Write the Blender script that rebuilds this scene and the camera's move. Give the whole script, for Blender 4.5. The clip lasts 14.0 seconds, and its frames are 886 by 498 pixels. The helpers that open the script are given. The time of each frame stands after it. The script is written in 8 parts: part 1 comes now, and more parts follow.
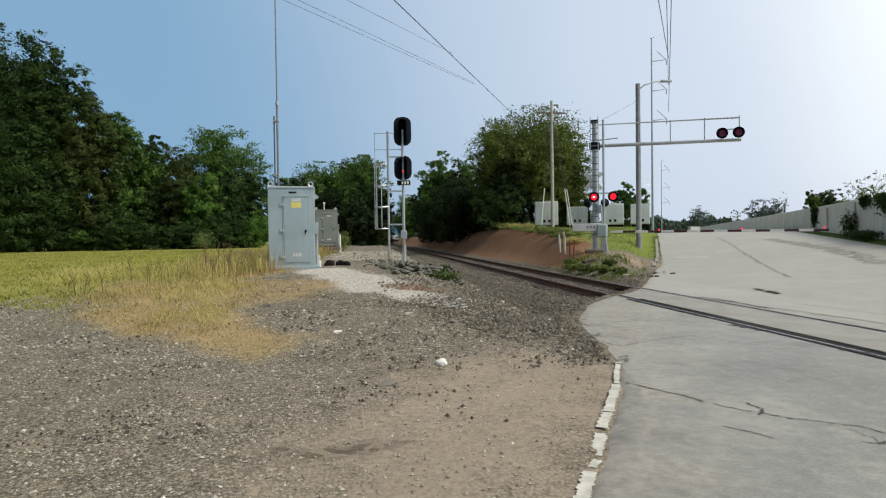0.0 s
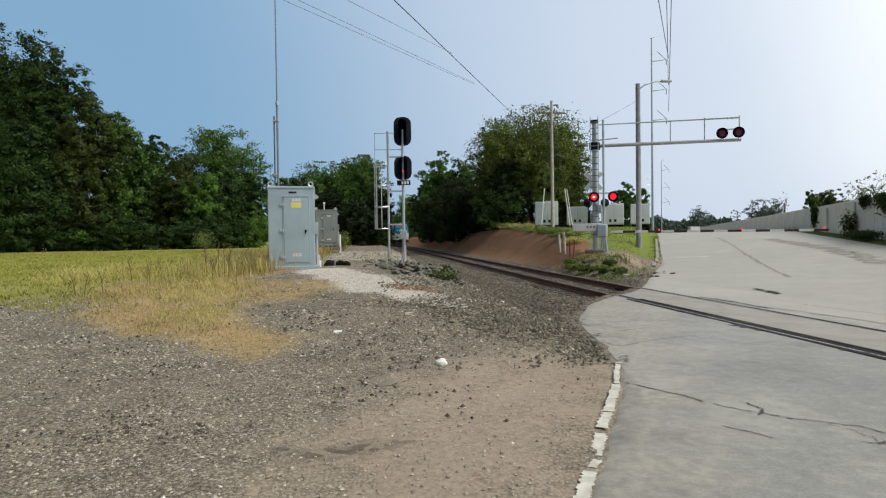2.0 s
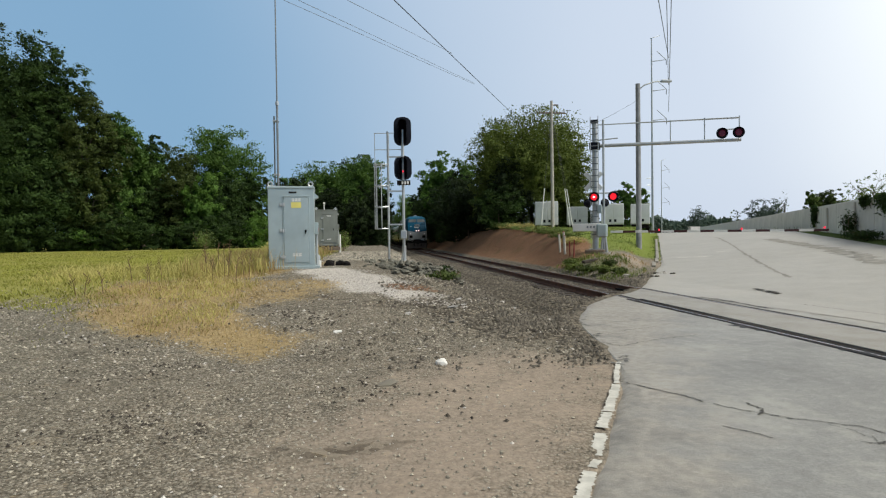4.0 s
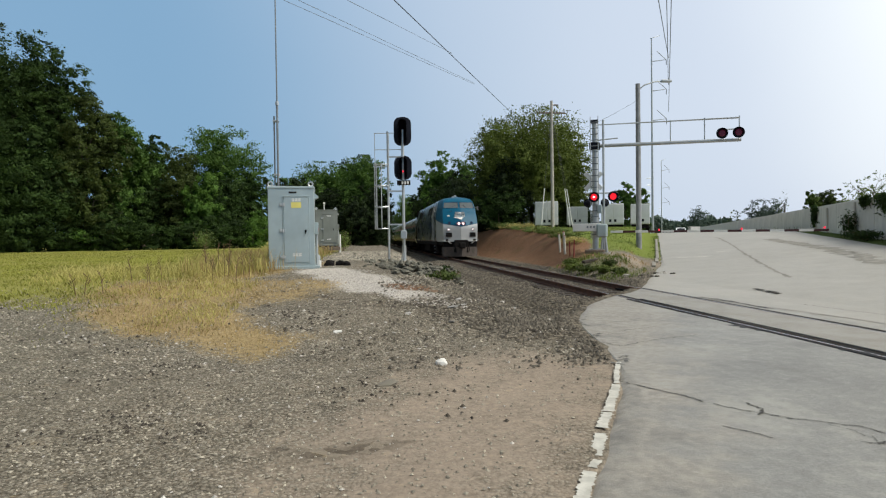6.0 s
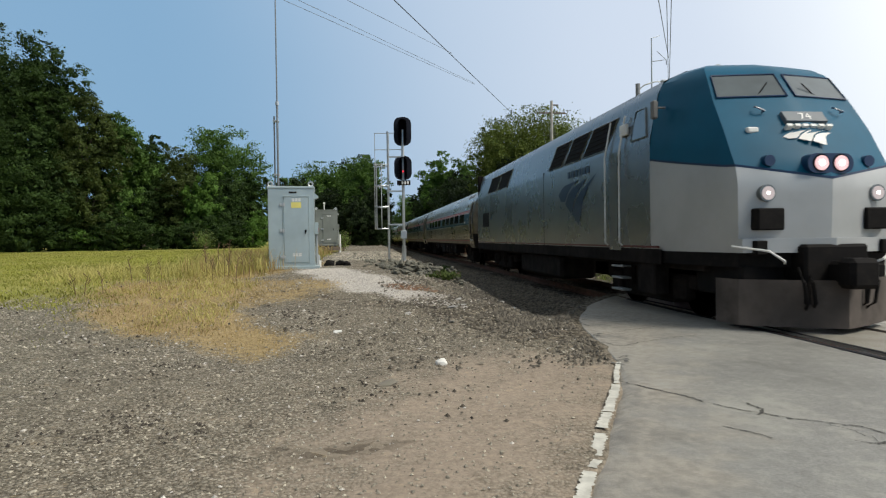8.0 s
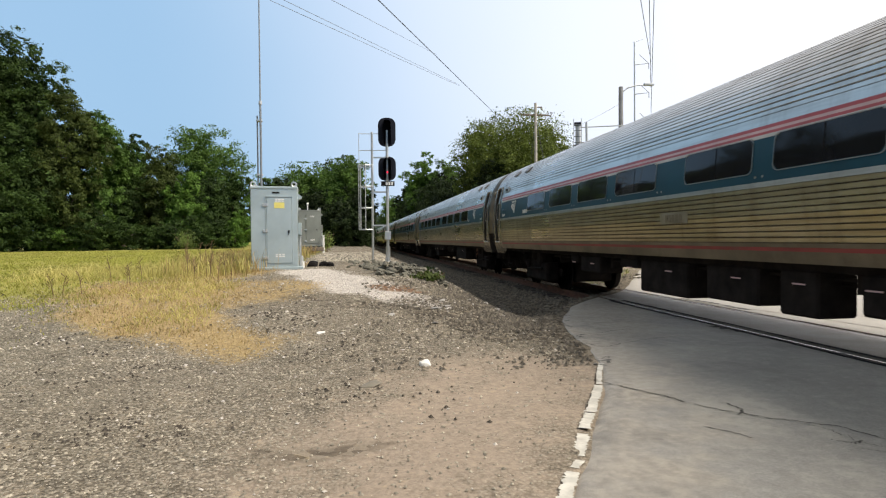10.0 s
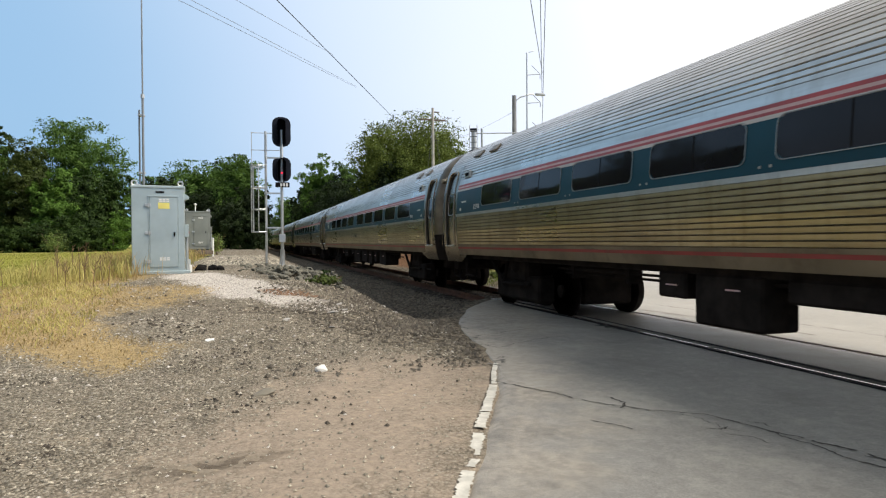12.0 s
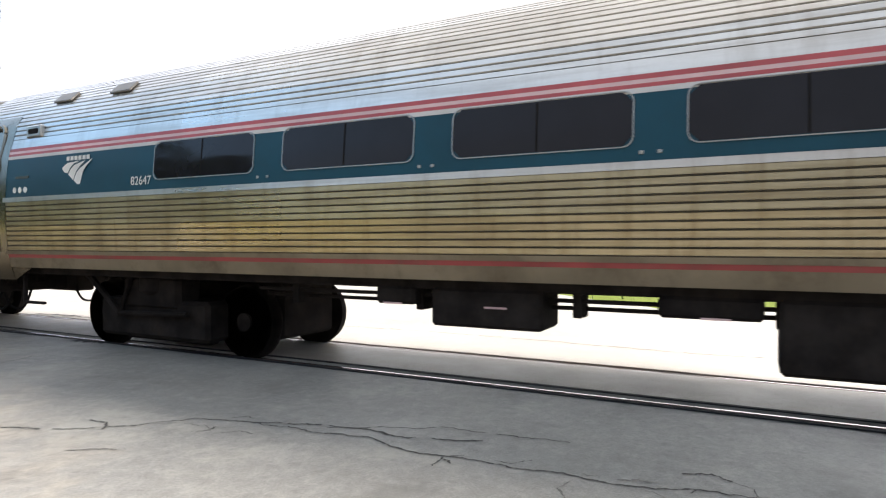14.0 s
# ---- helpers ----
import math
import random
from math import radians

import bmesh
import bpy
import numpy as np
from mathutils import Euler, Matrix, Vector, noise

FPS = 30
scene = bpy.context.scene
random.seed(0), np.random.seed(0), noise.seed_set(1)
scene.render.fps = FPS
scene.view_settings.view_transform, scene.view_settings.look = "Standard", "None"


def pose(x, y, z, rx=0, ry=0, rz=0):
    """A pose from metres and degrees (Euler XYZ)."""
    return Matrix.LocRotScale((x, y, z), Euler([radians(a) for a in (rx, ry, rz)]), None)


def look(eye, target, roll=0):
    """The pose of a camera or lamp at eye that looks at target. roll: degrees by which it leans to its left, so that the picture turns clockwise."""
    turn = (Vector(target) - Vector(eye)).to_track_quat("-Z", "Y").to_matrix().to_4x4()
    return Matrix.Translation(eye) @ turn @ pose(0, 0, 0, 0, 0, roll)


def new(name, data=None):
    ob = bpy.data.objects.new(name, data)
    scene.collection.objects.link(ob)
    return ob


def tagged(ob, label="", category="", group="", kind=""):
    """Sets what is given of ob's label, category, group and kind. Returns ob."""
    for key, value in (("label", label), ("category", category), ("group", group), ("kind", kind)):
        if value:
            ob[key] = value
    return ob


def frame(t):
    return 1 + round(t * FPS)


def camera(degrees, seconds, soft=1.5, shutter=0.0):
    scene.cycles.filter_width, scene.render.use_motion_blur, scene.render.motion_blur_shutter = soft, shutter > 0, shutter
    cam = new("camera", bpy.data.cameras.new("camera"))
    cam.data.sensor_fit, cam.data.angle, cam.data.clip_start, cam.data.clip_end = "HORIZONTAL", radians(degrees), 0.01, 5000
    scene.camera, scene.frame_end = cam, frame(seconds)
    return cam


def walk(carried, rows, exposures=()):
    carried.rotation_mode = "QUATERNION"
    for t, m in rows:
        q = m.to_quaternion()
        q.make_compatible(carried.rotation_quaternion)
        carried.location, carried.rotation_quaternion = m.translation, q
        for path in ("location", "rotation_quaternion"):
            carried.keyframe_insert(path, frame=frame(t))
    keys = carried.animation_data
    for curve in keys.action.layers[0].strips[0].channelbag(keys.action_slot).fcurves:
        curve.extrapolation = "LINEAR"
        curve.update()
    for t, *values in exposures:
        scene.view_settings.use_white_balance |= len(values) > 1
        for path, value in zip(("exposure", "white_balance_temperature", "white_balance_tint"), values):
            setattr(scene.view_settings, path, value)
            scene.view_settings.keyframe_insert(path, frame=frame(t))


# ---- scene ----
cam = camera(71.53, 14.0, soft=1.2, shutter=0.06)
EYE = (0.0, 0.0, 1.449)


def stance(yaw, pitch, roll):
    return pose(*EYE, 90 + pitch, 0, yaw - 6.97) @ pose(0, 0, 0, 0, 0, -roll)


walk(cam, [(0.0, stance(0, -1.04, 0.75)), (3.0, stance(0, -1.04, 0.75)), (7.7, stance(0, -1.04, 0.75)), (9.2, stance(0.0, -1.0, 0.65)),
           (9.8, stance(-0.26, -0.96, 0.55)), (10.0, stance(-1.49, -0.95, 0.53)), (10.5, stance(-3.77, -0.87, 0.40)),
           (11.0, stance(-5.09, -0.86, 0.40)), (11.5, stance(-7.84, -0.78, 0.32)), (12.0, stance(-11.01, -0.73, 0.34)),
           (12.5, stance(-15.33, -0.70, 0.32)), (13.0, stance(-20.01, -0.69, 0.30)), (13.2, stance(-24.65, -0.67, 0.24)),
           (13.4, stance(-30.05, -0.64, 0.16)), (13.5, stance(-33.06, -0.62, 0.13)), (13.8, stance(-46.47, -0.60, 0.15)),
           (13.9, stance(-51.17, -0.49, 0.05)), (14.0, stance(-56.12, -0.35, -0.11))],
     exposures=[(0.0, 0.0, 6500, 6), (7.7, 0.0, 6500, 6), (9.8, 0.52, 6950, 11), (11.0, 0.5, 6850, 11), (12.0, 0.48, 6750, 10), (12.5, 0.71, 6850, 12), (13.0, 0.80, 6550, 10), (13.5, 1.12, 6600, 12), (14.0, 1.45, 6550, 13)])

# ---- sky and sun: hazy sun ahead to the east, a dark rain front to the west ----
SUN_AZ, SUN_EL = 124.0, 48.5      # degrees east of the track's direction, degrees up
sun_dir = Vector((math.sin(radians(SUN_AZ)) * math.cos(radians(SUN_EL)), math.cos(radians(SUN_AZ)) * math.cos(radians(SUN_EL)), math.sin(radians(SUN_EL))))
sun = new("sun", bpy.data.lights.new("sun", "SUN"))
sun.data.energy, sun.data.angle, sun.data.color = 3.3, radians(24.0), (1.0, 0.94, 0.85)
sun.matrix_world = look((0, 0, 60), tuple(Vector((0, 0, 60)) - sun_dir))

world = bpy.data.worlds.new("world")
scene.world = world
world.use_nodes = True


class Nodes:
    """Short-hand for building node trees."""

    def __init__(self, tree):
        self.t = tree
        tree.nodes.clear()

    def n(self, kind, **sets):
        nd = self.t.nodes.new(kind)
        for k, v in sets.items():
            if k in nd.inputs.keys():
                self.put(nd.inputs[k], v)
            elif k == "op":
                nd.operation = v
            elif k == "blend":
                nd.blend_type = v
        return nd

    def put(self, sock, v):
        if isinstance(v, bpy.types.NodeSocket):
            self.t.links.new(v, sock)
        elif isinstance(v, (tuple, list)) and len(v) == 3 and sock.type == "RGBA":
            sock.default_value = (*v, 1)
        else:
            sock.default_value = v

    def math(self, op, a, b=0.0, clamp=False):
        nd = self.t.nodes.new("ShaderNodeMath")
        nd.operation, nd.use_clamp = op, clamp
        self.put(nd.inputs[0], a)
        self.put(nd.inputs[1], b)
        return nd.outputs[0]

    def mix(self, f, a, b, blend="MIX"):
        nd = self.t.nodes.new("ShaderNodeMix")
        nd.data_type, nd.blend_type = "RGBA", blend
        self.put(nd.inputs[0], f)
        self.put(nd.inputs[6], a)
        self.put(nd.inputs[7], b)
        return nd.outputs[2]

    def noise(self, scale, detail=4.0, rough=0.55, vec=None):
        nd = self.t.nodes.new("ShaderNodeTexNoise")
        nd.inputs["Scale"].default_value, nd.inputs["Detail"].default_value, nd.inputs["Roughness"].default_value = scale, detail, rough
        if vec is not None:
            self.put(nd.inputs["Vector"], vec)
        return nd.outputs["Fac"]

    def step(self, lo, hi, v):
        nd = self.t.nodes.new("ShaderNodeMapRange")
        nd.interpolation_type = "SMOOTHSTEP"
        self.put(nd.inputs["Value"], v)
        nd.inputs["From Min"].default_value, nd.inputs["From Max"].default_value = lo, hi
        return nd.outputs[0]


w = Nodes(world.node_tree)
sky = w.n("ShaderNodeTexSky")
sky.sky_type, sky.sun_disc = "NISHITA", False
sky.sun_elevation, sky.sun_rotation = radians(SUN_EL), radians(SUN_AZ)
sky.dust_density, sky.air_density = 4.0, 1.5
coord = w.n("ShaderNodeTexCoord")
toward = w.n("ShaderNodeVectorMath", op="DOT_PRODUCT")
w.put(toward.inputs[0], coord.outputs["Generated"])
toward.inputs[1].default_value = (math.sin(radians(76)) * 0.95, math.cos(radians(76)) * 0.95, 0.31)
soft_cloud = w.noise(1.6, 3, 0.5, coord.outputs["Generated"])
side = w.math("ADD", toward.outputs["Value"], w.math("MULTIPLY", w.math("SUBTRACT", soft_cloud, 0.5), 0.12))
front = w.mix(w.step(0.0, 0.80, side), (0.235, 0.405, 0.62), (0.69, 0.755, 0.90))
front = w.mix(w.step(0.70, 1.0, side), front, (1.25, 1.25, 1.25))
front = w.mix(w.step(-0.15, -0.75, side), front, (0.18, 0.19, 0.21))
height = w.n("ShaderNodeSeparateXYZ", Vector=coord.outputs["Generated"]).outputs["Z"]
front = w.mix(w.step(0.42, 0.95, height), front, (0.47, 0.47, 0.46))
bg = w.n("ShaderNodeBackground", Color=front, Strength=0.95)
bg2 = w.n("ShaderNodeBackground", Color=sky.outputs[0], Strength=0.008)
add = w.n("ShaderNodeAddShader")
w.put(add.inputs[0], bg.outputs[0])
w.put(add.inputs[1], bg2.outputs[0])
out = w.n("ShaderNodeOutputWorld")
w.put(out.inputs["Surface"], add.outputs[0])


# ---- materials ----
def material(name, make):
    m = bpy.data.materials.new(name)
    m.use_nodes = True
    t = Nodes(m.node_tree)
    b = t.n("ShaderNodeBsdfPrincipled")
    o = t.n("ShaderNodeOutputMaterial")
    t.put(o.inputs["Surface"], b.outputs[0])
    make(t, b)
    return m


def plain(name, color, rough=0.6, metal=0.0, vary=0.12, scale=6.0, bump=0.0, grime=0.0, grime_color=(0.06, 0.05, 0.04), island=0.0, pieces=0.0, emit=0.0, coat=0.0, spec=0.5):
    """Paint, metal, wood or stone: a colour with fine and coarse variation, grime and relief."""
    def make(t, b):
        pos = t.n("ShaderNodeTexCoord").outputs["Object"]
        fine, coarse = t.noise(scale * 6, 5, 0.6, pos), t.noise(scale, 3, 0.55, pos)
        dark = tuple(c * (1 - vary * 1.6) for c in color)
        light = tuple(min(1, c * (1 + vary)) for c in color)
        c = t.mix(t.step(0.25, 0.75, coarse), dark, light)
        c = t.mix(t.math("MULTIPLY", fine, vary * 1.5, True), c, tuple(v * 0.55 for v in color))
        if island:
            r = t.n("ShaderNodeNewGeometry").outputs["Random Per Island"]
            c = t.mix(t.math("MULTIPLY", r, island), c, tuple(v * 0.35 for v in color))
        if pieces:
            r = t.n("ShaderNodeObjectInfo").outputs["Random"]
            c = t.mix(t.math("MULTIPLY", r, pieces), c, tuple(v * 0.5 for v in color))
        if grime:
            g = t.math("MULTIPLY", t.step(0.45, 0.8, t.noise(scale * 1.7, 6, 0.7, pos)), grime, True)
            c = t.mix(g, c, grime_color)
        t.put(b.inputs["Base Color"], c)
        t.put(b.inputs["Roughness"], t.math("ADD", rough - 0.08, t.math("MULTIPLY", coarse, 0.16), True))
        b.inputs["Metallic"].default_value = metal
        b.inputs["Specular IOR Level"].default_value = spec
        b.inputs["Coat Weight"].default_value = coat
        if bump:
            bp = t.n("ShaderNodeBump", Strength=0.6, Distance=bump, Height=fine)
            t.put(b.inputs["Normal"], bp.outputs[0])
        if emit:
            t.put(b.inputs["Emission Color"], color)
            b.inputs["Emission Strength"].default_value = emit
    return material(name, make)


def ground_make(t, b):
    """Grass, burnt grass, pale gravel and red clay over a gravel lot, by the ground's own cover layer."""
    geo = t.n("ShaderNodeNewGeometry")
    pos = geo.outputs["Position"]
    cover = t.n("ShaderNodeAttribute")
    cover.attribute_name = "cover"
    rgb = t.n("ShaderNodeSeparateColor", Color=cover.outputs["Color"])
    more = t.n("ShaderNodeAttribute")
    more.attribute_name = "cover_two"
    rgb2 = t.n("ShaderNodeSeparateColor", Color=more.outputs["Color"])
    n0, n1, n2, n3 = t.noise(0.35, 4, 0.55, pos), t.noise(2.2, 5, 0.6, pos), t.noise(14, 5, 0.65, pos), t.noise(70, 3, 0.6, pos)
    vor = t.n("ShaderNodeTexVoronoi", Vector=pos, Scale=34.0)
    vor2 = t.n("ShaderNodeTexVoronoi", Vector=pos, Scale=13.0)
    pebble = t.n("ShaderNodeSeparateColor", Color=vor.outputs["Color"]).outputs[0]
    pebble2 = t.n("ShaderNodeSeparateColor", Color=vor2.outputs["Color"]).outputs[0]
    lot = t.mix(t.step(0.3, 0.7, n1), (0.235, 0.202, 0.154), (0.335, 0.288, 0.220))
    lot = t.mix(t.step(0.35, 0.7, n0), lot, (0.245, 0.214, 0.170))
    far_grey = t.n("ShaderNodeSeparateXYZ", Vector=pos).outputs["X"]
    lot = t.mix(t.math("MULTIPLY", t.step(-1.0, -5.0, far_grey), 0.6), lot, (0.245, 0.232, 0.178))
    vor3 = t.n("ShaderNodeTexVoronoi", Vector=pos, Scale=75.0)
    grit = t.n("ShaderNodeSeparateColor", Color=vor3.outputs["Color"]).outputs[0]
    lot = t.mix(t.math("MULTIPLY", t.step(0.50, 0.72, t.noise(0.9, 6, 0.7, pos)), 0.6), lot, (0.118, 0.104, 0.080))
    lot = t.mix(t.math("MULTIPLY", t.step(0.55, 0.75, t.noise(1.4, 6, 0.7, t.n("ShaderNodeVectorMath", op="ADD", Vector=pos).outputs[0])), 0.5), lot, (0.30, 0.262, 0.20))
    lot = t.mix(t.step(0.05, 0.55, pebble), t.mix(0.5, lot, (0.045, 0.037, 0.028)), lot)
    lot = t.mix(t.math("MULTIPLY", t.step(0.62, 1.0, pebble), 0.48), lot, (0.44, 0.40, 0.325))
    lot = t.mix(t.math("MULTIPLY", t.step(0.40, 0.68, vor.outputs["Distance"]), 0.55), lot, (0.045, 0.038, 0.028))
    lot = t.mix(t.math("MULTIPLY", t.step(0.55, 0.95, grit), 0.24), lot, (0.42, 0.38, 0.31))
    lot = t.mix(t.math("MULTIPLY", t.step(0.45, 0.1, grit), 0.40), lot, (0.060, 0.050, 0.038))
    dirt = t.mix(t.step(0.3, 0.7, n2), (0.258, 0.206, 0.160), (0.346, 0.281, 0.221))
    dirt = t.mix(t.math("MULTIPLY", t.step(0.6, 0.9, pebble), 0.20), dirt, (0.17, 0.14, 0.11))
    sand = t.math("ADD", rgb2.outputs[0], t.math("ADD", t.math("MULTIPLY", t.math("SUBTRACT", n1, 0.5), 1.3), t.math("MULTIPLY", t.math("SUBTRACT", n2, 0.5), 0.7)))
    c = t.mix(t.math("MULTIPLY", t.step(0.0, 1.0, sand), 0.9), lot, dirt)
    pale = t.mix(t.step(0.2, 0.8, pebble), (0.42, 0.385, 0.345), (0.60, 0.555, 0.505))
    c = t.mix(t.step(0.25, 0.8, t.math("ADD", rgb.outputs[2], t.math("MULTIPLY", t.math("SUBTRACT", n2, 0.5), 1.0))), c, pale)
    ballast = t.mix(t.step(0.1, 0.9, pebble2), (0.045, 0.037, 0.028), (0.215, 0.185, 0.145))
    c = t.mix(t.math("MULTIPLY", t.step(0.2, 0.75, t.math("ADD", rgb2.outputs[1], t.math("MULTIPLY", t.math("SUBTRACT", n1, 0.5), 0.7))), 0.88), c, ballast)
    clay = t.mix(t.step(0.3, 0.7, t.math("ADD", t.math("MULTIPLY", n2, 0.6), t.math("MULTIPLY", n3, 0.4))), (0.140, 0.072, 0.043), (0.285, 0.162, 0.097))
    clay = t.mix(t.step(0.5, 0.75, n2), clay, (0.215, 0.150, 0.092))
    clay = t.mix(t.math("MULTIPLY", t.step(0.5, 0.7, t.noise(1.1, 5, 0.65, pos)), 0.7), clay, (0.115, 0.088, 0.045))
    c = t.mix(t.step(0.3, 0.7, t.math("ADD", rgb2.outputs[2], t.math("MULTIPLY", t.math("SUBTRACT", n1, 0.5), 0.8))), c, clay)
    straw = t.mix(t.step(0.3, 0.7, n2), (0.30, 0.215, 0.105), (0.43, 0.325, 0.165))
    c = t.mix(t.math("MULTIPLY", t.step(0.1, 1.0, t.math("ADD", rgb.outputs[1], t.math("ADD", t.math("MULTIPLY", t.math("SUBTRACT", n2, 0.5), 1.5), t.math("MULTIPLY", t.math("SUBTRACT", n1, 0.5), 0.9)))), 0.9), c, straw)
    grass = t.mix(t.step(0.3, 0.7, n1), (0.20, 0.215, 0.036), (0.31, 0.31, 0.072))
    grass = t.mix(t.step(0.35, 0.7, n0), grass, (0.33, 0.30, 0.105))
    grass = t.mix(t.math("MULTIPLY", t.step(7.5, 9.0, far_grey), 0.75), grass, (0.135, 0.19, 0.040))
    off = t.n("ShaderNodeVectorMath", op="DOT_PRODUCT")
    t.put(off.inputs[0], pos)
    off.inputs[1].default_value = (0.899, -0.438, 0.0)
    grass = t.mix(t.math("MULTIPLY", t.math("MULTIPLY", t.step(7.6, 8.3, off.outputs["Value"]), t.step(14.0, 16.0, far_grey)), 0.8), grass, (0.055, 0.085, 0.024))
    c = t.mix(t.step(0.25, 0.8, t.math("ADD", rgb.outputs[0], t.math("MULTIPLY", t.math("SUBTRACT", n2, 0.5), 1.1))), c, grass)
    t.put(b.inputs["Base Color"], c)
    b.inputs["Roughness"].default_value = 0.95
    b.inputs["Specular IOR Level"].default_value = 0.08
    hgt = t.math("ADD", t.math("MULTIPLY", vor.outputs["Distance"], -0.6), t.math("ADD", n2, t.math("MULTIPLY", n3, 0.4)))
    firm = t.math("SUBTRACT", 1.0, t.math("MULTIPLY", t.step(0.0, 0.8, sand), 0.75))
    bp = t.n("ShaderNodeBump", Strength=firm, Distance=0.03, Height=hgt)
    t.put(b.inputs["Normal"], bp.outputs[0])


def asphalt_make(t, b):
    pos = t.n("ShaderNodeNewGeometry").outputs["Position"]
    n0, n1, n2, n3 = t.noise(0.28, 4, 0.6, pos), t.noise(1.6, 5, 0.6, pos), t.noise(60, 4, 0.7, pos), t.noise(9, 5, 0.65, pos)
    c = t.mix(t.step(0.3, 0.7, n0), (0.205, 0.198, 0.180), (0.262, 0.254, 0.232))
    c = t.mix(t.step(0.45, 0.75, n1), c, (0.21, 0.204, 0.190))
    c = t.mix(t.math("MULTIPLY", t.step(0.50, 0.68, n2), 0.42), c, (0.40, 0.385, 0.355))
    c = t.mix(t.math("MULTIPLY", t.step(0.50, 0.34, n2), 0.45), c, (0.125, 0.122, 0.115))
    c = t.mix(t.step(0.62, 0.75, n2), c, (0.11, 0.105, 0.1))
    c = t.mix(t.math("MULTIPLY", t.step(0.55, 0.7, n3), 0.5), c, (0.14, 0.135, 0.125))
    across = t.n("ShaderNodeVectorMath", op="DOT_PRODUCT")
    t.put(across.inputs[0], pos)
    across.inputs[1].default_value = (0.899, -0.438, 0.0)
    tan_dirt = t.math("MULTIPLY", t.step(0.8, -0.3, t.math("ADD", across.outputs["Value"], t.math("MULTIPLY", t.math("SUBTRACT", n1, 0.5), 3.0))), 0.85)
    mid = t.noise(8.0, 6, 0.75, pos)
    c = t.mix(t.math("MULTIPLY", t.step(0.46, 0.66, mid), 0.34), c, (0.155, 0.148, 0.132))
    c = t.mix(t.math("MULTIPLY", t.step(0.50, 0.34, mid), 0.35), c, (0.36, 0.342, 0.306))
    ew = t.n("ShaderNodeSeparateXYZ", Vector=pos).outputs["X"]
    strip = t.math("MULTIPLY", t.step(5.75, 5.98, ew), t.step(7.6, 7.3, ew))
    c = t.mix(t.math("MULTIPLY", strip, t.math("ADD", 0.35, t.math("MULTIPLY", n3, 0.6), True)), c, (0.33, 0.285, 0.20))
    c = t.mix(tan_dirt, c, t.mix(t.step(0.35, 0.65, n3), (0.225, 0.200, 0.165), (0.35, 0.315, 0.262)))
    c = t.mix(t.math("MULTIPLY", t.step(0.56, 0.66, t.noise(0.55, 6, 0.7, pos)), 0.25), c, (0.38, 0.36, 0.325))
    lane = t.math("MULTIPLY", t.math("MULTIPLY", t.step(5.9, 6.7, across.outputs["Value"]), t.step(8.2, 7.4, across.outputs["Value"])), t.step(0.25, 0.6, n0))
    c = t.mix(t.math("MULTIPLY", lane, 0.55), c, (0.13, 0.125, 0.118))
    stain = t.noise(0.75, 7, 0.72, pos)
    c = t.mix(t.math("MULTIPLY", t.step(0.52, 0.68, stain), 0.6), c, (0.125, 0.120, 0.108))
    c = t.mix(t.math("MULTIPLY", t.step(0.48, 0.34, stain), 0.55), c, (0.36, 0.345, 0.30))
    patch = t.noise(0.16, 3, 0.5, pos)
    c = t.mix(t.math("MULTIPLY", t.step(0.52, 0.62, patch), 0.35), c, (0.34, 0.325, 0.29))
    c = t.mix(t.math("MULTIPLY", t.step(7.3, 8.4, t.math("ADD", ew, t.math("MULTIPLY", n1, 0.6))), 0.62), c, t.mix(n3, (0.36, 0.333, 0.288), (0.44, 0.408, 0.354)))
    t.put(b.inputs["Base Color"], c)
    t.put(b.inputs["Roughness"], t.math("ADD", 0.44, t.math("MULTIPLY", n1, 0.2), True))
    b.inputs["Specular IOR Level"].default_value = 0.5
    bp = t.n("ShaderNodeBump", Strength=0.7, Distance=0.006, Height=t.math("ADD", n2, t.math("MULTIPLY", n3, 0.7)))
    t.put(b.inputs["Normal"], bp.outputs[0])


def leaf_make(base, tip):
    def make(t, b):
        r = t.n("ShaderNodeNewGeometry").outputs["Random Per Island"]
        pos = t.n("ShaderNodeNewGeometry").outputs["Position"]
        c = t.mix(t.math("ADD", 0.30, t.math("MULTIPLY", r, 0.42)), base, tip)
        c = t.mix(t.math("MULTIPLY", t.step(0.42, 0.62, t.noise(0.7, 4, 0.55, pos)), 0.6), c, tuple(v * 0.55 for v in base))
        t.put(b.inputs["Base Color"], c)
        b.inputs["Roughness"].default_value = 0.65
        b.inputs["Specular IOR Level"].default_value = 0.2
        thin = t.n("ShaderNodeBsdfTranslucent", Color=c)
        both = t.n("ShaderNodeMixShader", Fac=0.25)
        t.put(both.inputs[1], b.outputs[0])
        t.put(both.inputs[2], thin.outputs[0])
        outs = [n for n in t.t.nodes if n.bl_idname == "ShaderNodeOutputMaterial"]
        t.put(outs[0].inputs["Surface"], both.outputs[0])
    return make


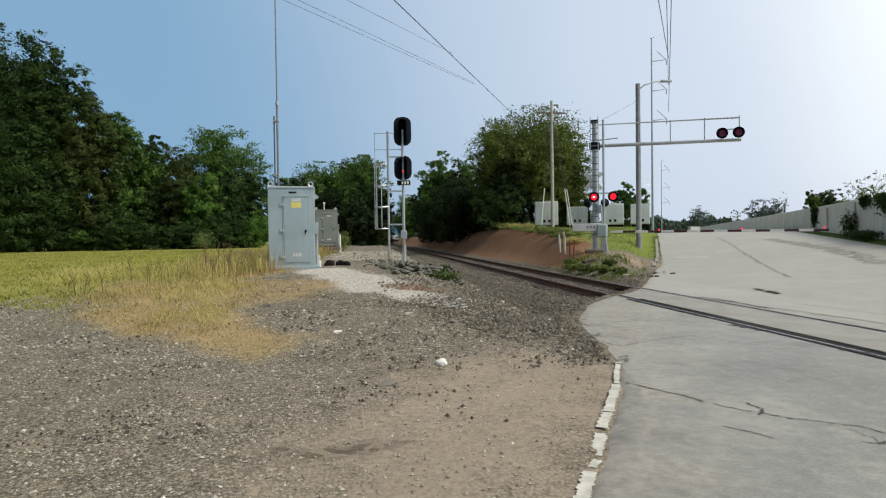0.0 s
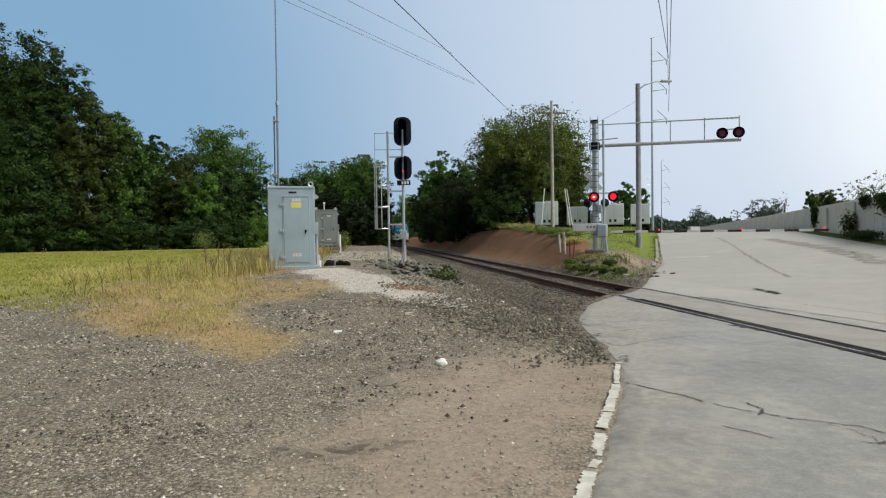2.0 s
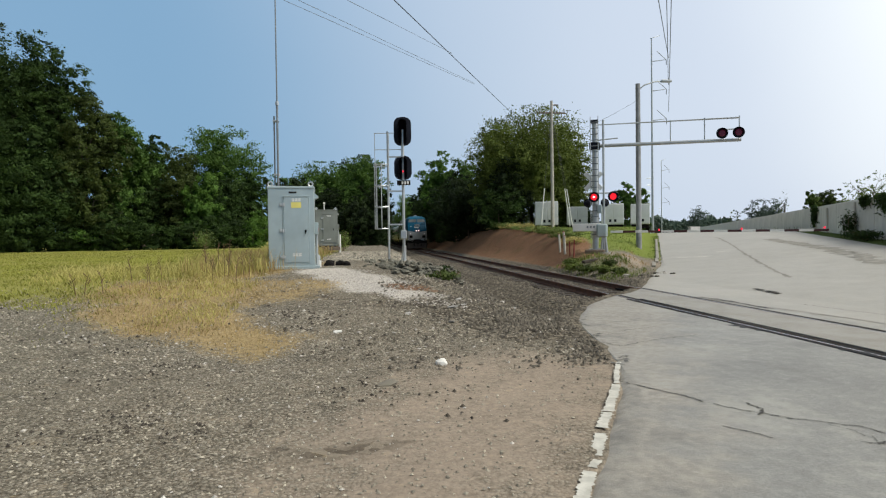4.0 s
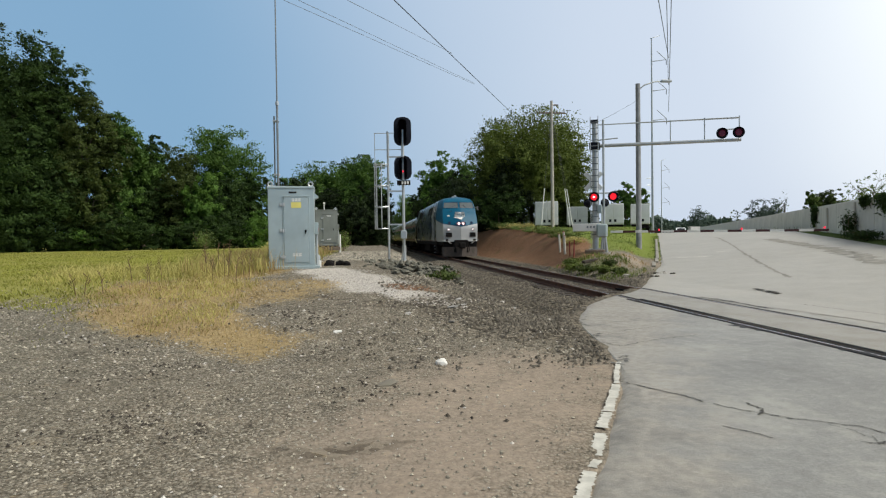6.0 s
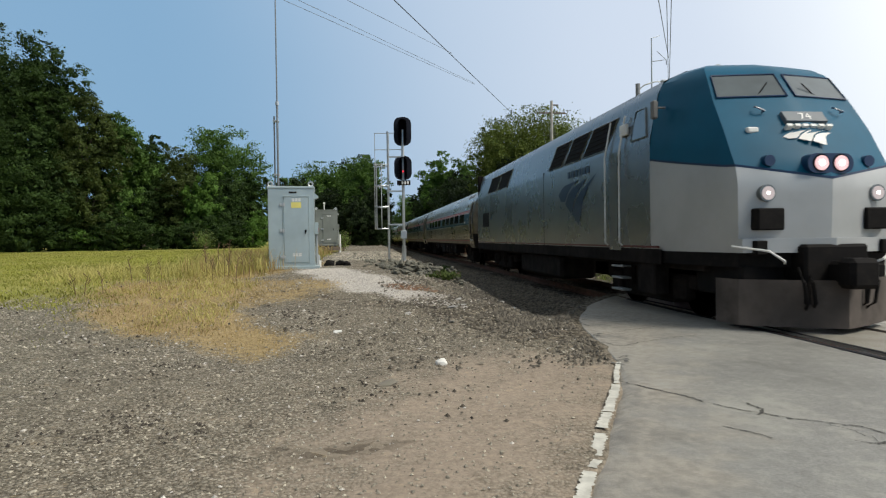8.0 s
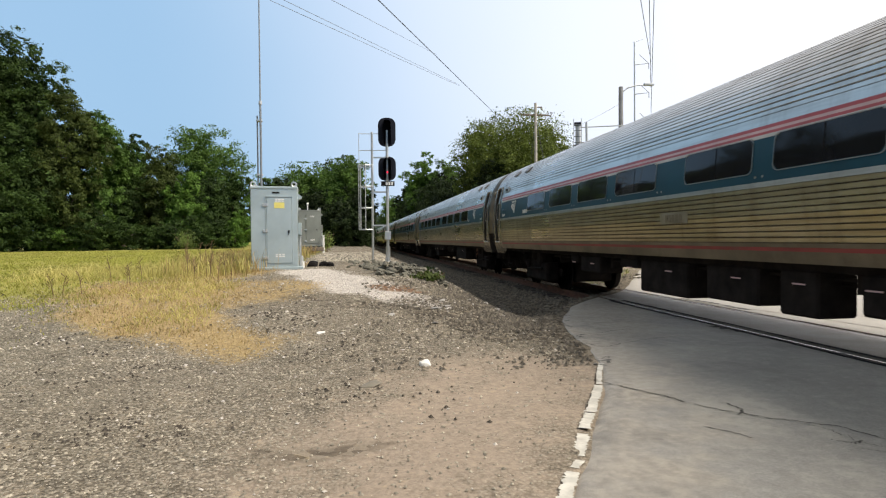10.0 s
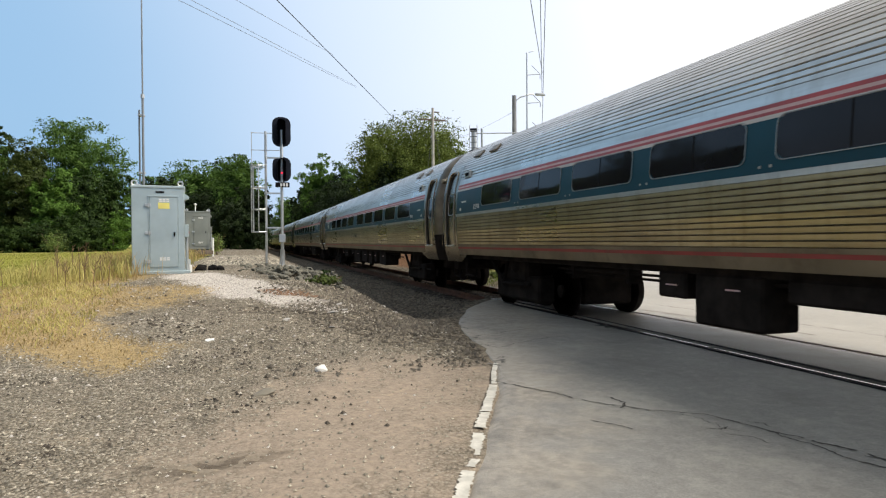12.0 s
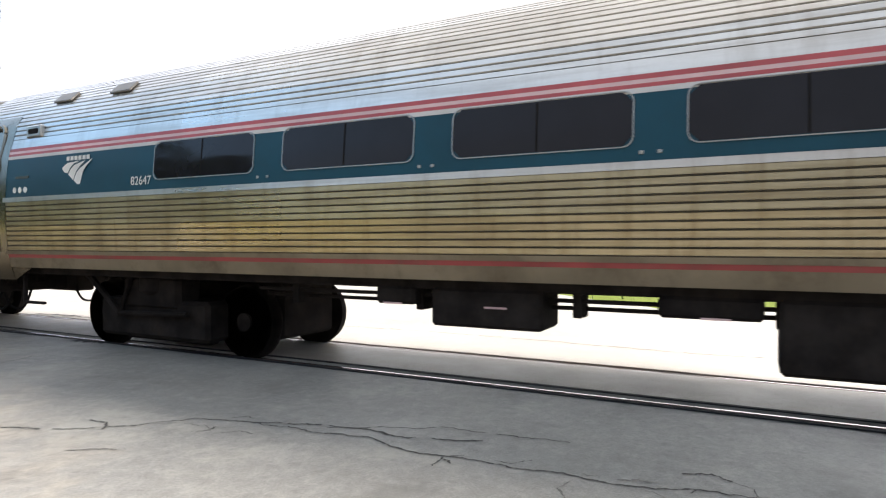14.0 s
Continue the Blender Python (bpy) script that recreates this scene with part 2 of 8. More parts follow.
M_GROUND = material("ground_cover", ground_make)
M_ASPHALT = material("worn_asphalt", asphalt_make)
def steel_make(color, rough, streak, dirt):
    """Fluted stainless sheet: panels of slightly different polish, long streaks and film of road dirt."""
    def make(t, b):
        pos = t.n("ShaderNodeTexCoord").outputs["Object"]
        long_ = t.n("ShaderNodeVectorMath", op="MULTIPLY")
        t.put(long_.inputs[0], pos)
        long_.inputs[1].default_value = (0.0, 0.55, 9.0)
        upright = t.n("ShaderNodeVectorMath", op="MULTIPLY")
        t.put(upright.inputs[0], pos)
        upright.inputs[1].default_value = (0.0, 3.2, 0.5)
        panel = t.n("ShaderNodeTexWhiteNoise")
        panel.noise_dimensions = "1D"
        y_ = t.n("ShaderNodeSeparateXYZ", Vector=pos).outputs["Y"]
        t.put(panel.inputs["W"], t.math("FLOOR", t.math("MULTIPLY", y_, 0.62)))
        c = t.mix(t.math("MULTIPLY", panel.outputs["Value"], 0.30), color, tuple(v * 0.6 for v in color))
        c = t.mix(t.math("MULTIPLY", t.step(0.40, 0.68, t.noise(1.0, 5, 0.65, long_.outputs[0])), streak), c, dirt)
        c = t.mix(t.math("MULTIPLY", t.step(0.46, 0.70, t.noise(1.0, 6, 0.7, upright.outputs[0])), streak * 0.9), c, dirt)
        c = t.mix(t.math("MULTIPLY", t.noise(38.0, 4, 0.7, pos), 0.22), c, tuple(v * 0.4 for v in color))
        t.put(b.inputs["Base Color"], c)
        b.inputs["Metallic"].default_value = 1.0
        t.put(b.inputs["Roughness"], t.math("ADD", rough - 0.06, t.math("ADD", t.math("MULTIPLY", panel.outputs["Value"], 0.08), t.math("MULTIPLY", t.noise(1.0, 4, 0.6, long_.outputs[0]), 0.12)), True))
    return make


M_STEEL = material("stainless", steel_make((0.74, 0.715, 0.67), 0.27, 0.30, (0.27, 0.22, 0.17)))
# lower sheet: road dirt, and the ground's golden reflection mixed into the colour
M_STEEL_LOW = material("stainless_dirt_reflection", steel_make((0.52, 0.46, 0.325), 0.27, 0.55, (0.22, 0.165, 0.095)))
M_BLUE = plain("blue_band_paint", (0.003, 0.055, 0.086), 0.38, 0.0, 0.12, 1.0, 0.0, 0.3, (0.014, 0.036, 0.048), spec=0.30)
M_NOSE = plain("nose_blue_paint", (0.001, 0.084, 0.156), 0.42, 0.0, 0.10, 1.0, 0.0, 0.12, (0.004, 0.05, 0.10), spec=0.18)
M_NAVY = plain("dark_blue_paint", (0.010, 0.030, 0.085), 0.32, 0.0, 0.10, 1.0, coat=0.2)
M_RED = plain("red_stripe_paint", (0.42, 0.068, 0.075), 0.45, 0.0, 0.15, 1.5, 0.0, 0.3, (0.2, 0.08, 0.06))
M_WHITE = plain("white_paint", (0.74, 0.73, 0.70), 0.45, 0.0, 0.06, 2.0, 0.0, 0.25, (0.4, 0.37, 0.32))
# silver darkened for the locomotive side's shade and its reflection of dark trees
M_SILVER = plain("shade_darkened_silver", (0.205, 0.225, 0.23), 0.28, 0.65, 0.10, 1.0, 0.0, 0.3, (0.16, 0.14, 0.12))
M_BLACK = plain("black_iron", (0.008, 0.007, 0.007), 0.8, 0.0, 0.3, 4.0, 0.0, 0.4, (0.030, 0.024, 0.018), spec=0.15)
M_UNDER = plain("underframe_grime", (0.024, 0.020, 0.018), 0.95, 0.0, 0.4, 3.0, 0.004, 0.35, (0.040, 0.030, 0.022), spec=0.08)
M_GALV = plain("galvanized_metal", (0.52, 0.54, 0.55), 0.42, 0.75, 0.08, 3.0, 0.0, 0.25, (0.3, 0.3, 0.28))
M_RAIL = plain("rail_steel", (0.55, 0.53, 0.50), 0.25, 1.0, 0.08, 3.0)
M_RUST = plain("rusty_rail_side", (0.125, 0.056, 0.034), 0.85, 0.0, 0.3, 5.0, 0.003)
M_GLASS = plain("dark_tinted_glass", (0.014, 0.014, 0.018), 0.06, 0.0, 0.1, 2.0, spec=0.32)
M_LAMP_RED = plain("red_lamp_glow", (0.95, 0.015, 0.03), 0.4, 0.0, 0.0, 3.0, emit=1.1)
M_LAMP_CORE = plain("pink_lamp_core", (1.0, 0.45, 0.5), 0.4, 0.0, 0.0, 3.0, emit=3.0)
M_LAMP_DIM = plain("red_lens", (0.10, 0.008, 0.03), 0.2, 0.0, 0.1, 3.0, emit=0.25)
M_LAMP_DITCH = plain("ditch_light_glow", (0.62, 0.52, 0.52), 0.2, 0.0, 0.0, 3.0, emit=0.14)
M_LAMP_BULB = plain("bright_bulb", (1.0, 0.93, 0.92), 0.3, 0.0, 0.0, 3.0, emit=3.0)
M_LAMP_WHITE = plain("headlight_glow", (0.95, 0.60, 0.62), 0.3, 0.0, 0.0, 3.0, emit=0.42)


# ---- mesh helpers ----
class Mesh:
    """Collects vertices and faces; shapes are added in metres."""

    def __init__(self):
        self.v, self.f = [], []

    def add(self, verts, faces, m=None):
        k = len(self.v)
        self.v += [tuple(m @ Vector(p)) for p in verts] if m is not None else [tuple(p) for p in verts]
        self.f += [tuple(i + k for i in fc) for fc in faces]
        return self

    def box(self, x0, x1, y0, y1, z0, z1, c=0.0, m=None):
        """A box with chamfered edges of width c."""
        if c <= 0:
            vs = [(x, y, z) for x in (x0, x1) for y in (y0, y1) for z in (z0, z1)]
            return self.add(vs, [(0, 1, 3, 2), (4, 6, 7, 5), (0, 4, 5, 1), (2, 3, 7, 6), (0, 2, 6, 4), (1, 5, 7, 3)], m)
        cx, cy, cz = (x0 + x1) / 2, (y0 + y1) / 2, (z0 + z1) / 2
        hx, hy, hz = (x1 - x0) / 2, (y1 - y0) / 2, (z1 - z0) / 2
        vs, at = [], {}
        for sx in (-1, 1):
            for sy in (-1, 1):
                for sz in (-1, 1):
                    for ax in range(3):
                        d = [hx - c, hy - c, hz - c]
                        d[ax] += c
                        at[sx, sy, sz, ax] = len(vs)
                        vs.append((cx + sx * d[0], cy + sy * d[1], cz + sz * d[2]))
        fs = []
        for ax in range(3):
            o = [(-1, -1), (1, -1), (1, 1), (-1, 1)]
            for s in (-1, 1):
                key = lambda a, b: ((s, a, b) if ax == 0 else (b, s, a) if ax == 1 else (a, b, s))
                loop = [at[(*key(a, b), ax)] for a, b in o]
                fs.append(tuple(loop if s > 0 else loop[::-1]))
            a1, a2 = (ax + 1) % 3, (ax + 2) % 3
            for s1 in (-1, 1):
                for s2 in (-1, 1):
                    ends = []
                    for s in (-1, 1):
                        sg = [0, 0, 0]
                        sg[ax], sg[a1], sg[a2] = s, s1, s2
                        ends.append((at[(*sg, a1)], at[(*sg, a2)]))
                    q = (ends[0][0], ends[0][1], ends[1][1], ends[1][0])
                    fs.append(q if s1 * s2 < 0 else q[::-1])
        for sx in (-1, 1):
            for sy in (-1, 1):
                for sz in (-1, 1):
                    q = tuple(at[sx, sy, sz, a] for a in range(3))
                    fs.append(q if sx * sy * sz > 0 else q[::-1])
        return self.add(vs, fs, m)

    def tube(self, pts, r, seg=8, cap=True, m=None):
        """A round bar along pts; r is one radius or one per point."""
        pts = [Vector(p) for p in pts]
        rs = r if isinstance(r, (list, tuple)) else [r] * len(pts)
        vs, fs = [], []
        for i, p in enumerate(pts):
            d = (pts[min(i + 1, len(pts) - 1)] - pts[max(i - 1, 0)]).normalized()
            a = d.cross(Vector((0, 0, 1)) if abs(d.z) < 0.9 else Vector((1, 0, 0))).normalized()
            b = d.cross(a)
            for k in range(seg):
                w_ = 2 * math.pi * k / seg
                vs.append(p + rs[i] * (math.cos(w_) * a + math.sin(w_) * b))
        for i in range(len(pts) - 1):
            for k in range(seg):
                j = (k + 1) % seg
                fs.append((i * seg + k, i * seg + j, (i + 1) * seg + j, (i + 1) * seg + k))
        if cap:
            fs += [tuple(range(seg - 1, -1, -1)), tuple(range((len(pts) - 1) * seg, len(pts) * seg))]
        return self.add(vs, fs, m)

    def prism(self, outline, y0, y1, m=None):
        """An (x, z) outline drawn out along y."""
        n = len(outline)
        vs = [(x, y0, z) for x, z in outline] + [(x, y1, z) for x, z in outline]
        fs = [(i, (i + 1) % n, n + (i + 1) % n, n + i) for i in range(n)] + [tuple(range(n - 1, -1, -1)), tuple(range(n, 2 * n))]
        return self.add(vs, fs, m)

    def sheet(self, rows, m=None):
        """Quads between rows of equally many points."""
        n = len(rows[0])
        vs = [p for r_ in rows for p in r_]
        fs = [(i * n + k, i * n + k + 1, (i + 1) * n + k + 1, (i + 1) * n + k) for i in range(len(rows) - 1) for k in range(n - 1)]
        return self.add(vs, fs, m)

    def ball(self, c, rx, ry, rz, seg=10, rings=6, m=None):
        rows = []
        for i in range(rings + 1):
            a = math.pi * (i / rings - 0.5)
            rows.append([(c[0] + rx * math.cos(a) * math.cos(2 * math.pi * k / seg), c[1] + ry * math.cos(a) * math.sin(2 * math.pi * k / seg), c[2] + rz * math.sin(a)) for k in range(seg + 1)])
        return self.sheet(rows, m)

    def data(self, name, mat, smooth=35.0):
        me = bpy.data.meshes.new(name)
        me.from_pydata(self.v, [], self.f)
        me.materials.append(mat)
        if smooth:
            me.shade_smooth()
            me.set_sharp_from_angle(angle=radians(smooth))
        me.update()
        return me


def part(name, mesh, mat, parent=None, label="", smooth=35.0):
    ob = new(name, mesh.data(name, mat, smooth) if isinstance(mesh, Mesh) else mesh)
    ob.parent = parent
    return tagged(ob, label)


def thing(name, label, category, at=None, group="", kind=""):
    ob = new(name)
    ob.empty_display_size = 0.2
    if at is not None:
        ob.matrix_basis = at
    return tagged(ob, label, category, group, kind)


def rounded(x0, x1, z0, z1, r, k=4):
    """Outline of a rounded rectangle."""
    o = []
    for cx, cz, a0 in ((x1 - r, z1 - r, 0), (x0 + r, z1 - r, 90), (x0 + r, z0 + r, 180), (x1 - r, z0 + r, 270)):
        o += [(cx + r * math.cos(radians(a0 + 90 * i / k)), cz + r * math.sin(radians(a0 + 90 * i / k))) for i in range(k + 1)]
    return o


# ---- the lie of the land: x east of the camera, y along the track ----
TRACK_X, GAUGE = 6.66, 1.43
def sm(a, b, t):
    t = np.clip((t - a) / (b - a), 0.0, 1.0)
    return t * t * (3 - 2 * t)


def ramp(a, b, soft, t):
    """0 before a, then a straight rise of 1 per metre up to b, with rounded ends."""
    k = lambda v: soft * np.logaddexp(0, v / soft)
    return k(t - a) - k(t - b)


ROAD_U = (0.438, 0.899)
ROAD_V = (0.899, -0.438)


def road_q(x, y):
    return ROAD_V[0] * x + ROAD_V[1] * y


def road_edge(x, y):
    """Offset of the asphalt's left edge: a wider apron at the crossing."""
    s = ROAD_U[0] * x + ROAD_U[1] * y
    return -0.42 - 0.98 * sm(6.6, 11.3, s) * (1 - sm(13.4, 18.5, s)) + 0.63 * sm(18, 30, s)


def land(x, y):
    x, y = np.asarray(x, float), np.asarray(y, float)
    q = road_q(x, y)
    off = sm(0.0, 0.7, road_edge(x, y) - q)          # 1 away from the road's left edge
    # lot and field rising ahead, west of the track
    west = 0.70 * sm(6.5, 15.5, y) * (1 - sm(0.9, 3.9, x)) + 0.12 * sm(25, 60, y) * (1 - sm(0, 4, x))
    west = west + 0.10 * np.exp(-((x + 0.6) / 1.5) ** 2 - ((y - 17.5) / 2.5) ** 2)
    ditch = -0.42 * sm(2.2, 3.9, x) * (1 - sm(4.6, 8.7, x)) * sm(9.6, 12.5, y)
    z = west + ditch * off
    # road ramp east of the track
    east = 0.092 * ramp(9.6, 27.5, 0.5, x)
    z = z + east
    # cut bank and green corner east of the track
    top = 0.55 * sm(19.5, 25, y) + 1.0 * sm(27, 36, y) + 0.65 * sm(36, 52, y) - 0.5 * sm(54, 85, y)
    foot, head = 8.75, 10.4 + 1.5 * sm(27, 40, y)
    bank = top * sm(foot, 0 * y + head, x) * sm(0.1, 1.6, road_edge(x, y) - q)
    z = np.maximum(z, 0) * 1.0 + np.minimum(z, 0) + np.maximum(bank - np.maximum(east, 0) * (1 - sm(0, 2, q)), 0)
    # track bed
    bed = sm(3.6, 5.2, x) * (1 - sm(8.2, 9.2, x)) * off
    z = z * (1 - bed) + (-0.20) * bed
    # far hills falling away behind the road's crest
    s = ROAD_U[0] * x + ROAD_U[1] * y
    z = z - 0.018 * np.maximum(s - 85, 0) * sm(0, 8, q)
    return z


def wobble(x, y, scale, seed=0.0):
    """Smooth noise of about -1 to 1 at many points."""
    out_ = np.zeros(np.shape(x))
    for k, (a, b, c, g) in enumerate(((1.0, 0.31, 0.0, 1.0), (-0.43, 1.13, 1.7, 0.8), (1.71, -1.31, 4.1, 0.55), (2.3, 2.9, 2.2, 0.35), (-4.1, 3.3, 0.6, 0.25))):
        out_ = out_ + g * np.sin((a * np.asarray(x) + b * np.asarray(y)) * scale + c + seed * (k + 1.3))
    return out_ / 2.0


def capsule(x, y, x0, y0, x1, y1):
    """Distance from a straight stretch on the ground."""
    dx, dy = x1 - x0, y1 - y0
    f = np.clip(((x - x0) * dx + (y - y0) * dy) / (dx * dx + dy * dy), 0, 1)
    return np.hypot(x - x0 - f * dx, y - y0 - f * dy)


def verge_q(x, y):
    """Where the far verge begins across the road: the road opens out south of the crossing."""
    s = ROAD_U[0] * x + ROAD_U[1] * y
    return 8.3 + 2.0 * (1 - sm(13.0, 26.0, s)) + 5.0 * (1 - sm(-3.0, 3.5, s))


def cover_masks(x, y):
    """How far each ground cover reaches: grass, burnt grass, pale gravel; sandy dirt, ballast, clay."""
    x, y = np.asarray(x, float), np.asarray(y, float)
    q = road_q(x, y)
    n, n2_ = wobble(x, y, 1.1) * 0.5, wobble(x, y, 3.7, 1.0) * 0.5
    # green field: far from the lot, nearer on the west
    edge = 11.5 + 1.6 * sm(-6.0, -3.6, x) + 2.2 * sm(-4.2, -2.4, x) + n * 0.8
    grass = sm(-1.6, 1.6, y - edge + 0.8 * n2_) * (1 - sm(-2.9, -1.7, x + 0.3 * n - 0.4 * sm(18, 24, y)))
    # burnt grass tongue and tall straw near the cabinet
    tongue = 1 - sm(0.3, 1.3, capsule(x, y, -3.5, 10.5, -1.5, 8.5) + 0.55 * n + 0.3 * n2_)
    straw = 1 - sm(0.5, 2.3, capsule(x, y, -4.1, 12.6, -2.7, 11.9) + 0.6 * n + 0.3 * n2_)
    tongue = np.maximum(tongue, 0.9 * (1 - sm(0.3, 1.1, capsule(x, y, -3.3, 11.8, -2.5, 9.5) + 0.4 * n + 0.3 * n2_)))
    straw2 = 1 - sm(0.5, 1.4, capsule(x, y, -3.4, 13.0, -2.3, 17.5) + 0.3 * n + 0.3 * n2_)
    rust = 0.75 * (1 - sm(0.2, 0.9, capsule(x, y, -2.3, 12.9, -1.0, 12.6) + 0.3 * n2_))
    burnt = np.clip(np.maximum.reduce([tongue, straw, straw2, rust]), 0, 1)
    grass = np.clip(grass - 0.6 * burnt * (1 - sm(13.0, 16.5, y)), 0, 1)
    pad = 1 - sm(0.25, 1.0, capsule(x, y, -1.0, 14.6, 0.15, 12.4) + 0.4 * n + 0.25 * n2_)
    pad = np.maximum(pad, 0.9 * (1 - sm(0.2, 0.8, capsule(x, y, 0.15, 12.3, 1.35, 10.9) + 0.35 * n2_)))
    pad = np.maximum(pad, 0.62 * (1 - sm(0.3, 1.6, capsule(x, y, -0.3, 20.0, -0.9, 34.0) + 0.4 * n + 0.3 * n2_)))
    pale = np.clip(pad, 0, 1)
    sand = np.exp(-((q + 1.25) / 1.0) ** 2) * (1 - sm(6.2, 8.2, y)) * 0.85
    sand = np.maximum(sand, 0.75 * (1 - sm(0.5, 2.1, capsule(x, y, 0.35, 4.4, 1.5, 6.0) + 0.6 * n)))
    sand = np.maximum(sand, 0.95 * np.exp(-((x - 11.2) / 1.9) ** 2 - ((y - 26.4) / 3.0) ** 2))
    bal = sm(2.3, 3.6, x + 0.6 * n) * (1 - sm(8.4, 9.1, x)) * sm(8.6, 11.5, y + 0.4 * x - 1.0)
    bal = np.maximum(bal, 0.9 * (1 - sm(0.2, 1.4, capsule(x, y, 1.4, 10.6, 2.7, 8.9) + 0.4 * n + 0.4 * n2_)))
    # dark ring at the apron's edge: crumbly soil, and the lip's shadow painted in
    bal = np.maximum(bal, 0.7 * (1 - sm(0.05, 0.5, np.abs(q - road_edge(x, y) + 0.12) + 0.15 * n2_)) * sm(6.4, 7.4, y) * (1 - sm(13, 15, y)))
    bal = np.maximum(bal, 0.6 * (1 - sm(0.0, 0.7, capsule(x, y, -1.3, 11.7, 0.5, 10.6) + 0.4 * n2_)))
    bal = np.maximum(bal, 0.95 * (1 - sm(0.05, 0.45, capsule(x, y, 1.7, 10.5, 2.9, 8.8) + 0.5 * n2_)))
    bal = np.maximum(bal, 0.62 * (1 - sm(0.2, 1.0, capsule(x, y, 1.5, 17.0, 2.3, 10.8) + 0.4 * n2_)))
    bal = np.maximum(bal, 0.42 * (1 - sm(0.5, 1.8, capsule(x, y, 0.7, 19.5, 1.1, 34.0) + 0.4 * n)))
    bal = np.maximum(bal, 0.55 * (1 - sm(0.0, 0.35, capsule(x, y, -0.6, 4.25, 0.3, 4.3) + 0.2 * n2_)))
    clay = sm(8.6, 9.1, x) * (1 - sm(10.6, 11.6, x - 1.4 * sm(27, 40, y) + 0.6 * n)) * sm(25.5, 28.5, y + n)
    clay = np.maximum(clay, 0.75 * (1 - sm(0.1, 0.5, capsule(x, y, 0.65, 12.3, 1.35, 11.9) + 0.3 * n2_)))
    green_e = sm(8.9, 9.8, x + 0.3 * n) * (q < 0.5) * sm(19, 22, y) * (1 - clay) * (1 - 0.75 * sm(9.4, 10.0, x) * (1 - sm(12.2, 13.6, x + 0.8 * n)) * (1 - sm(27.5, 30.0, y + n)))
    verge = sm(-0.4, 0.0, q - verge_q(x, y) + 0.2 * n) * sm(8, 9, x)
    far = sm(70, 100, np.hypot(x, y)) * ((x < 4.0) | (x > 16.0) | (y > 260))
    grass = np.maximum.reduce([grass, green_e * 0.9 * (1 - 0.8 * sand), verge, far])
    behind = 1 - sm(-6, -2, y)
    return np.clip(grass * (1 - behind), 0, 1), burnt, pale, np.clip(sand, 0, 1), np.clip(bal, 0, 1), np.clip(clay, 0, 1)


def axis(stops):
    """Grid lines: (from, to, spacing) stretches."""
    out_ = []
    for a, b, d in stops:
        out_ += list(np.arange(a, b - 1e-6, d))
    return np.array(out_ + [stops[-1][1]])


def build_ground():
    xs = axis([(-900, -200, 100), (-200, -60, 20), (-60, -14, 2.0), (-14, 12.6, 0.14), (12.6, 40, 0.8), (40, 120, 8), (120, 900, 60)])
    ys = axis([(-300, -40, 40), (-40, 1, 2.5), (1, 20, 0.14), (20, 50, 0.3), (50, 100, 2.0), (100, 220, 10), (220, 1400, 80)])
    gx, gy = np.meshgrid(xs, ys)
    gz = land(gx, gy)
    near = (1 - sm(30, 60, np.hypot(gx, gy)))
    rough = (0.012 * wobble(gx, gy, 5.0) + 0.02 * wobble(gx, gy, 1.7, 3.0)) * (1 - 0.9 * sm(8.4, 9.0, gx) * sm(24, 28, gy))
    gz = gz + rough * near - 0.11 * sm(0, 0.5, road_q(gx, gy) - road_edge(gx, gy)) * (1 - sm(-0.3, 0.05, road_q(gx, gy) - verge_q(gx, gy)))
    n = len(xs)
    verts = np.stack([gx, gy, gz], -1).reshape(-1, 3)
    i = np.arange(len(ys) - 1)[:, None] * n + np.arange(n - 1)[None]
    faces = np.stack([i, i + 1, i + n + 1, i + n], -1).reshape(-1, 4)
    me = bpy.data.meshes.new("ground")
    me.from_pydata(verts.tolist(), [], faces.tolist())
    masks = cover_masks(verts[:, 0], verts[:, 1])
    for name, trio in (("cover", masks[:3]), ("cover_two", masks[3:])):
        layer = me.color_attributes.new(name, "FLOAT_COLOR", "POINT")
        layer.data.foreach_set("color", np.stack([*trio, np.ones(len(verts))], -1).astype(np.float32).ravel())
    me.materials.append(M_GROUND)
    me.shade_smooth()
    tagged(new("ground", me), "gravel lot, burnt and green grass and red clay bank beside a railway", "ground", kind="structure")


build_ground()


# ---- the road, which crosses the track aslant ----
def road_span(x):
    """The road's two edges at x, as y values: verge side first, west side last."""
    ys = np.linspace((0.899 * x - 16.0) / 0.438, (0.899 * x + 2.2) / 0.438, 1500)
    ys = ys[road_q(x, ys) <= verge_q(x, ys)]
    inside = road_q(x, ys) >= road_edge(x, ys) + 0.05 * wobble(x, ys, 2.3)
    return float(ys[0]), float(ys[inside].max())


def road_height(x, y):
    z = land(x, y)
    z = np.where((x > 2.0) & (x < 9.6), 0.0, z)
    return z + 0.012 + 0.006 * wobble(x, y, 0.9)


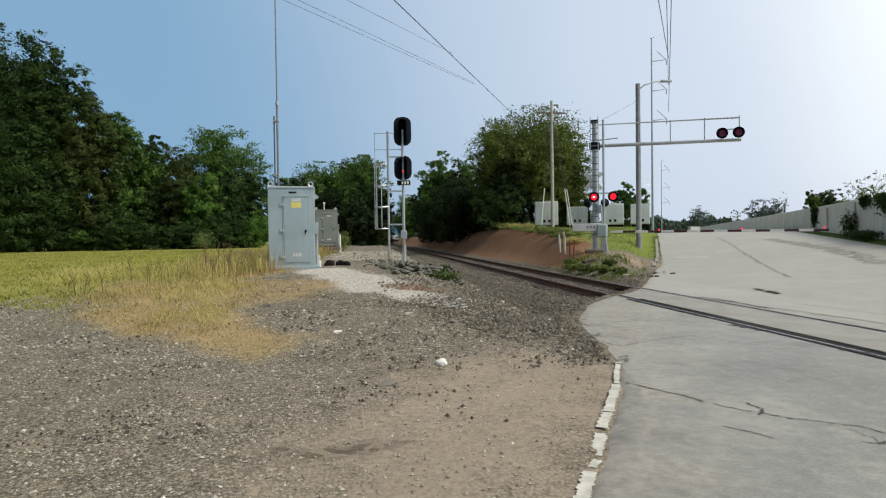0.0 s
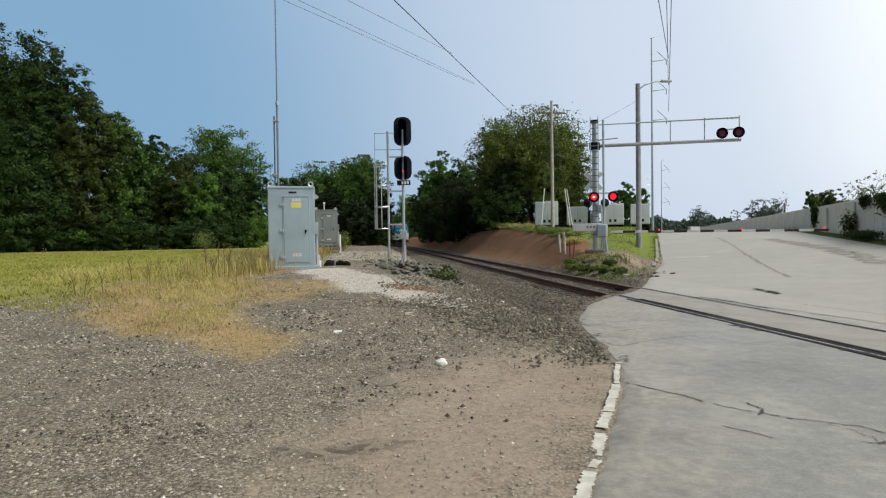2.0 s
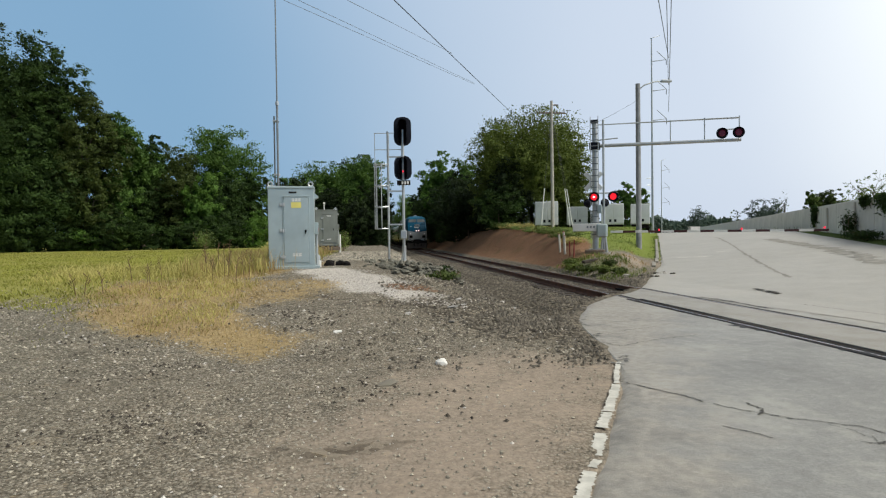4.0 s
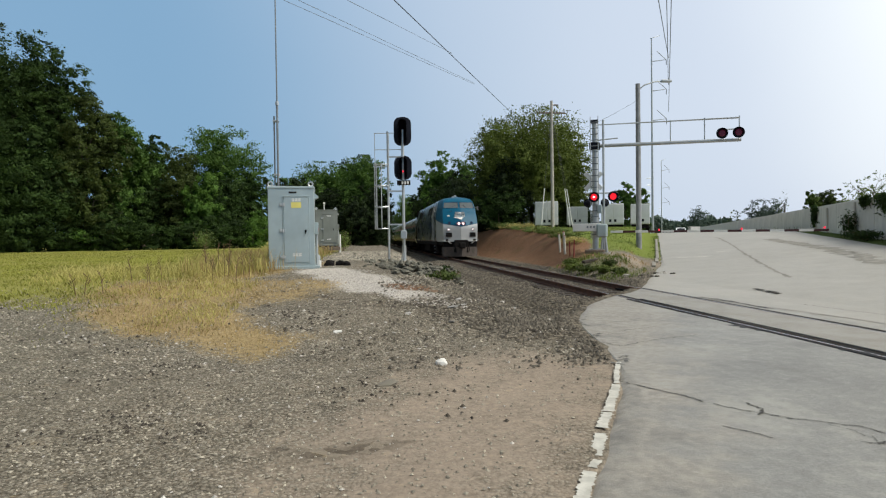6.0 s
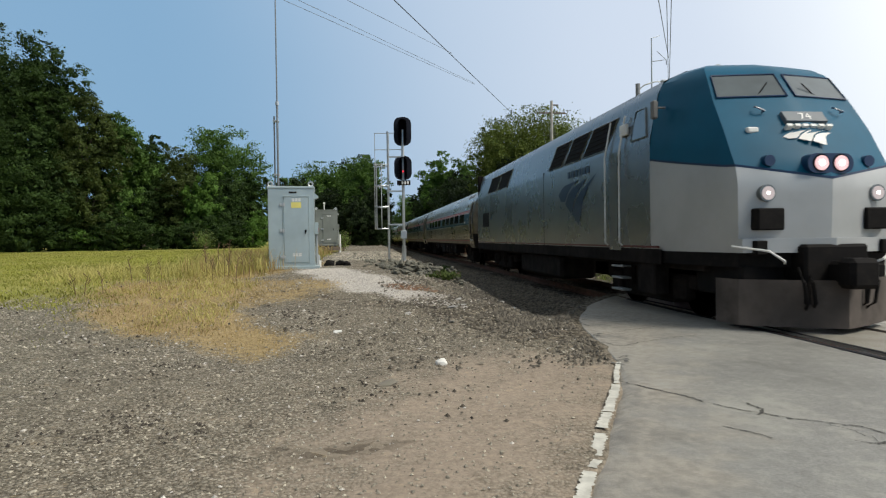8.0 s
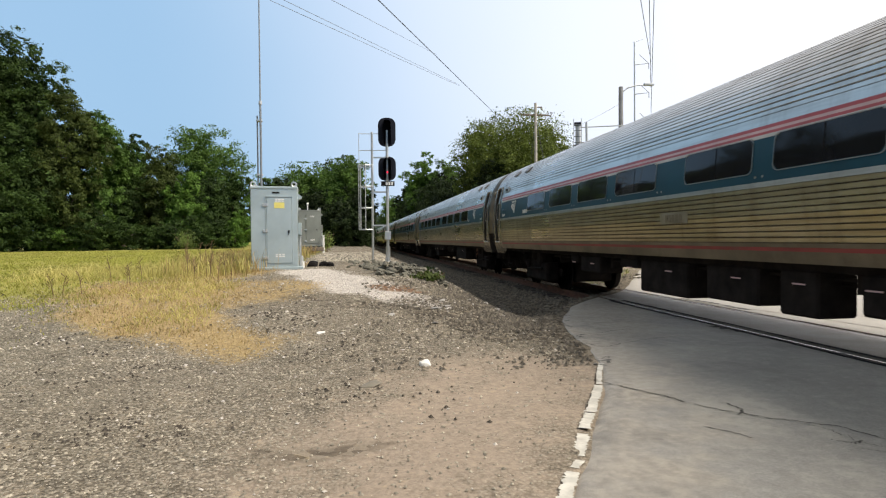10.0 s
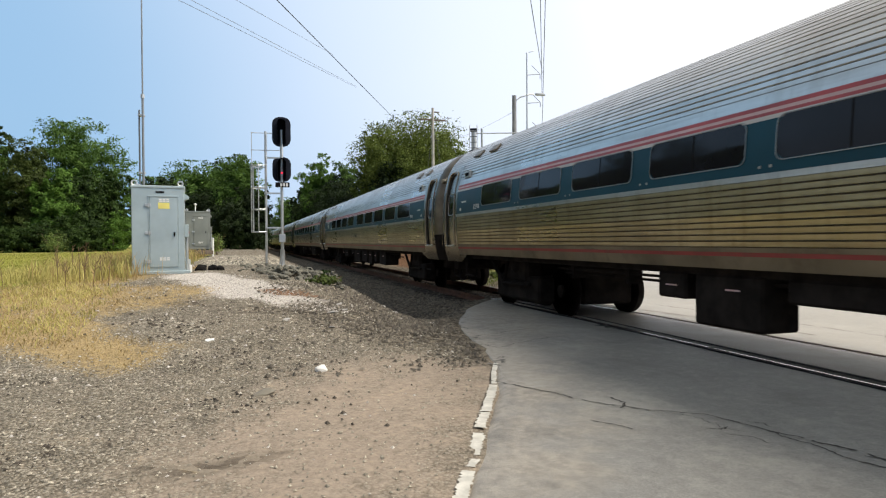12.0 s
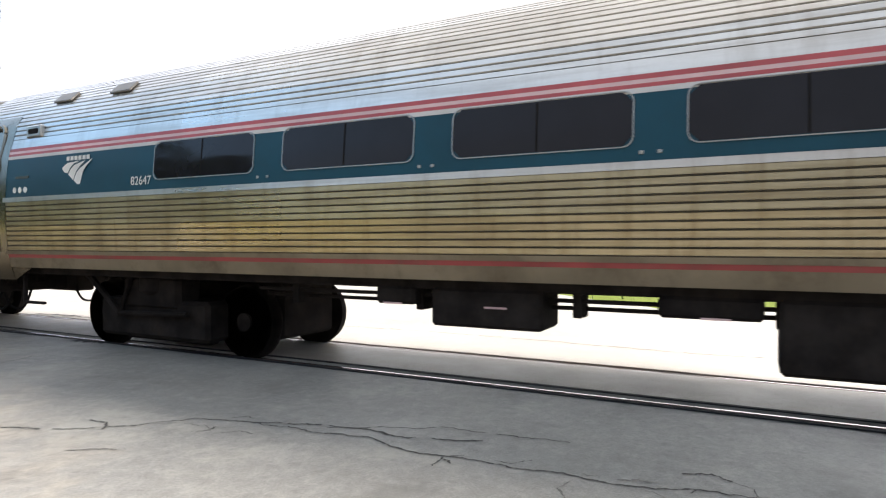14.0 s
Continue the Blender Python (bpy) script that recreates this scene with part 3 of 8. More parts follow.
def build_road():
    near, far = TRACK_X - GAUGE / 2, TRACK_X + GAUGE / 2
    strips = (("west", axis([(-14, -2, 2.0), (-2, near - 0.105, 0.16)])), ("middle", np.linspace(near + 0.10, far - 0.09, 9)),
              ("east", axis([(far + 0.085, 14, 0.3), (14, 40, 1.2), (40, 95, 8.0)])))
    road = thing("road", "weathered pale grey cracked asphalt road crossing the railway aslant", "road", kind="structure")
    for name, xs in strips:
        rows = []
        for x in xs:
            y0, y1 = road_span(float(x))
            f = np.linspace(0, 1, 70) ** 0.7
            y = y0 + (y1 - y0) * f
            z = road_height(np.full_like(y, x), y)
            z[-1] -= 0.07
            rows.append([(float(x), float(b), float(c)) for b, c in zip(y, z)])
        if name == "west":
            rows.append([(p[0] + 0.004, p[1], -0.09) for p in rows[-1]])
        elif name == "east":
            rows.insert(0, [(p[0] - 0.004, p[1], -0.09) for p in rows[0]])
        else:
            rows = [[(p[0] - 0.004, p[1], -0.09) for p in rows[0]]] + rows + [[(p[0] + 0.004, p[1], -0.09) for p in rows[-1]]]
        part("asphalt_" + ("planks" if name == "middle" else "lane"), Mesh().sheet(rows), M_CROSS if name == "middle" else M_ASPHALT, road, "yellowish worn crossing surface" if name == "middle" else "", 30)


def crossing_make(t, b):
    asphalt_make(t, b)
    pos = t.n("ShaderNodeNewGeometry").outputs["Position"]
    c = t.mix(t.step(0.3, 0.7, t.noise(1.4, 5, 0.6, pos)), (0.225, 0.205, 0.170), (0.295, 0.275, 0.240))
    c = t.mix(t.step(0.55, 0.72, t.noise(45, 4, 0.7, pos)), c, (0.13, 0.115, 0.09))
    t.put(b.inputs["Base Color"], c)


M_CROSS = material("crossing_surface", crossing_make)
build_road()


# ---- the track ----
def rail_section(x):
    return [(x - 0.07, -0.17), (x + 0.07, -0.17), (x + 0.07, -0.155), (x + 0.012, -0.13), (x + 0.012, -0.045), (x + 0.037, -0.035), (x + 0.037, -0.006), (x + 0.028, 0.0),
            (x - 0.028, 0.0), (x - 0.037, -0.006), (x - 0.037, -0.035), (x - 0.012, -0.045), (x - 0.012, -0.13), (x - 0.07, -0.155)]


M_TIE = plain("creosoted_timber", (0.055, 0.042, 0.033), 0.9, 0.0, 0.3, 5.0, 0.004, 0.3, (0.12, 0.1, 0.08))
M_STRIP = plain("black_crossing_strip", (0.014, 0.014, 0.017), 0.85, 0.0, 0.3, 5.0, 0.004, 0.12, (0.11, 0.10, 0.085), spec=0.2)
track = thing("railway_track", "single railway track on dark crushed stone ballast with wooden ties", "railway track", kind="structure")
for side_ in (-1, 1):
    x_ = TRACK_X + side_ * GAUGE / 2
    rail = part("rail", Mesh().prism(rail_section(x_), -60, 420), M_RUST, track, "rusty steel rail")
    part("railhead", Mesh().box(x_ - 0.015, x_ + 0.015, -60, 420, -0.001, 0.003, 0.0015), M_RAIL, rail, "bright worn running surface")
    # black strips on the floor of the rail gaps paint in their shade
    for s2 in (-1, 1):
        part("flangeway", Mesh().box(x_ + s2 * 0.072 - 0.034, x_ + s2 * 0.072 + 0.034, -14, 14.2 if side_ < 0 else 17.5, -0.15, -0.105), M_BLACK, track, "black strip for the shade in the gap beside the rail")
near_ = TRACK_X - GAUGE / 2
# added black strips make the shaded gaps beside the near rail look wider
for x0, x1 in ((near_ - 0.20, near_ - 0.108), (near_ + 0.102, near_ + 0.17)):
    part("rubber_strip", Mesh().box(x0, x1, -14, 13.2, -0.1, 0.021, 0.006), M_STRIP, track, "black strip widening the dark of the gap beside the rail")
tie_mesh = Mesh().box(-1.3, 1.3, -0.115, 0.115, -0.18, 0, 0.012).data("tie", M_TIE)
for k_ in range(260):
    y_ = 13.9 + 0.52 * k_
    t_ = part("tie", tie_mesh, M_TIE, track)
    t_.location = (TRACK_X + random.uniform(-0.04, 0.04), y_, -0.168 + random.uniform(-0.012, 0.006))
    t_.rotation_euler = (0, 0, random.uniform(-0.012, 0.012))


# ---- the train ----
def body_x(z):
    """Half-width of the coach's tube-shaped body at a height above the rail."""
    pts = ((0.90, 1.44), (1.14, 1.515), (1.35, 1.555), (1.70, 1.585), (2.05, 1.59), (2.40, 1.575), (2.70, 1.545), (2.90, 1.50), (3.20, 1.42), (3.47, 1.27), (3.68, 1.08), (3.84, 0.86), (3.93, 0.61), (4.0, 0.33), (4.02, 0.0))
    return float(np.interp(z, [p[0] for p in pts], [p[1] for p in pts]))


def skin(z0, z1, proud=0.0, k=4, side=-1):
    return [(side * (body_x(z0 + (z1 - z0) * i / k) + proud), z0 + (z1 - z0) * i / k) for i in range(k + 1)]


def strip(profile, y0, y1, step=None):
    rows = [[(x, y, z) for x, z in profile] for y in ((y0, y1) if step is None else np.linspace(y0, y1, max(2, int((y1 - y0) / step))))]
    return rows


def fluted(z0, z1, n, side, depth=0.026):
    """Profile of a fluted steel panel with n ribs."""
    prof = []
    for i in range(n):
        a, b = z0 + (z1 - z0) * i / n, z0 + (z1 - z0) * (i + 1) / n
        g = (b - a) * 0.14
        prof += [(side * (body_x(a) - depth), a), (side * (body_x(a + g) - depth), a + g), (side * body_x(a + g * 1.2), a + g * 1.2), (side * body_x(b - g * 0.8), b - g * 0.8), (side * (body_x(b) - 0.011), b - g * 0.1)]
    prof.append((side * (body_x(z1) - depth), z1))
    return prof


def roof_profile():
    """Fluted roof from eave to eave."""
    arc = []
    top = [(body_x(z), z) for z in np.linspace(2.955, 4.02, 80)]
    length = [0.0]
    for p, q in zip(top, top[1:]):
        length.append(length[-1] + math.dist(p, q))
    n = 27
    for i in range(n):
        for f, d in ((0.0, 0.024), (0.17, 0.024), (0.20, 0.0), (0.90, 0.0), (0.99, 0.012)):
            s = (i + f) / n * length[-1]
            x, z = float(np.interp(s, length, [p[0] for p in top])), float(np.interp(s, length, [p[1] for p in top]))
            arc.append((-(x - d * 0.7), z - d * 0.7))
    return arc + [(-x, z) for x, z in reversed(arc)]


# dull dark tone standing in for shade in grooves and door gaps
M_GROOVE_SHADE = plain("groove_soot", (0.075, 0.064, 0.050), 0.9, 0.0, 0.3, 2.0)
M_VEST = plain("dull_vestibule_steel", (0.29, 0.265, 0.215), 0.24, 1.0, 0.16, 0.9, 0.0, 0.5, (0.15, 0.115, 0.08))
M_HATCH = plain("dark_hatch_steel", (0.26, 0.24, 0.21), 0.5, 0.6, 0.2, 2.0)
M_END = plain("brown_sooty_metal", (0.21, 0.185, 0.150), 0.36, 0.8, 0.25, 1.6, 0.0, 0.6, (0.06, 0.045, 0.035))
M_PLATE = plain("pale_plate_metal", (0.34, 0.305, 0.235), 0.42, 0.85, 0.2, 3.0)
M_PALE = plain("dull_white_paint", (0.56, 0.54, 0.52), 0.5, 0.0, 0.08, 2.0, 0.0, 0.3, (0.36, 0.33, 0.3))
M_MAROON = plain("dirty_red_paint", (0.13, 0.028, 0.026), 0.5, 0.0, 0.15, 2.0)
M_RUST = plain("rusty_red_stripe", (0.32, 0.050, 0.045), 0.5, 0.0, 0.2, 1.5, 0.0, 0.6, (0.13, 0.075, 0.05))
M_PATCH = plain("dark_blue_panel", (0.012, 0.024, 0.040), 0.5, 0.0, 0.15, 2.0, spec=0.25)
M_FRAME = plain("window_frame_metal", (0.42, 0.41, 0.39), 0.4, 0.9, 0.08, 3.0)
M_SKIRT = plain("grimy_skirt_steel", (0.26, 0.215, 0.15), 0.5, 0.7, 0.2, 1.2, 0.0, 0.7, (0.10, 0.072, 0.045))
M_PINK = plain("faded_pink_paint", (0.62, 0.42, 0.41), 0.45, 0.0, 0.1, 2.0)
WIN_A = [4.64, 6.66, 8.68, 10.70, 13.22, 15.23, 17.24, 19.24, 21.25]   # near edge of each window, from the lettered end
WIN_W = 1.62
CAR = 26.0


def swoosh(scale, m, bend=0.0):
    """Plain travel mark: three leaf-shaped bands, each from a blunt foot to a tip; bend folds it back from its middle."""
    bands = (((-0.49, 0.13), (-0.40, 0.19), (-0.30, 0.23), (0.11, 0.26), (-0.10, 0.21), (-0.22, 0.13), (-0.30, 0.03), (-0.42, 0.04)),
             ((-0.29, 0.00), (-0.20, 0.11), (-0.08, 0.18), (0.27, 0.255), (0.08, 0.14), (-0.04, 0.04), (-0.13, -0.13)),
             ((-0.11, -0.13), (-0.02, 0.02), (0.10, 0.11), (0.51, 0.29), (0.30, 0.15), (0.18, 0.02), (0.07, -0.27)))
    out_ = Mesh()
    for band in bands:
        out_.add([(x * scale, bend * abs(x) * scale, z * scale) for x, z in band], [tuple(range(len(band)))], m)
    return out_


def letters(text, size, mat, parent, m, label=""):
    """Painted digits, or plain bars of their size where no text is given."""
    if not text:
        bars = Mesh()
        for k in range(5):
            bars.box(size * (0.62 * (k - 2) - 0.24), size * (0.62 * (k - 2) + 0.24), 0, size * 0.7, -0.001, 0.001, 0, m)
        return part("number_bars", bars, mat, parent, label)
    cu = bpy.data.curves.new("digits", "FONT")
    cu.body, cu.size, cu.extrude, cu.align_x = text, size, 0.001, "CENTER"
    tmp = bpy.data.objects.new("digits", cu)
    me = bpy.data.meshes.new_from_object(tmp)
    bpy.data.objects.remove(tmp)
    me.transform(m)
    me.materials.clear()
    me.materials.append(mat)
    ob = new("number", me)
    ob.parent = parent
    return tagged(ob, label)


def build_truck(parent, y, wheel_r=0.46, base=2.6, inside=True):
    """A two-axle truck; coach trucks carry their frames inside the wheels."""
    tr = part("truck", Mesh().box(-1.0, 1.0, y - 0.3, y + 0.3, 0.5, 1.05, 0.04), M_UNDER, parent, "sooty cast steel truck")
    part("brake_rigging", Mesh().box(-1.12, 1.12, y - base / 2 + 0.30, y + base / 2 - 0.30, 0.20, 0.72, 0.05), M_UNDER, tr)
    for s in (-1, 1):
        if inside:
            m = Mesh().box(s * 0.55 - 0.09, s * 0.55 + 0.09, y - base / 2 - 0.2, y + base / 2 + 0.2, 0.42, 0.70, 0.03)
            m.box(s * 0.78 - 0.12, s * 0.78 + 0.12, y - base / 2 + 0.52, y + base / 2 - 0.52, 0.13, 0.62, 0.05)
            m.box(s * 0.95 - 0.20, s * 0.95 + 0.20, y - 0.55, y + 0.55, 0.58, 1.04, 0.06)
        else:
            m = Mesh().box(s * 1.02 - 0.09, s * 1.02 + 0.09, y - base / 2 - 0.5, y + base / 2 + 0.5, 0.50, 0.74, 0.03)
            m.box(s * 1.05 - 0.11, s * 1.05 + 0.11, y - 0.45, y + 0.45, 0.28, 0.97, 0.04)
            for k in (-1, 1):
                m.box(s * 1.07 - 0.12, s * 1.07 + 0.12, y + k * base / 2 - 0.22, y + k * base / 2 + 0.22, 0.30, 0.70, 0.04)
                m.tube([(s * 1.1, y + k * 0.75, 0.62), (s * 1.1, y + k * 1.6, 0.36)], 0.035, 6)
        part("side_frame", m, M_UNDER, tr)
        if inside:
            br = Mesh().tube([(s * 1.18, y + 1.25, 1.05), (s * 1.18, y + 0.55, 0.52), (s * 1.18, y + 0.30, 1.05)], 0.045, 6)
            br.tube([(s * 1.18, y + 0.55, 0.52), (s * 1.18, y - 0.75, 0.56)], 0.035, 6)
            part("anchor_brace", br, M_UNDER, tr)
            part("air_spring", Mesh().tube([(s * 0.95, y, 0.78), (s * 0.95, y, 0.84), (s * 0.95, y, 1.0), (s * 0.95, y, 1.06)], [0.22, 0.28, 0.28, 0.22], 14), M_UNDER, tr)
        else:
            for k in (-1, 1):
                part("spring", Mesh().tube([(s * 1.14, y + k * 0.62, 0.45), (s * 1.14, y + k * 0.62, 1.04)], 0.12, 10), M_UNDER, tr)
    for k in (-1, 1):
        if not inside:
            part("end_beam", Mesh().box(-1.1, 1.1, y + k * (base / 2 + 0.55) - 0.12, y + k * (base / 2 + 0.55) + 0.12, 0.5, 0.85, 0.03), M_UNDER, tr)
        part("brake_unit", Mesh().box(-0.55, 0.55, y + k * base / 2 - 0.4, y + k * base / 2 + 0.4, 0.22, 0.95, 0.05), M_UNDER, tr)
        for s in (-1, 1):
            x = s * GAUGE / 2
            wheel = Mesh().tube([(x - 0.065, y + k * base / 2, wheel_r), (x + s * 0.03, y + k * base / 2, wheel_r), (x + s * 0.065, y + k * base / 2, wheel_r)], [wheel_r, wheel_r, wheel_r - 0.01], 32)
            wheel.tube([(x - s * 0.065, y + k * base / 2, wheel_r), (x - s * 0.09, y + k * base / 2, wheel_r)], wheel_r + 0.028, 32)
            wheel.tube([(x, y + k * base / 2, wheel_r), (x + s * 0.10, y + k * base / 2, wheel_r)], 0.12, 12)
            part("wheel", wheel, M_UNDER, tr, "dark steel wheel")
    return tr


def build_coach(number, letter_end_rear):
    """An 85-foot stainless coach; y runs back from its front coupler face, the near side is -x."""
    car = thing("passenger_coach", "fluted stainless passenger coach with blue band and red stripes", "train car", group="train")
    flip = (lambda u: CAR - u) if letter_end_rear else (lambda u: u)
    y0, y1 = 1.45, CAR - 1.45
    # fluted roof and sides, belt stripes
    part("roof", Mesh().sheet(strip(roof_profile(), y0, y1)), M_STEEL, car, "fluted stainless roof", 50)
    # dark sheets laid in every groove imitate the shade between the ribs
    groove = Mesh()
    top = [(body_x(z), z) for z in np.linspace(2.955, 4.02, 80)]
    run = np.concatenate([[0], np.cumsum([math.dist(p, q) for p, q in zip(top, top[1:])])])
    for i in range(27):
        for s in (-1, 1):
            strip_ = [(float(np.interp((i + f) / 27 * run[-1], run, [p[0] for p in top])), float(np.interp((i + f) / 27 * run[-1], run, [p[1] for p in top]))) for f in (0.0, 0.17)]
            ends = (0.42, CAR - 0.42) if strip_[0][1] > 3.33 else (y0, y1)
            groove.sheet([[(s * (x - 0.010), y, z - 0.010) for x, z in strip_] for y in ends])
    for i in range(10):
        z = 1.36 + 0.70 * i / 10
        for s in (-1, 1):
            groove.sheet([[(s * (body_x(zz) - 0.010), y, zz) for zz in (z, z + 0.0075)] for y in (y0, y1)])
    tagged(part("groove_soot", groove, M_GROOVE_SHADE, car, "dark strips for the shade in the grooves between the steel ribs", 0), kind="stuff")
    for s in (-1, 1):
        part("lower_side", Mesh().sheet(strip(fluted(1.36, 2.06, 10, s), y0, y1)), M_STEEL_LOW, car, "fluted stainless lower side", 50)
        part("belt_rail", Mesh().sheet(strip(skin(2.055, 2.12, 0.014, 4, s), y0, y1)), M_STEEL, car)
        part("window_band", Mesh().sheet(strip(skin(2.11, 2.67, 0.0, 5, s), y0, y1)), M_BLUE, car, "dark blue window band")
        for z0, z1, mt, nm in ((2.67, 2.715, M_PALE, "stripe"), (2.715, 2.75, M_RED, "stripe"), (2.75, 2.785, M_PINK, "stripe"), (2.785, 2.83, M_RED, "stripe"), (1.262, 1.308, M_RUST, "stripe")):
            part(nm, Mesh().sheet(strip(skin(z0, z1, 0.002, 2, s), y0, y1)), mt, car, "red stripe" if mt is M_RED else "dirty rust-red stripe" if mt is M_RUST else "white stripe")
        part("eave_panel", Mesh().sheet(strip(skin(2.83, 2.96, 0.0, 4, s), y0, y1)), M_STEEL, car)
        part("side_sill", Mesh().sheet(strip(skin(1.308, 1.36, 0.006, 2, s), y0, y1)), M_SKIRT, car)
        part("skirt", Mesh().sheet(strip(skin(1.12, 1.262, 0.0, 3, s), y0, y1)), M_SKIRT, car)
        # windows
        for u in WIN_A:
            a, b = sorted((flip(u), flip(u + WIN_W)))
            frame_o, pane_o = rounded(a, b, 2.235, 2.700, 0.09), rounded(a + 0.009, b - 0.009, 2.244, 2.694, 0.084)
            place = lambda o, pr: [(s * (body_x(z) + pr), y, z) for y, z in o]
            vo, vi, vp = place(frame_o, 0.012), place(pane_o, 0.012), place(pane_o, -0.012)
            n = len(vo)
            fr = Mesh().add(vo + vi + vp + place(frame_o, -0.01), [(i, (i + 1) % n, n + (i + 1) % n, n + i) for i in range(n)] + [(n + i, n + (i + 1) % n, 2 * n + (i + 1) % n, 2 * n + i) for i in range(n)]
                           + [(i, 3 * n + i, 3 * n + (i + 1) % n, (i + 1) % n) for i in range(n)])
            wn = part("window", fr, M_FRAME, car, "thin metal window frame")
            pane, rows = Mesh(), []
            for z in np.linspace(2.25, 2.688, 7):
                ins = 0.075 - math.sqrt(max(0.0, 0.075 ** 2 - max(0.0, 0.075 - min(z - 2.255, 2.683 - z)) ** 2))
                rows.append([(s * (body_x(z) + 0.007), y, z) for y in (a + 0.013 + ins, (a + b) / 2, b - 0.013 - ins)])
            part("pane", pane.sheet(rows), M_GLASS, wn, "dark tinted glass", 60)
            part("mullion", Mesh().sheet([[(s * (body_x(z) + 0.010), y, z) for z in np.linspace(2.26, 2.68, 5)] for y in ((a + b) / 2 - 0.009, (a + b) / 2 + 0.009)]), M_BLACK, wn)
        for u0, u1 in zip(WIN_A, WIN_A[1:]):
            for du in (0.06, 0.20):
                yk = flip(u0 + WIN_W + du)
                part("stud", Mesh().box(min(s * (body_x(2.19) - 0.01), s * (body_x(2.19) + 0.008)), max(s * (body_x(2.19) - 0.01), s * (body_x(2.19) + 0.008)), yk - 0.018, yk + 0.018, 2.175, 2.205, 0.004), M_FRAME, car)
        # vestibule ends with doors
        for e in (0, 1):
            ev = (lambda u: CAR - u) if e else (lambda u: u)
            zs = list(np.linspace(0.93, 3.34, 23))
            body = Mesh().sheet([[(s * (body_x(z) + 0.004), ev(u), z) for z in zs] for u in (0.42, 0.62)])
            body.sheet([[(s * (body_x(z) + 0.004), ev(u), z) for z in zs] for u in (1.24, 1.50)])
            body.sheet([[(s * (body_x(z) + 0.004), ev(u), z) for z in np.linspace(3.18, 3.34, 4)] for u in (0.62, 1.24)])
            body.sheet([[(s * (body_x(z) + 0.004), ev(u), z) for z in np.linspace(0.93, 1.33, 4)] for u in (0.62, 1.24)])
            for u in (0.62, 1.24):
                body.sheet([[(s * (body_x(z) + pr), ev(u), z) for z in zs[3:21]] for pr in (0.004, -0.05)])
            body.sheet([[(s * (body_x(0.93 + 0.19 * f) + 0.002), ev(1.50 + 0.55 * f), 0.93 + 0.21 * f), (s * body_x(1.2), ev(1.50 + 0.55 * f), 1.2)] for f in (0, 0.35, 0.7, 1)])
            vs = part("vestibule", body, M_VEST, car, "plain stainless vestibule wall", 40)
            part("door", Mesh().sheet([[(s * (body_x(z) - 0.045), ev(u), z) for z in np.linspace(1.33, 3.18, 12)] for u in (0.62, 1.24)]), M_VEST, vs, "stainless side door")
            pr = -0.038
            pw = part("door_window", Mesh().sheet([[(s * (body_x(z) + pr), ev(u), z) for z in np.linspace(2.12 + d, 2.66 - d, 5)] for u, d in ((0.72, 0.07), (0.75, 0.02), (0.80, 0), (1.06, 0), (1.11, 0.02), (1.14, 0.07))]), M_GLASS, vs, "dark door window")
            rim = rounded(0.715, 1.145, 2.115, 2.665, 0.08, 3)
            part("gasket", Mesh().tube([(s * (body_x(z) + pr), ev(u), z) for u, z in rim + rim[:1]], 0.011, 5), M_FRAME, pw)
            # raised frame, and inside it a dark tube that paints the shadow gap
            for inset, r_, mt, nm in ((0.0, 0.030, M_VEST, "door_frame"), (0.05, 0.016, M_GROOVE_SHADE, "door_seal")):
                a0, a1, zt = 0.59 + inset, 1.27 - inset, 3.22 - inset
                arch = [(a0, 1.34), (a0, zt - 0.22)] + [(a0 + 0.20 * (1 - math.cos(radians(t))), zt - 0.22 + 0.22 * math.sin(radians(t))) for t in (25, 50, 75, 90)] + [(a1 - 0.20 * (1 - math.cos(radians(t))), zt - 0.22 + 0.22 * math.sin(radians(t))) for t in (90, 75, 50, 25)] + [(a1, zt - 0.22), (a1, 1.34)]
                dense = [(p[0] + (q[0] - p[0]) * f, p[1] + (q[1] - p[1]) * f) for p, q in zip(arch, arch[1:]) for f in (0, 0.25, 0.5, 0.75)] + arch[-1:]
                part(nm, Mesh().tube([(s * (body_x(z) + (0.004 if inset == 0 else -0.03)), ev(u), z) for u, z in dense], r_, 6), mt, vs, "rounded raised door frame" if inset == 0 else "dark line for the shadow gap inside the door frame")
            part("step", Mesh().box(min(s * 1.50, s * 1.60), max(s * 1.50, s * 1.60), min(ev(0.62), ev(1.24)), max(ev(0.62), ev(1.24)), 1.31, 1.345, 0.008), M_STEEL, vs)
            part("blue_patch", Mesh().sheet([[(s * (body_x(z) + 0.008), ev(u), z) for z in np.linspace(2.11, 2.67, 5)] for u in (0.46, 0.57)]), M_PATCH, vs, "dark blue paint panel")
            for z0 in (2.70, 2.77):
                part("stripe", Mesh().sheet([[(s * (body_x(z) + 0.008), ev(u), z) for z in (z0, z0 + 0.035)] for u in (0.46, 0.57)]), M_MAROON, vs, "dark red stripe")
            part("grab_iron", Mesh().tube([(s * 1.55, ev(0.40), 1.95), (s * 1.60, ev(0.36), 1.92), (s * 1.60, ev(0.36), 1.32), (s * 1.55, ev(0.42), 1.25)], 0.006, 6), M_VEST, vs)
            vt = part("vent", Mesh().box(min(s * (body_x(3.0) - 0.03), s * (body_x(3.0) + 0.035)), max(s * (body_x(3.0) - 0.03), s * (body_x(3.0) + 0.035)), min(ev(1.86), ev(2.22)), max(ev(1.86), ev(2.22)), 2.97, 3.14, 0.015), M_STEEL, car, "steel louvre frame on the roof shoulder")
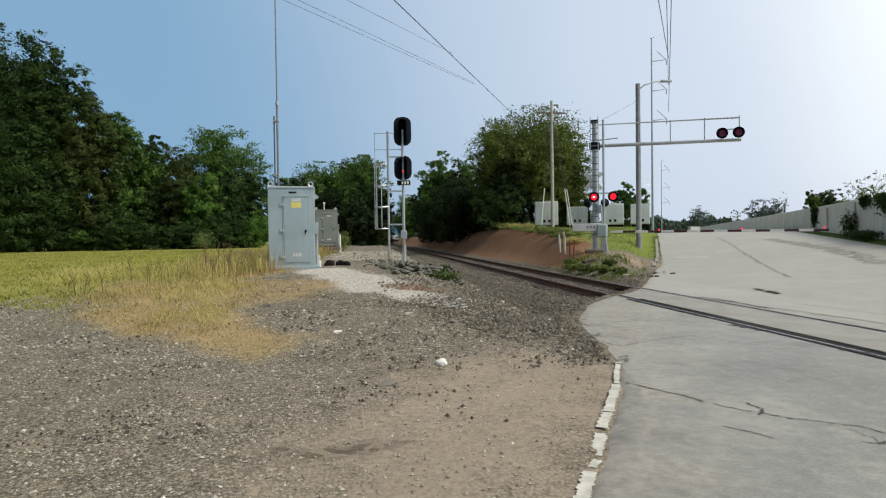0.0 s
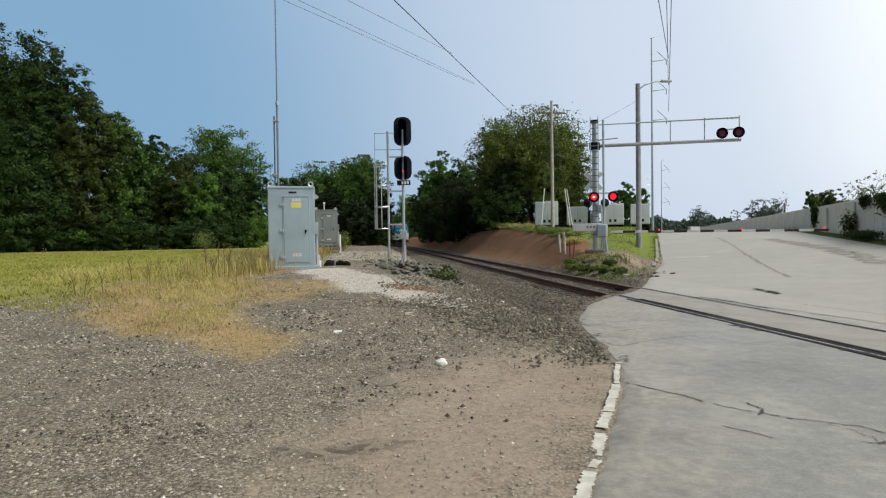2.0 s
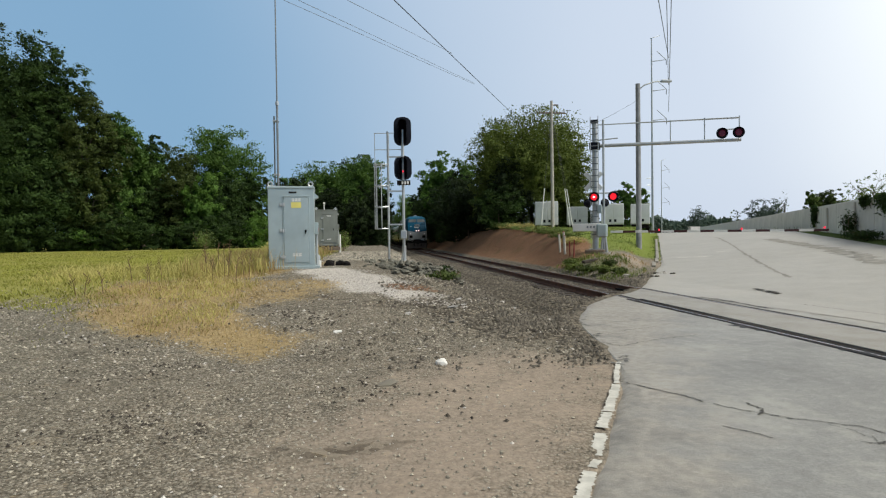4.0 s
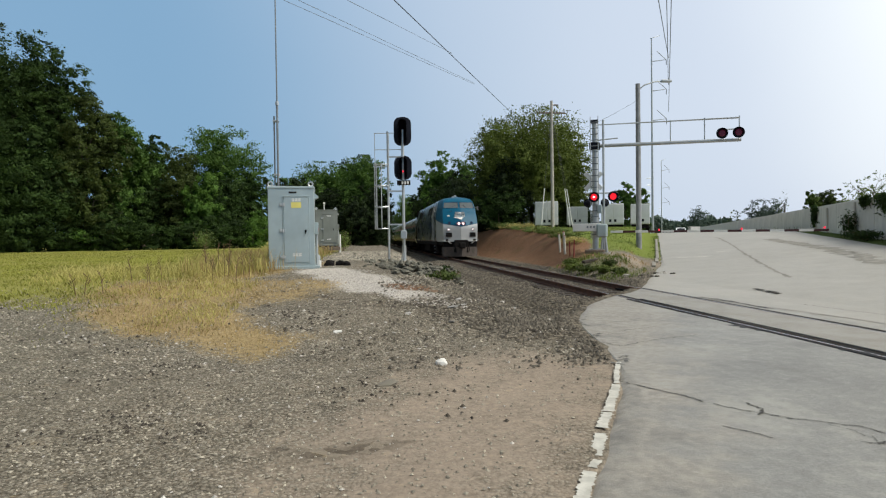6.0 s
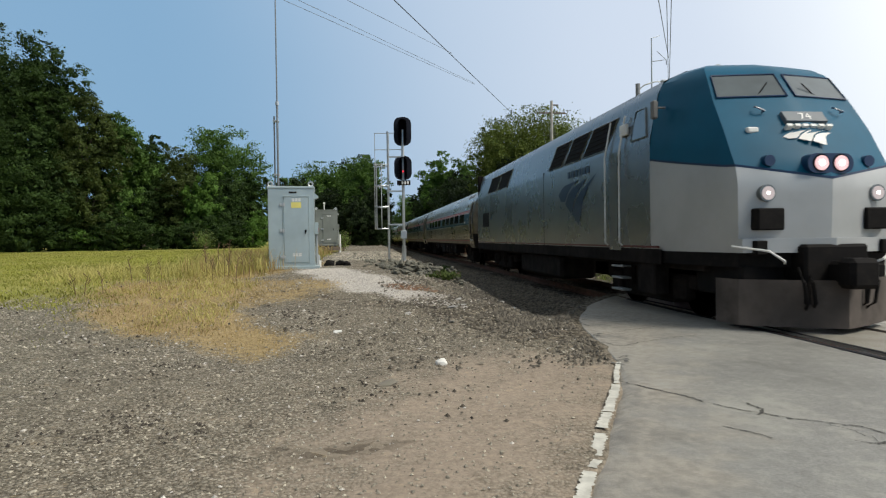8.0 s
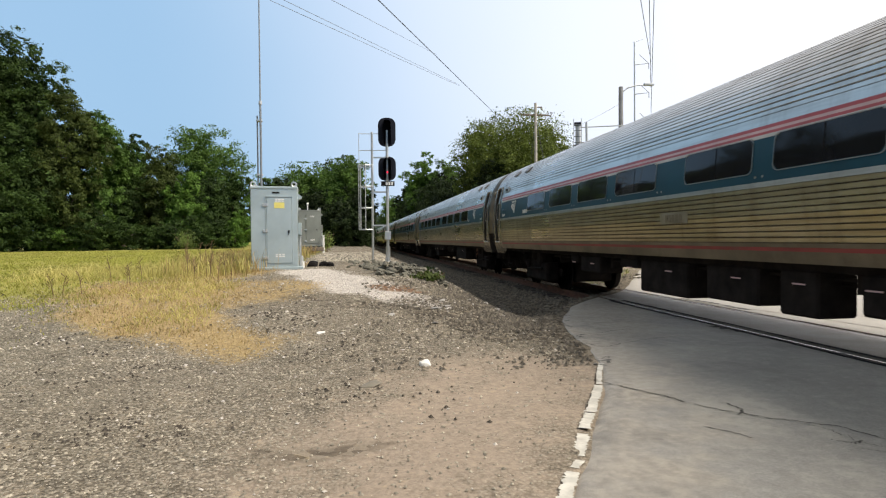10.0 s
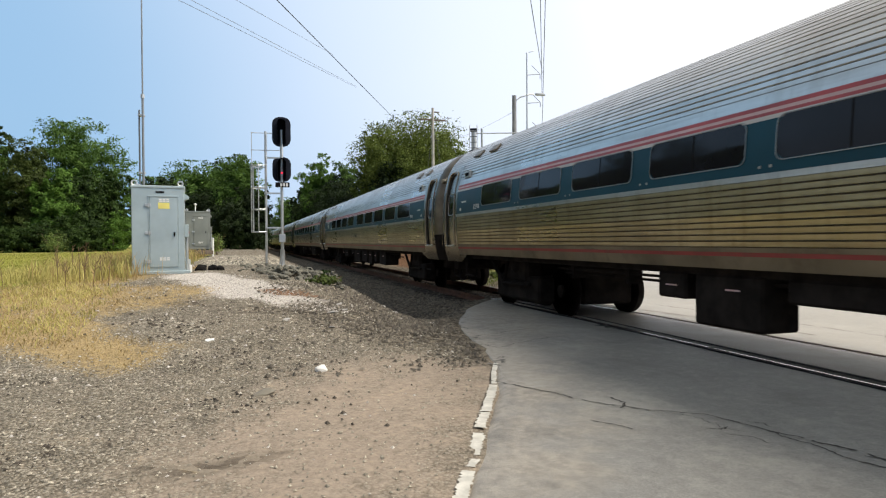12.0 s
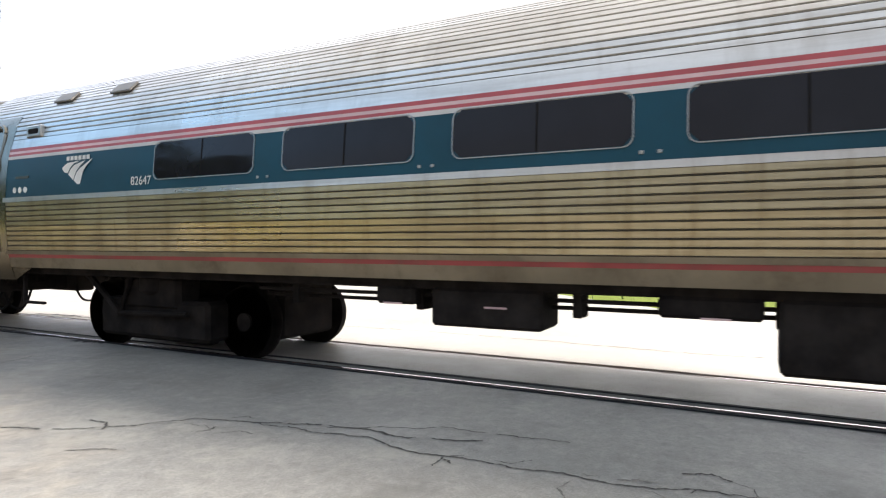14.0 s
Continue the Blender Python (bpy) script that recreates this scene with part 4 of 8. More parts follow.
            part("vent_slot", Mesh().box(min(s * (body_x(3.0) + 0.02), s * (body_x(3.0) + 0.039)), max(s * (body_x(3.0) + 0.02), s * (body_x(3.0) + 0.039)), min(ev(1.91), ev(2.16)), max(ev(1.91), ev(2.16)), 3.01, 3.10, 0.012), M_BLACK, vt, "dark louvre opening")
    # ends, hood and diaphragm
    for e in (0, 1):
        ev = (lambda u: CAR - u) if e else (lambda u: u)
        ring = [(-body_x(z), z) for z in np.linspace(0.93, 4.0, 24)] + [(body_x(z), z) for z in np.linspace(4.02, 0.93, 24)]
        en = None
        for nm, z_lo, z_hi, mt, lb in (("end_wall", 1.62, 4.02, M_END, "rounded brown sooty end wall"), ("end_sill", 0.93, 1.62, M_UNDER, "sooty lower end")):
            ring = [(-body_x(z), z) for z in np.linspace(z_lo, z_hi, 24)] + [(body_x(z), z) for z in np.linspace(z_hi, z_lo, 24)]
            rows = []
            for f, sc in ((0.42, 1.0), (0.34, 0.992), (0.25, 0.965), (0.18, 0.92), (0.13, 0.85), (0.11, 0.74), (0.10, 0.5)):
                rows.append([(x * sc, ev(f), 0.9 + (z - 0.9) * (1 - (1 - sc) * 0.05)) for x, z in ring])
            ob = part(nm, Mesh().sheet(rows), mt, car, lb, 60)
            en = en or ob
        part("ledge", Mesh().tube([(x * 1.02, ev(u), 1.62) for x, u in ((-1.58, 0.42), (-1.53, 0.26), (-1.35, 0.14), (-1.1, 0.11), (1.1, 0.11), (1.35, 0.14), (1.53, 0.26), (1.58, 0.42))], 0.016, 6), M_UNDER, en)
        for k in (-1, 1):
            part("marker_light", Mesh().tube([(k * 1.28, ev(0.24), 3.10), (k * 1.40, ev(0.17), 3.10), (k * 1.42, ev(0.158), 3.10)], [0.07, 0.065, 0.045], 12), M_PLATE, en, "dull metal marker light")
        part("roof_cap", Mesh().sheet(strip([p for p in roof_profile() if p[1] > 3.31], *sorted((ev(0.40), ev(1.46))))), M_STEEL, car, "fluted roof over the vestibule", 50)
        d = Mesh()
        for k in range(5):
            yk = 0.02 + 0.05 * k
            a_, b_ = sorted((ev(yk), ev(yk + 0.034)))
            d.box(-0.62, 0.62, a_, b_, 1.15, 3.35, 0.012)
        part("diaphragm", d, M_BLACK, en, "black folded gangway bellows")
        part("coupler", Mesh().box(-0.16, 0.16, min(ev(0.0), ev(0.9)), max(ev(0.0), ev(0.9)), 0.66, 0.98, 0.03), M_UNDER, car)
        part("buffer_beam", Mesh().box(-1.25, 1.25, min(ev(0.28), ev(0.62)), max(ev(0.28), ev(0.62)), 0.70, 0.99, 0.03), M_UNDER, car, "sooty buffer beam")
        for x, low_ in ((-1.05, 0.48), (-0.90, 0.38), (-0.62, 0.36), (0.62, 0.40)):
            part("cable_box", Mesh().box(x - 0.07, x + 0.07, min(ev(0.52), ev(0.68)), max(ev(0.52), ev(0.68)), 0.82, 1.0, 0.015), M_UNDER, car)
            loop = [(x, ev(0.45 - 0.47 * i / 8), low_ + (0.80 - low_) * (1 - math.sin(math.pi / 2 * i / 8)) ** 1.6) for i in range(9)]
            part("hose", Mesh().tube(loop, 0.021, 6), M_BLACK, car, "hanging black cable")
        part("step_ladder", Mesh().box(-1.36, -1.30, min(ev(1.5), ev(2.0)), max(ev(1.5), ev(2.0)), 0.58, 0.62, 0.01).box(-1.36, -1.30, min(ev(1.5), ev(1.54)), max(ev(1.5), ev(1.54)), 0.58, 1.02, 0.01), M_UNDER, car)
        build_truck(car, ev(4.0), base=2.7)
    # underfloor
    part("underframe", Mesh().box(-1.35, 1.35, 0.5, CAR - 0.5, 1.02, 1.2, 0.02), M_UNDER, car, "sooty underframe")
    gear = ((6.2, 8.75, 0.36), (9.7, 10.5, 0.66), (13.0, 14.9, 0.66), (15.2, 16.25, 0.30), (16.4, 16.95, 0.58)) if not letter_end_rear else ((7.72, 8.17, 0.74), (8.36, 9.48, 0.55), (10.46, 11.24, 0.74), (11.34, 12.96, 0.34), (13.47, 14.67, 0.40), (15.07, 15.72, 0.36), (16.32, 16.72, 0.47), (17.32, 18.47, 0.40))
    if not letter_end_rear:
        part("air_tank", Mesh().tube([(-1.05, 10.9, 0.88), (-1.05, 11.0, 0.88), (-1.05, 12.55, 0.88), (-1.05, 12.65, 0.88)], [0.12, 0.22, 0.22, 0.12], 14), M_UNDER, car, "sooty air tank")
        part("gear_frame", Mesh().tube([(-1.36, 8.78, 1.04), (-1.36, 8.86, 1.0), (-1.36, 8.86, 0.48), (-1.36, 8.7, 0.48)], 0.018, 5), M_UNDER, car)
    for a, b, z0 in gear:
        a, b = sorted((flip(a), flip(b)))
        bx_ = part("equipment_box", Mesh().box(-1.38, -0.85, a, b, z0 + 0.12, 1.04, 0.03), M_UNDER, car, "black underfloor equipment box")
        part("label_bar", Mesh().box(-1.384, -1.379, a + 0.3 * (b - a), a + 0.3 * (b - a) + 0.22, 0.86, 0.878), M_PINK, bx_, "small faded red label bar")
    for x, z in ((-1.2, 0.95), (-1.05, 0.87)):
        part("pipe", Mesh().tube([(x, 6.0, z), (x, CAR - 6.0, z)], 0.022, 6), M_UNDER, car)
    for k in range(9):
        part("pipe_hanger", Mesh().box(-1.24, -1.0, 6.6 + 1.6 * k, 6.68 + 1.6 * k, 0.80, 1.05), M_UNDER, car)
    for u in (1.95, 3.2, 22.5, 23.5):
        a, b = sorted((flip(u), flip(u + 0.8)))
        part("roof_hatch", Mesh().box(-0.10, 0.10, (a * 0.75 + b * 0.25), (a * 0.25 + b * 0.75), -0.02, 0.012, 0.01, Matrix.Translation((-1.22, 0, 3.56)) @ Matrix.Rotation(radians(-46), 4, "Y")), M_HATCH, car, "dark roof hatch")
    # marks and numbers on the near side
    for s in (-1,):
        face = lambda u, z, tilt=0: Matrix.Translation((s * (body_x(z) + 0.006), flip(u), z)) @ Matrix.Rotation(radians(-90), 4, "Z")
        part("travel_mark", swoosh(0.66, face(3.15, 2.39)), M_WHITE, car, "white sweeping mark")
        for k in range(6):
            part("word_bar", Mesh().box(-0.25 + 0.085 * k, -0.19 + 0.085 * k, -0.002, 0.002, 0, 0.055, 0, face(3.15, 2.575)), M_WHITE, car, "white letter-sized bar")
        for k in range(3):
            part("sign_dot", Mesh().tube([(s * (body_x(2.22) - 0.01), flip(1.72 + 0.13 * k), 2.22), (s * (body_x(2.22) + 0.006), flip(1.72 + 0.13 * k), 2.22)], 0.042, 12), M_WHITE, car, "small white round sign")
        part("word_bar", Mesh().box(-0.16, 0.16, -0.002, 0.002, 0, 0.035, 0, face(1.9, 2.38)), M_SILVER, car)
        part("word_bar", Mesh().box(-0.16, 0.16, -0.002, 0.002, 0, 0.035, 0, face(CAR - 2.0, 2.38)), M_WHITE, car)
        part("sign_dot", Mesh().tube([(s * (body_x(2.22) - 0.01), flip(CAR - 1.75), 2.22), (s * (body_x(2.22) + 0.006), flip(CAR - 1.75), 2.22)], 0.045, 12), M_WHITE, car, "small white round sign")
        for u in (4.42, CAR - 2.85):
            fm = Matrix.Translation((s * (body_x(2.2) + 0.006), flip(u), 2.19)) @ Matrix.Rotation(radians(-90), 4, "Z") @ Matrix.Rotation(radians(90), 4, "X")
            letters(number, 0.15, M_WHITE, car, fm, "white painted car number")
        fm = Matrix.Translation((s * (body_x(1.72) + 0.008), flip(12.9), 1.68)) @ Matrix.Rotation(radians(-90), 4, "Z") @ Matrix.Rotation(radians(90), 4, "X")
        part("number_plate", Mesh().box(min(s * (body_x(1.75) - 0.01), s * (body_x(1.75) + 0.005)), max(s * (body_x(1.75) - 0.01), s * (body_x(1.75) + 0.005)), flip(12.9) - 0.42, flip(12.9) + 0.42, 1.655, 1.83, 0.003), M_PLATE, car, "pale metal number plate")
        letters(number, 0.17, M_BLACK if number else M_SKIRT, car, fm, "black car number" if number else "dull painted bars")
    return car


TRAIN_ROWS = ((0.0, 161.0), (1.5, 131.4), (3.0, 101.8), (5.5, 53.4), (6.0, 43.6), (6.5, 34.6), (7.0, 25.8), (7.5, 16.8), (7.7, 13.3), (10.0, -24.95), (10.5, -32.95), (11.0, -41.4), (11.5, -49.5), (12.0, -57.0), (12.5, -64.85), (13.0, -72.54), (13.5, -80.2), (14.0, -87.83))
LOCO = 21.0
COACHES = [("", True), ("82798", False), ("82647", True), ("", False), ("", True), ("", False), ("", True)]


def build_loco():
    """A streamlined diesel; y runs back from the nose, x from the centre line."""
    lo = thing("diesel_locomotive", "silver diesel locomotive with blue nose and lit headlights", "locomotive", group="train")
    # nose loft: height, set-back on the centre line, set-back at the corner, half-width there, set-back and half-width at the cab side
    st = [(0.95, 0.10, 0.42, 1.20, 2.6, 1.50), (1.40, 0.03, 0.36, 1.23, 2.6, 1.52), (2.22, 0.00, 0.34, 1.25, 2.6, 1.525), (2.45, 0.08, 0.40, 1.25, 2.6, 1.525), (3.06, 0.46, 0.74, 1.23, 2.6, 1.525),
          (3.59, 0.86, 1.10, 1.19, 2.6, 1.45), (4.07, 1.24, 1.44, 1.10, 2.6, 1.335), (4.25, 1.50, 1.68, 1.00, 2.6, 1.245), (4.45, 2.05, 2.15, 0.6, 2.6, 0.82), (4.52, 2.4, 2.45, 0.0, 2.6, 0.0)]

    def ring(s_, n=7):
        z, c, k, w_, b, wb = s_
        half = [(w_ * i / n, c + (k - c) * (i / n) ** 1.08) for i in range(n + 1)]
        half += [(w_ + (wb - w_) * f, k + (b - k) * (f * 0.55 + 0.45 * f * f)) for f in (0.15, 0.35, 0.6, 0.8, 1.0)]
        return [(-x, y, z) for x, y in reversed(half[1:])] + [(x, y, z) for x, y in half]

    def between(z):
        for a, b in zip(st, st[1:]):
            if a[0] <= z <= b[0]:
                f = (z - a[0]) / (b[0] - a[0])
                return tuple(p + (q - p) * f for p, q in zip(a, b))
        return st[-1]
    def boundary(x, y):
        return 2.24 + 0.22 * min(1.0, abs(x) / 1.25) + 0.34 * max(0.0, (y - 0.5) / 2.0) * (abs(x) > 1.24)

    base = ring(between(2.42))
    edge_z = [boundary(x, y) for x, y, _ in base]
    spread = lambda lo_, hi_, n: [[ring(between(min(a + (b - a) * f, 4.519)))[i] for i, (a, b) in enumerate(zip(lo_, hi_))] for f in np.linspace(0, 1, n)]
    part("nose_lower", Mesh().sheet(spread([1.17] * len(base), edge_z, 9)), M_NOSELOW, lo, "silver grey lower nose", 17)
    part("nose_upper", Mesh().sheet(spread(edge_z, [4.519] * len(base), 17)), M_NOSE, lo, "glossy blue upper nose", 17)
    part("nose_skirt", Mesh().sheet(spread([0.951] * len(base), [1.17] * len(base), 3)), M_BLACK, lo, "black skirt below the ledge", 17)
    trim = [Vector(ring(between(z_))[i]) * 1.0 for i, z_ in enumerate(edge_z)]
    part("trim_line", Mesh().sheet([[tuple(v + Vector((0.004 * np.sign(v.x) if abs(v.x) > 1.2 else 0, -0.005, dz))) for v in trim] for dz in (-0.012, 0.022)]), M_NAVY, lo, "dark blue trim line", 60)
    part("pilot", Mesh().sheet([[(x, y, z) for x, y in ((-1.30, 0.85), (-1.22, 0.38), (-0.6, 0.0), (0, -0.30), (0.6, 0.0), (1.22, 0.38), (1.30, 0.85), (1.35, 2.1))] for z in (0.10, 0.3, 0.55, 0.78)]), M_GRIME, lo, "grimy brown snow plough", 10)
    # a solid black block stands in for the shaded recess
    part("pilot_recess", Mesh().box(-1.18, 1.18, 0.35, 1.6, 0.5, 0.98, 0.03), M_BLACK, lo, "dark recess above the plough")
    part("anticlimber", Mesh().add([(x, y, z) for z in (1.17, 1.38) for x, y in ((-1.24, 0.42), (-1.22, 0.28), (0, -0.07), (1.22, 0.28), (1.24, 0.42))], [(0, 1, 6, 5), (1, 2, 7, 6), (2, 3, 8, 7), (3, 4, 9, 8), (5, 6, 7, 8, 9), (4, 3, 2, 1, 0)]), M_NOSELOW, lo, "grey ledge across the nose", 17)
    part("coupler_pocket", Mesh().box(-0.50, 0.50, -0.09, 0.5, 0.40, 1.29, 0.04), M_BLACK, lo, "dark coupler pocket")
    part("coupler", Mesh().box(-0.14, 0.14, -0.55, 0.3, 0.72, 1.05, 0.05).box(-0.22, 0.22, -0.62, -0.3, 0.68, 1.1, 0.06), M_BLACK, lo)
    for x in (-0.55, -0.42, 0.42, 0.55):
        part("hose", Mesh().tube([(x, 0.0, 0.95), (x * 1.05, -0.16, 0.75), (x * 0.95, -0.16, 0.45), (x * 0.85, -0.05, 0.36)], 0.025, 6), M_BLACK, lo)
    for s in (-1, 1):
        part("grab_iron", Mesh().tube([(s * 1.35, 0.35, 1.27), (s * 0.98, 0.02, 1.20), (s * 0.78, -0.02, 1.06), (s * 0.72, 0.05, 1.02)], 0.018, 6), M_WHITE, lo)
        part("buffer_light_box", Mesh().box(s * 0.86 - 0.21, s * 0.86 + 0.21, 0.13, 0.45, 1.50, 1.82, 0.02), M_BLACK, lo, "black recessed grille")
        part("step_notch", Mesh().box(s * 1.0 - 0.09, s * 1.0 + 0.09, 0.14, 0.42, 1.14, 1.35, 0.015), M_BLACK, lo, "black notch in the ledge")
        part("ditch_light", Mesh().tube([(s * 0.88, 0.36, 2.04), (s * 0.88, 0.185, 2.04)], [0.125, 0.125], 16), M_SILVER, lo, "silver ring of a ditch light")
        part("ditch_lens", Mesh().tube([(s * 0.88, 0.20, 2.04), (s * 0.88, 0.175, 2.04)], 0.10, 16), M_LAMP_DITCH, lo, "softly glowing ditch light lens")
        part("ditch_bulb", Mesh().tube([(s * 0.88, 0.18, 2.04), (s * 0.88, 0.168, 2.04)], 0.026, 12), M_LAMP_BULB, lo, "bright bulb")
        part("marker_light", Mesh().tube([(s * 0.80, 0.6, 2.52), (s * 0.80, 0.25, 2.52)], 0.085, 12), M_NAVY, lo, "dark blue marker light")
        part("headlight", Mesh().tube([(s * 0.155, 0.4, 2.48), (s * 0.155, 0.03, 2.46)], [0.13, 0.13], 18), M_BLACK, lo)
        part("headlight_lens", Mesh().tube([(s * 0.155, 0.05, 2.46), (s * 0.155, 0.020, 2.46)], 0.108, 18), M_LAMP_WHITE, lo, "glowing pinkish headlight lens")
        part("headlight_bulb", Mesh().tube([(s * 0.155, 0.03, 2.46), (s * 0.155, 0.012, 2.46)], 0.045, 14), M_LAMP_BULB, lo, "bright bulb")
        # windshield pane
        pane = Mesh()
        rws = []
        for z in np.linspace(3.62, 4.04, 4):
            st_ = between(z)
            n = 7
            rws.append([(s * x, st_[1] + (st_[2] - st_[1]) * (x / st_[3]) ** 1.08 - 0.016, z) for x in (0.07, 0.4, 0.7, 0.95, st_[3] - 0.06)])
        part("windshield", pane.sheet(rws), M_PANE, lo, "reflective windshield pane", 60)
        hold = [rws[0][0], rws[0][-1], rws[-1][-1], rws[-1][0], rws[0][0]]
        part("windshield_gasket", Mesh().tube([(x, y - 0.004, z) for x, y, z in hold], 0.016, 5), M_NAVY, lo)
        part("wiper", Mesh().tube([(s * 0.55, between(3.60)[1] + 0.11, 3.58), (s * 0.30, between(3.80)[1] + 0.02, 3.86)], 0.010, 5), M_BLACK, lo, "black wiper arm")
        part("mirror", Mesh().box(s * 1.60 - 0.05, s * 1.60 + 0.05, 2.2, 2.32, 3.50, 3.82, 0.02).tube([(s * 1.40, 2.26, 3.7), (s * 1.6, 2.26, 3.7)], 0.02, 6), M_PLOW, lo)
        part("number_board", Mesh().box(s * 1.5 - 0.03, s * 1.5 + 0.03, 3.62, 3.95, 3.45, 3.68, 0.01), M_WHITE, lo)
    o_ = [(x, z) for x, z in rounded(-0.36, 0.36, 2.315, 2.60, 0.13)]
    part("headlight_housing", Mesh().prism(o_, 0.04, 0.30), M_NAVY, lo, "dark blue headlight housing")
    for x, z in ((-0.62, 3.36), (0.70, 3.36)):
        part("grab_iron", Mesh().tube([(x - 0.06, 0.80, z + 0.06), (x - 0.06, 0.74, z + 0.04), (x + 0.06, 0.72, z - 0.02), (x + 0.06, 0.78, z - 0.02)], 0.014, 6), M_NAVY, lo)
    part("placard", Mesh().box(-0.93, -0.74, 0.585, 0.66, 2.98, 3.07, 0.02), M_WHITE, lo, "small pale round placard")
    # flat number plate and the mark above the headlights
    tilt = math.degrees(math.atan2(0.40, 0.48))
    nm = Matrix.Translation((0, 0.532, 3.165)) @ Matrix.Rotation(radians(-tilt), 4, "X")
    part("number_panel", Mesh().box(-0.34, 0.34, -0.012, 0.12, -0.02, 0.20, 0.004, nm), M_NUMBER, lo, "grey number panel")
    letters("74", 0.2, M_WHITE, lo, nm @ Matrix.Translation((0, -0.016, 0.02)) @ Matrix.Rotation(radians(90), 4, "X"), "white locomotive number")
    nm2 = Matrix.Translation((0.0, 0.31, 2.90)) @ Matrix.Rotation(radians(-tilt), 4, "X")
    part("travel_mark", swoosh(0.92, nm2 @ Matrix.Diagonal((1, 1, 0.8, 1)), 0.24), M_WHITE, lo, "white sweeping mark")
    for k in range(6):
        part("word_bar", Mesh().box(-0.38 + 0.13 * k, -0.29 + 0.13 * k, -0.012, 0.08, 0.205, 0.255, 0, nm2), M_WHITE, lo, "white letter-sized bar")
    # cab side and long body
    side = [(1.50, 0.95), (1.525, 1.3), (1.525, 3.18), (1.515, 3.24), (1.36, 4.02), (1.24, 4.26), (0.82, 4.45), (0, 4.52)]
    slant = lambda z: 1.525 if z < 3.2 else 1.525 - 0.165 * (z - 3.2) / 0.82
    rows = [[(sx * x, y, z) for sx, seq in ((-1, side), (1, side[::-1])) for x, z in seq] for y in (2.6, 5.0, 12.0, LOCO - 0.75)]
    part("body", Mesh().sheet(rows), M_SILVER, lo, "silver grey carbody", 40)
    part("rear_wall", Mesh().box(-1.5, 1.5, LOCO - 0.78, LOCO - 0.7, 0.95, 4.3, 0.02), M_UNDER, lo)
    for s in (-1, 1):
        bx = lambda y0, y1, z0, z1, pr=0.012, c=0.004: Mesh().box(min(s * 1.5, s * (1.525 + pr)), max(s * 1.5, s * (1.525 + pr)), y0, y1, z0, z1, c)
        part("cab_window", Mesh().add([(s * (slant(z) + 0.012), y, z) for y, z in ((2.75, 3.28), (3.42, 3.28), (3.42, 3.86), (3.02, 3.86))], [(0, 1, 2, 3)]), M_PANE, lo, "slanted cab side window")
        part("cab_window_frame", Mesh().tube([(s * (slant(z) + 0.012), y, z) for y, z in ((2.75, 3.28), (3.42, 3.28), (3.42, 3.86), (3.02, 3.86), (2.75, 3.28))], 0.02, 5), M_SILVER, lo)
        part("cab_door", bx(3.9, 4.5, 1.15, 3.18, 0.008), M_SILVER, lo, "grey cab door")
        part("door_slit", bx(3.95, 4.06, 1.3, 3.1, 0.012), M_BLACK, lo, "dark gap beside the door")
        for k in range(3):
            part("step", Mesh().box(min(s * 1.30, s * 1.50), max(s * 1.30, s * 1.50), 3.92, 4.48, 0.32 + 0.24 * k, 0.36 + 0.24 * k, 0.006), M_GALV, lo, "grey steel step")
        for y in (3.82, 4.56):
            part("handrail", Mesh().tube([(s * 1.54, y, 1.25), (s * 1.60, y, 1.3), (s * 1.60, y, 3.1), (s * 1.46, y, 3.86)], 0.02, 6), M_WHITE, lo, "white upright handrail")
        for y0, y1 in ((4.75, 6.15), (6.35, 7.55), (7.75, 8.95), (14.2, 15.9), (16.1, 17.9)):
            quad = [(y0, 3.30), (y1, 3.30), (y1 - 0.45, 3.92), (y0 - 0.45, 3.92)]
            gr = part("grille", Mesh().add([(s * (slant(z) + 0.006), y, z) for y, z in quad], [(0, 1, 2, 3)]), M_BLACK, lo, "dark slanted air intake grille")
            part("grille_frame", Mesh().tube([(s * (slant(z) + 0.006), y, z) for y, z in quad + quad[:1]], 0.018, 5), M_SILVER, gr)
            for k in range(1, 6):
                z = 3.30 + 0.62 * k / 6
                part("slat", Mesh().tube([(s * (slant(z) + 0.01), y0 - 0.45 * k / 6, z), (s * (slant(z) + 0.01), y1 - 0.45 * k / 6, z)], 0.008, 4), M_UNDER, gr)
        part("radiator_grille", bx(17.6, 19.0, 1.9, 2.5, 0.006), M_BLACK, lo, "dark radiator grille")
        part("seam", bx(9.4, 9.43, 1.2, 3.3, 0.004, 0.001), M_BLACK, lo)
        part("red_stripe", bx(2.3, LOCO - 0.8, 1.22, 1.255, 0.004, 0.001), M_MAROON, lo, "thin red stripe")
        part("side_sill", bx(2.2, LOCO - 0.75, 0.93, 1.2, 0.006), M_UNDER, lo, "sooty side sill")
        part("step_box", Mesh().box(min(s * 1.2, s * 1.5), max(s * 1.2, s * 1.5), 2.5, 3.2, 0.35, 0.95, 0.03), M_UNDER, lo)
        part("fuel_tank", Mesh().box(min(s * 0.4, s * 1.42), max(s * 0.4, s * 1.42), 8.2, 12.6, 0.28, 0.95, 0.08), M_UNDER, lo, "grimy fuel tank")
        sd = Matrix.Translation((s * 1.535, 6.6, 2.28)) @ Matrix.Rotation(radians(-90 * -s if s > 0 else -90), 4, "Z")
        part("travel_mark", swoosh(2.1, sd @ Matrix.Diagonal((1.35, 1, 1, 1))), M_NAVY, lo, "dark blue sweeping mark")
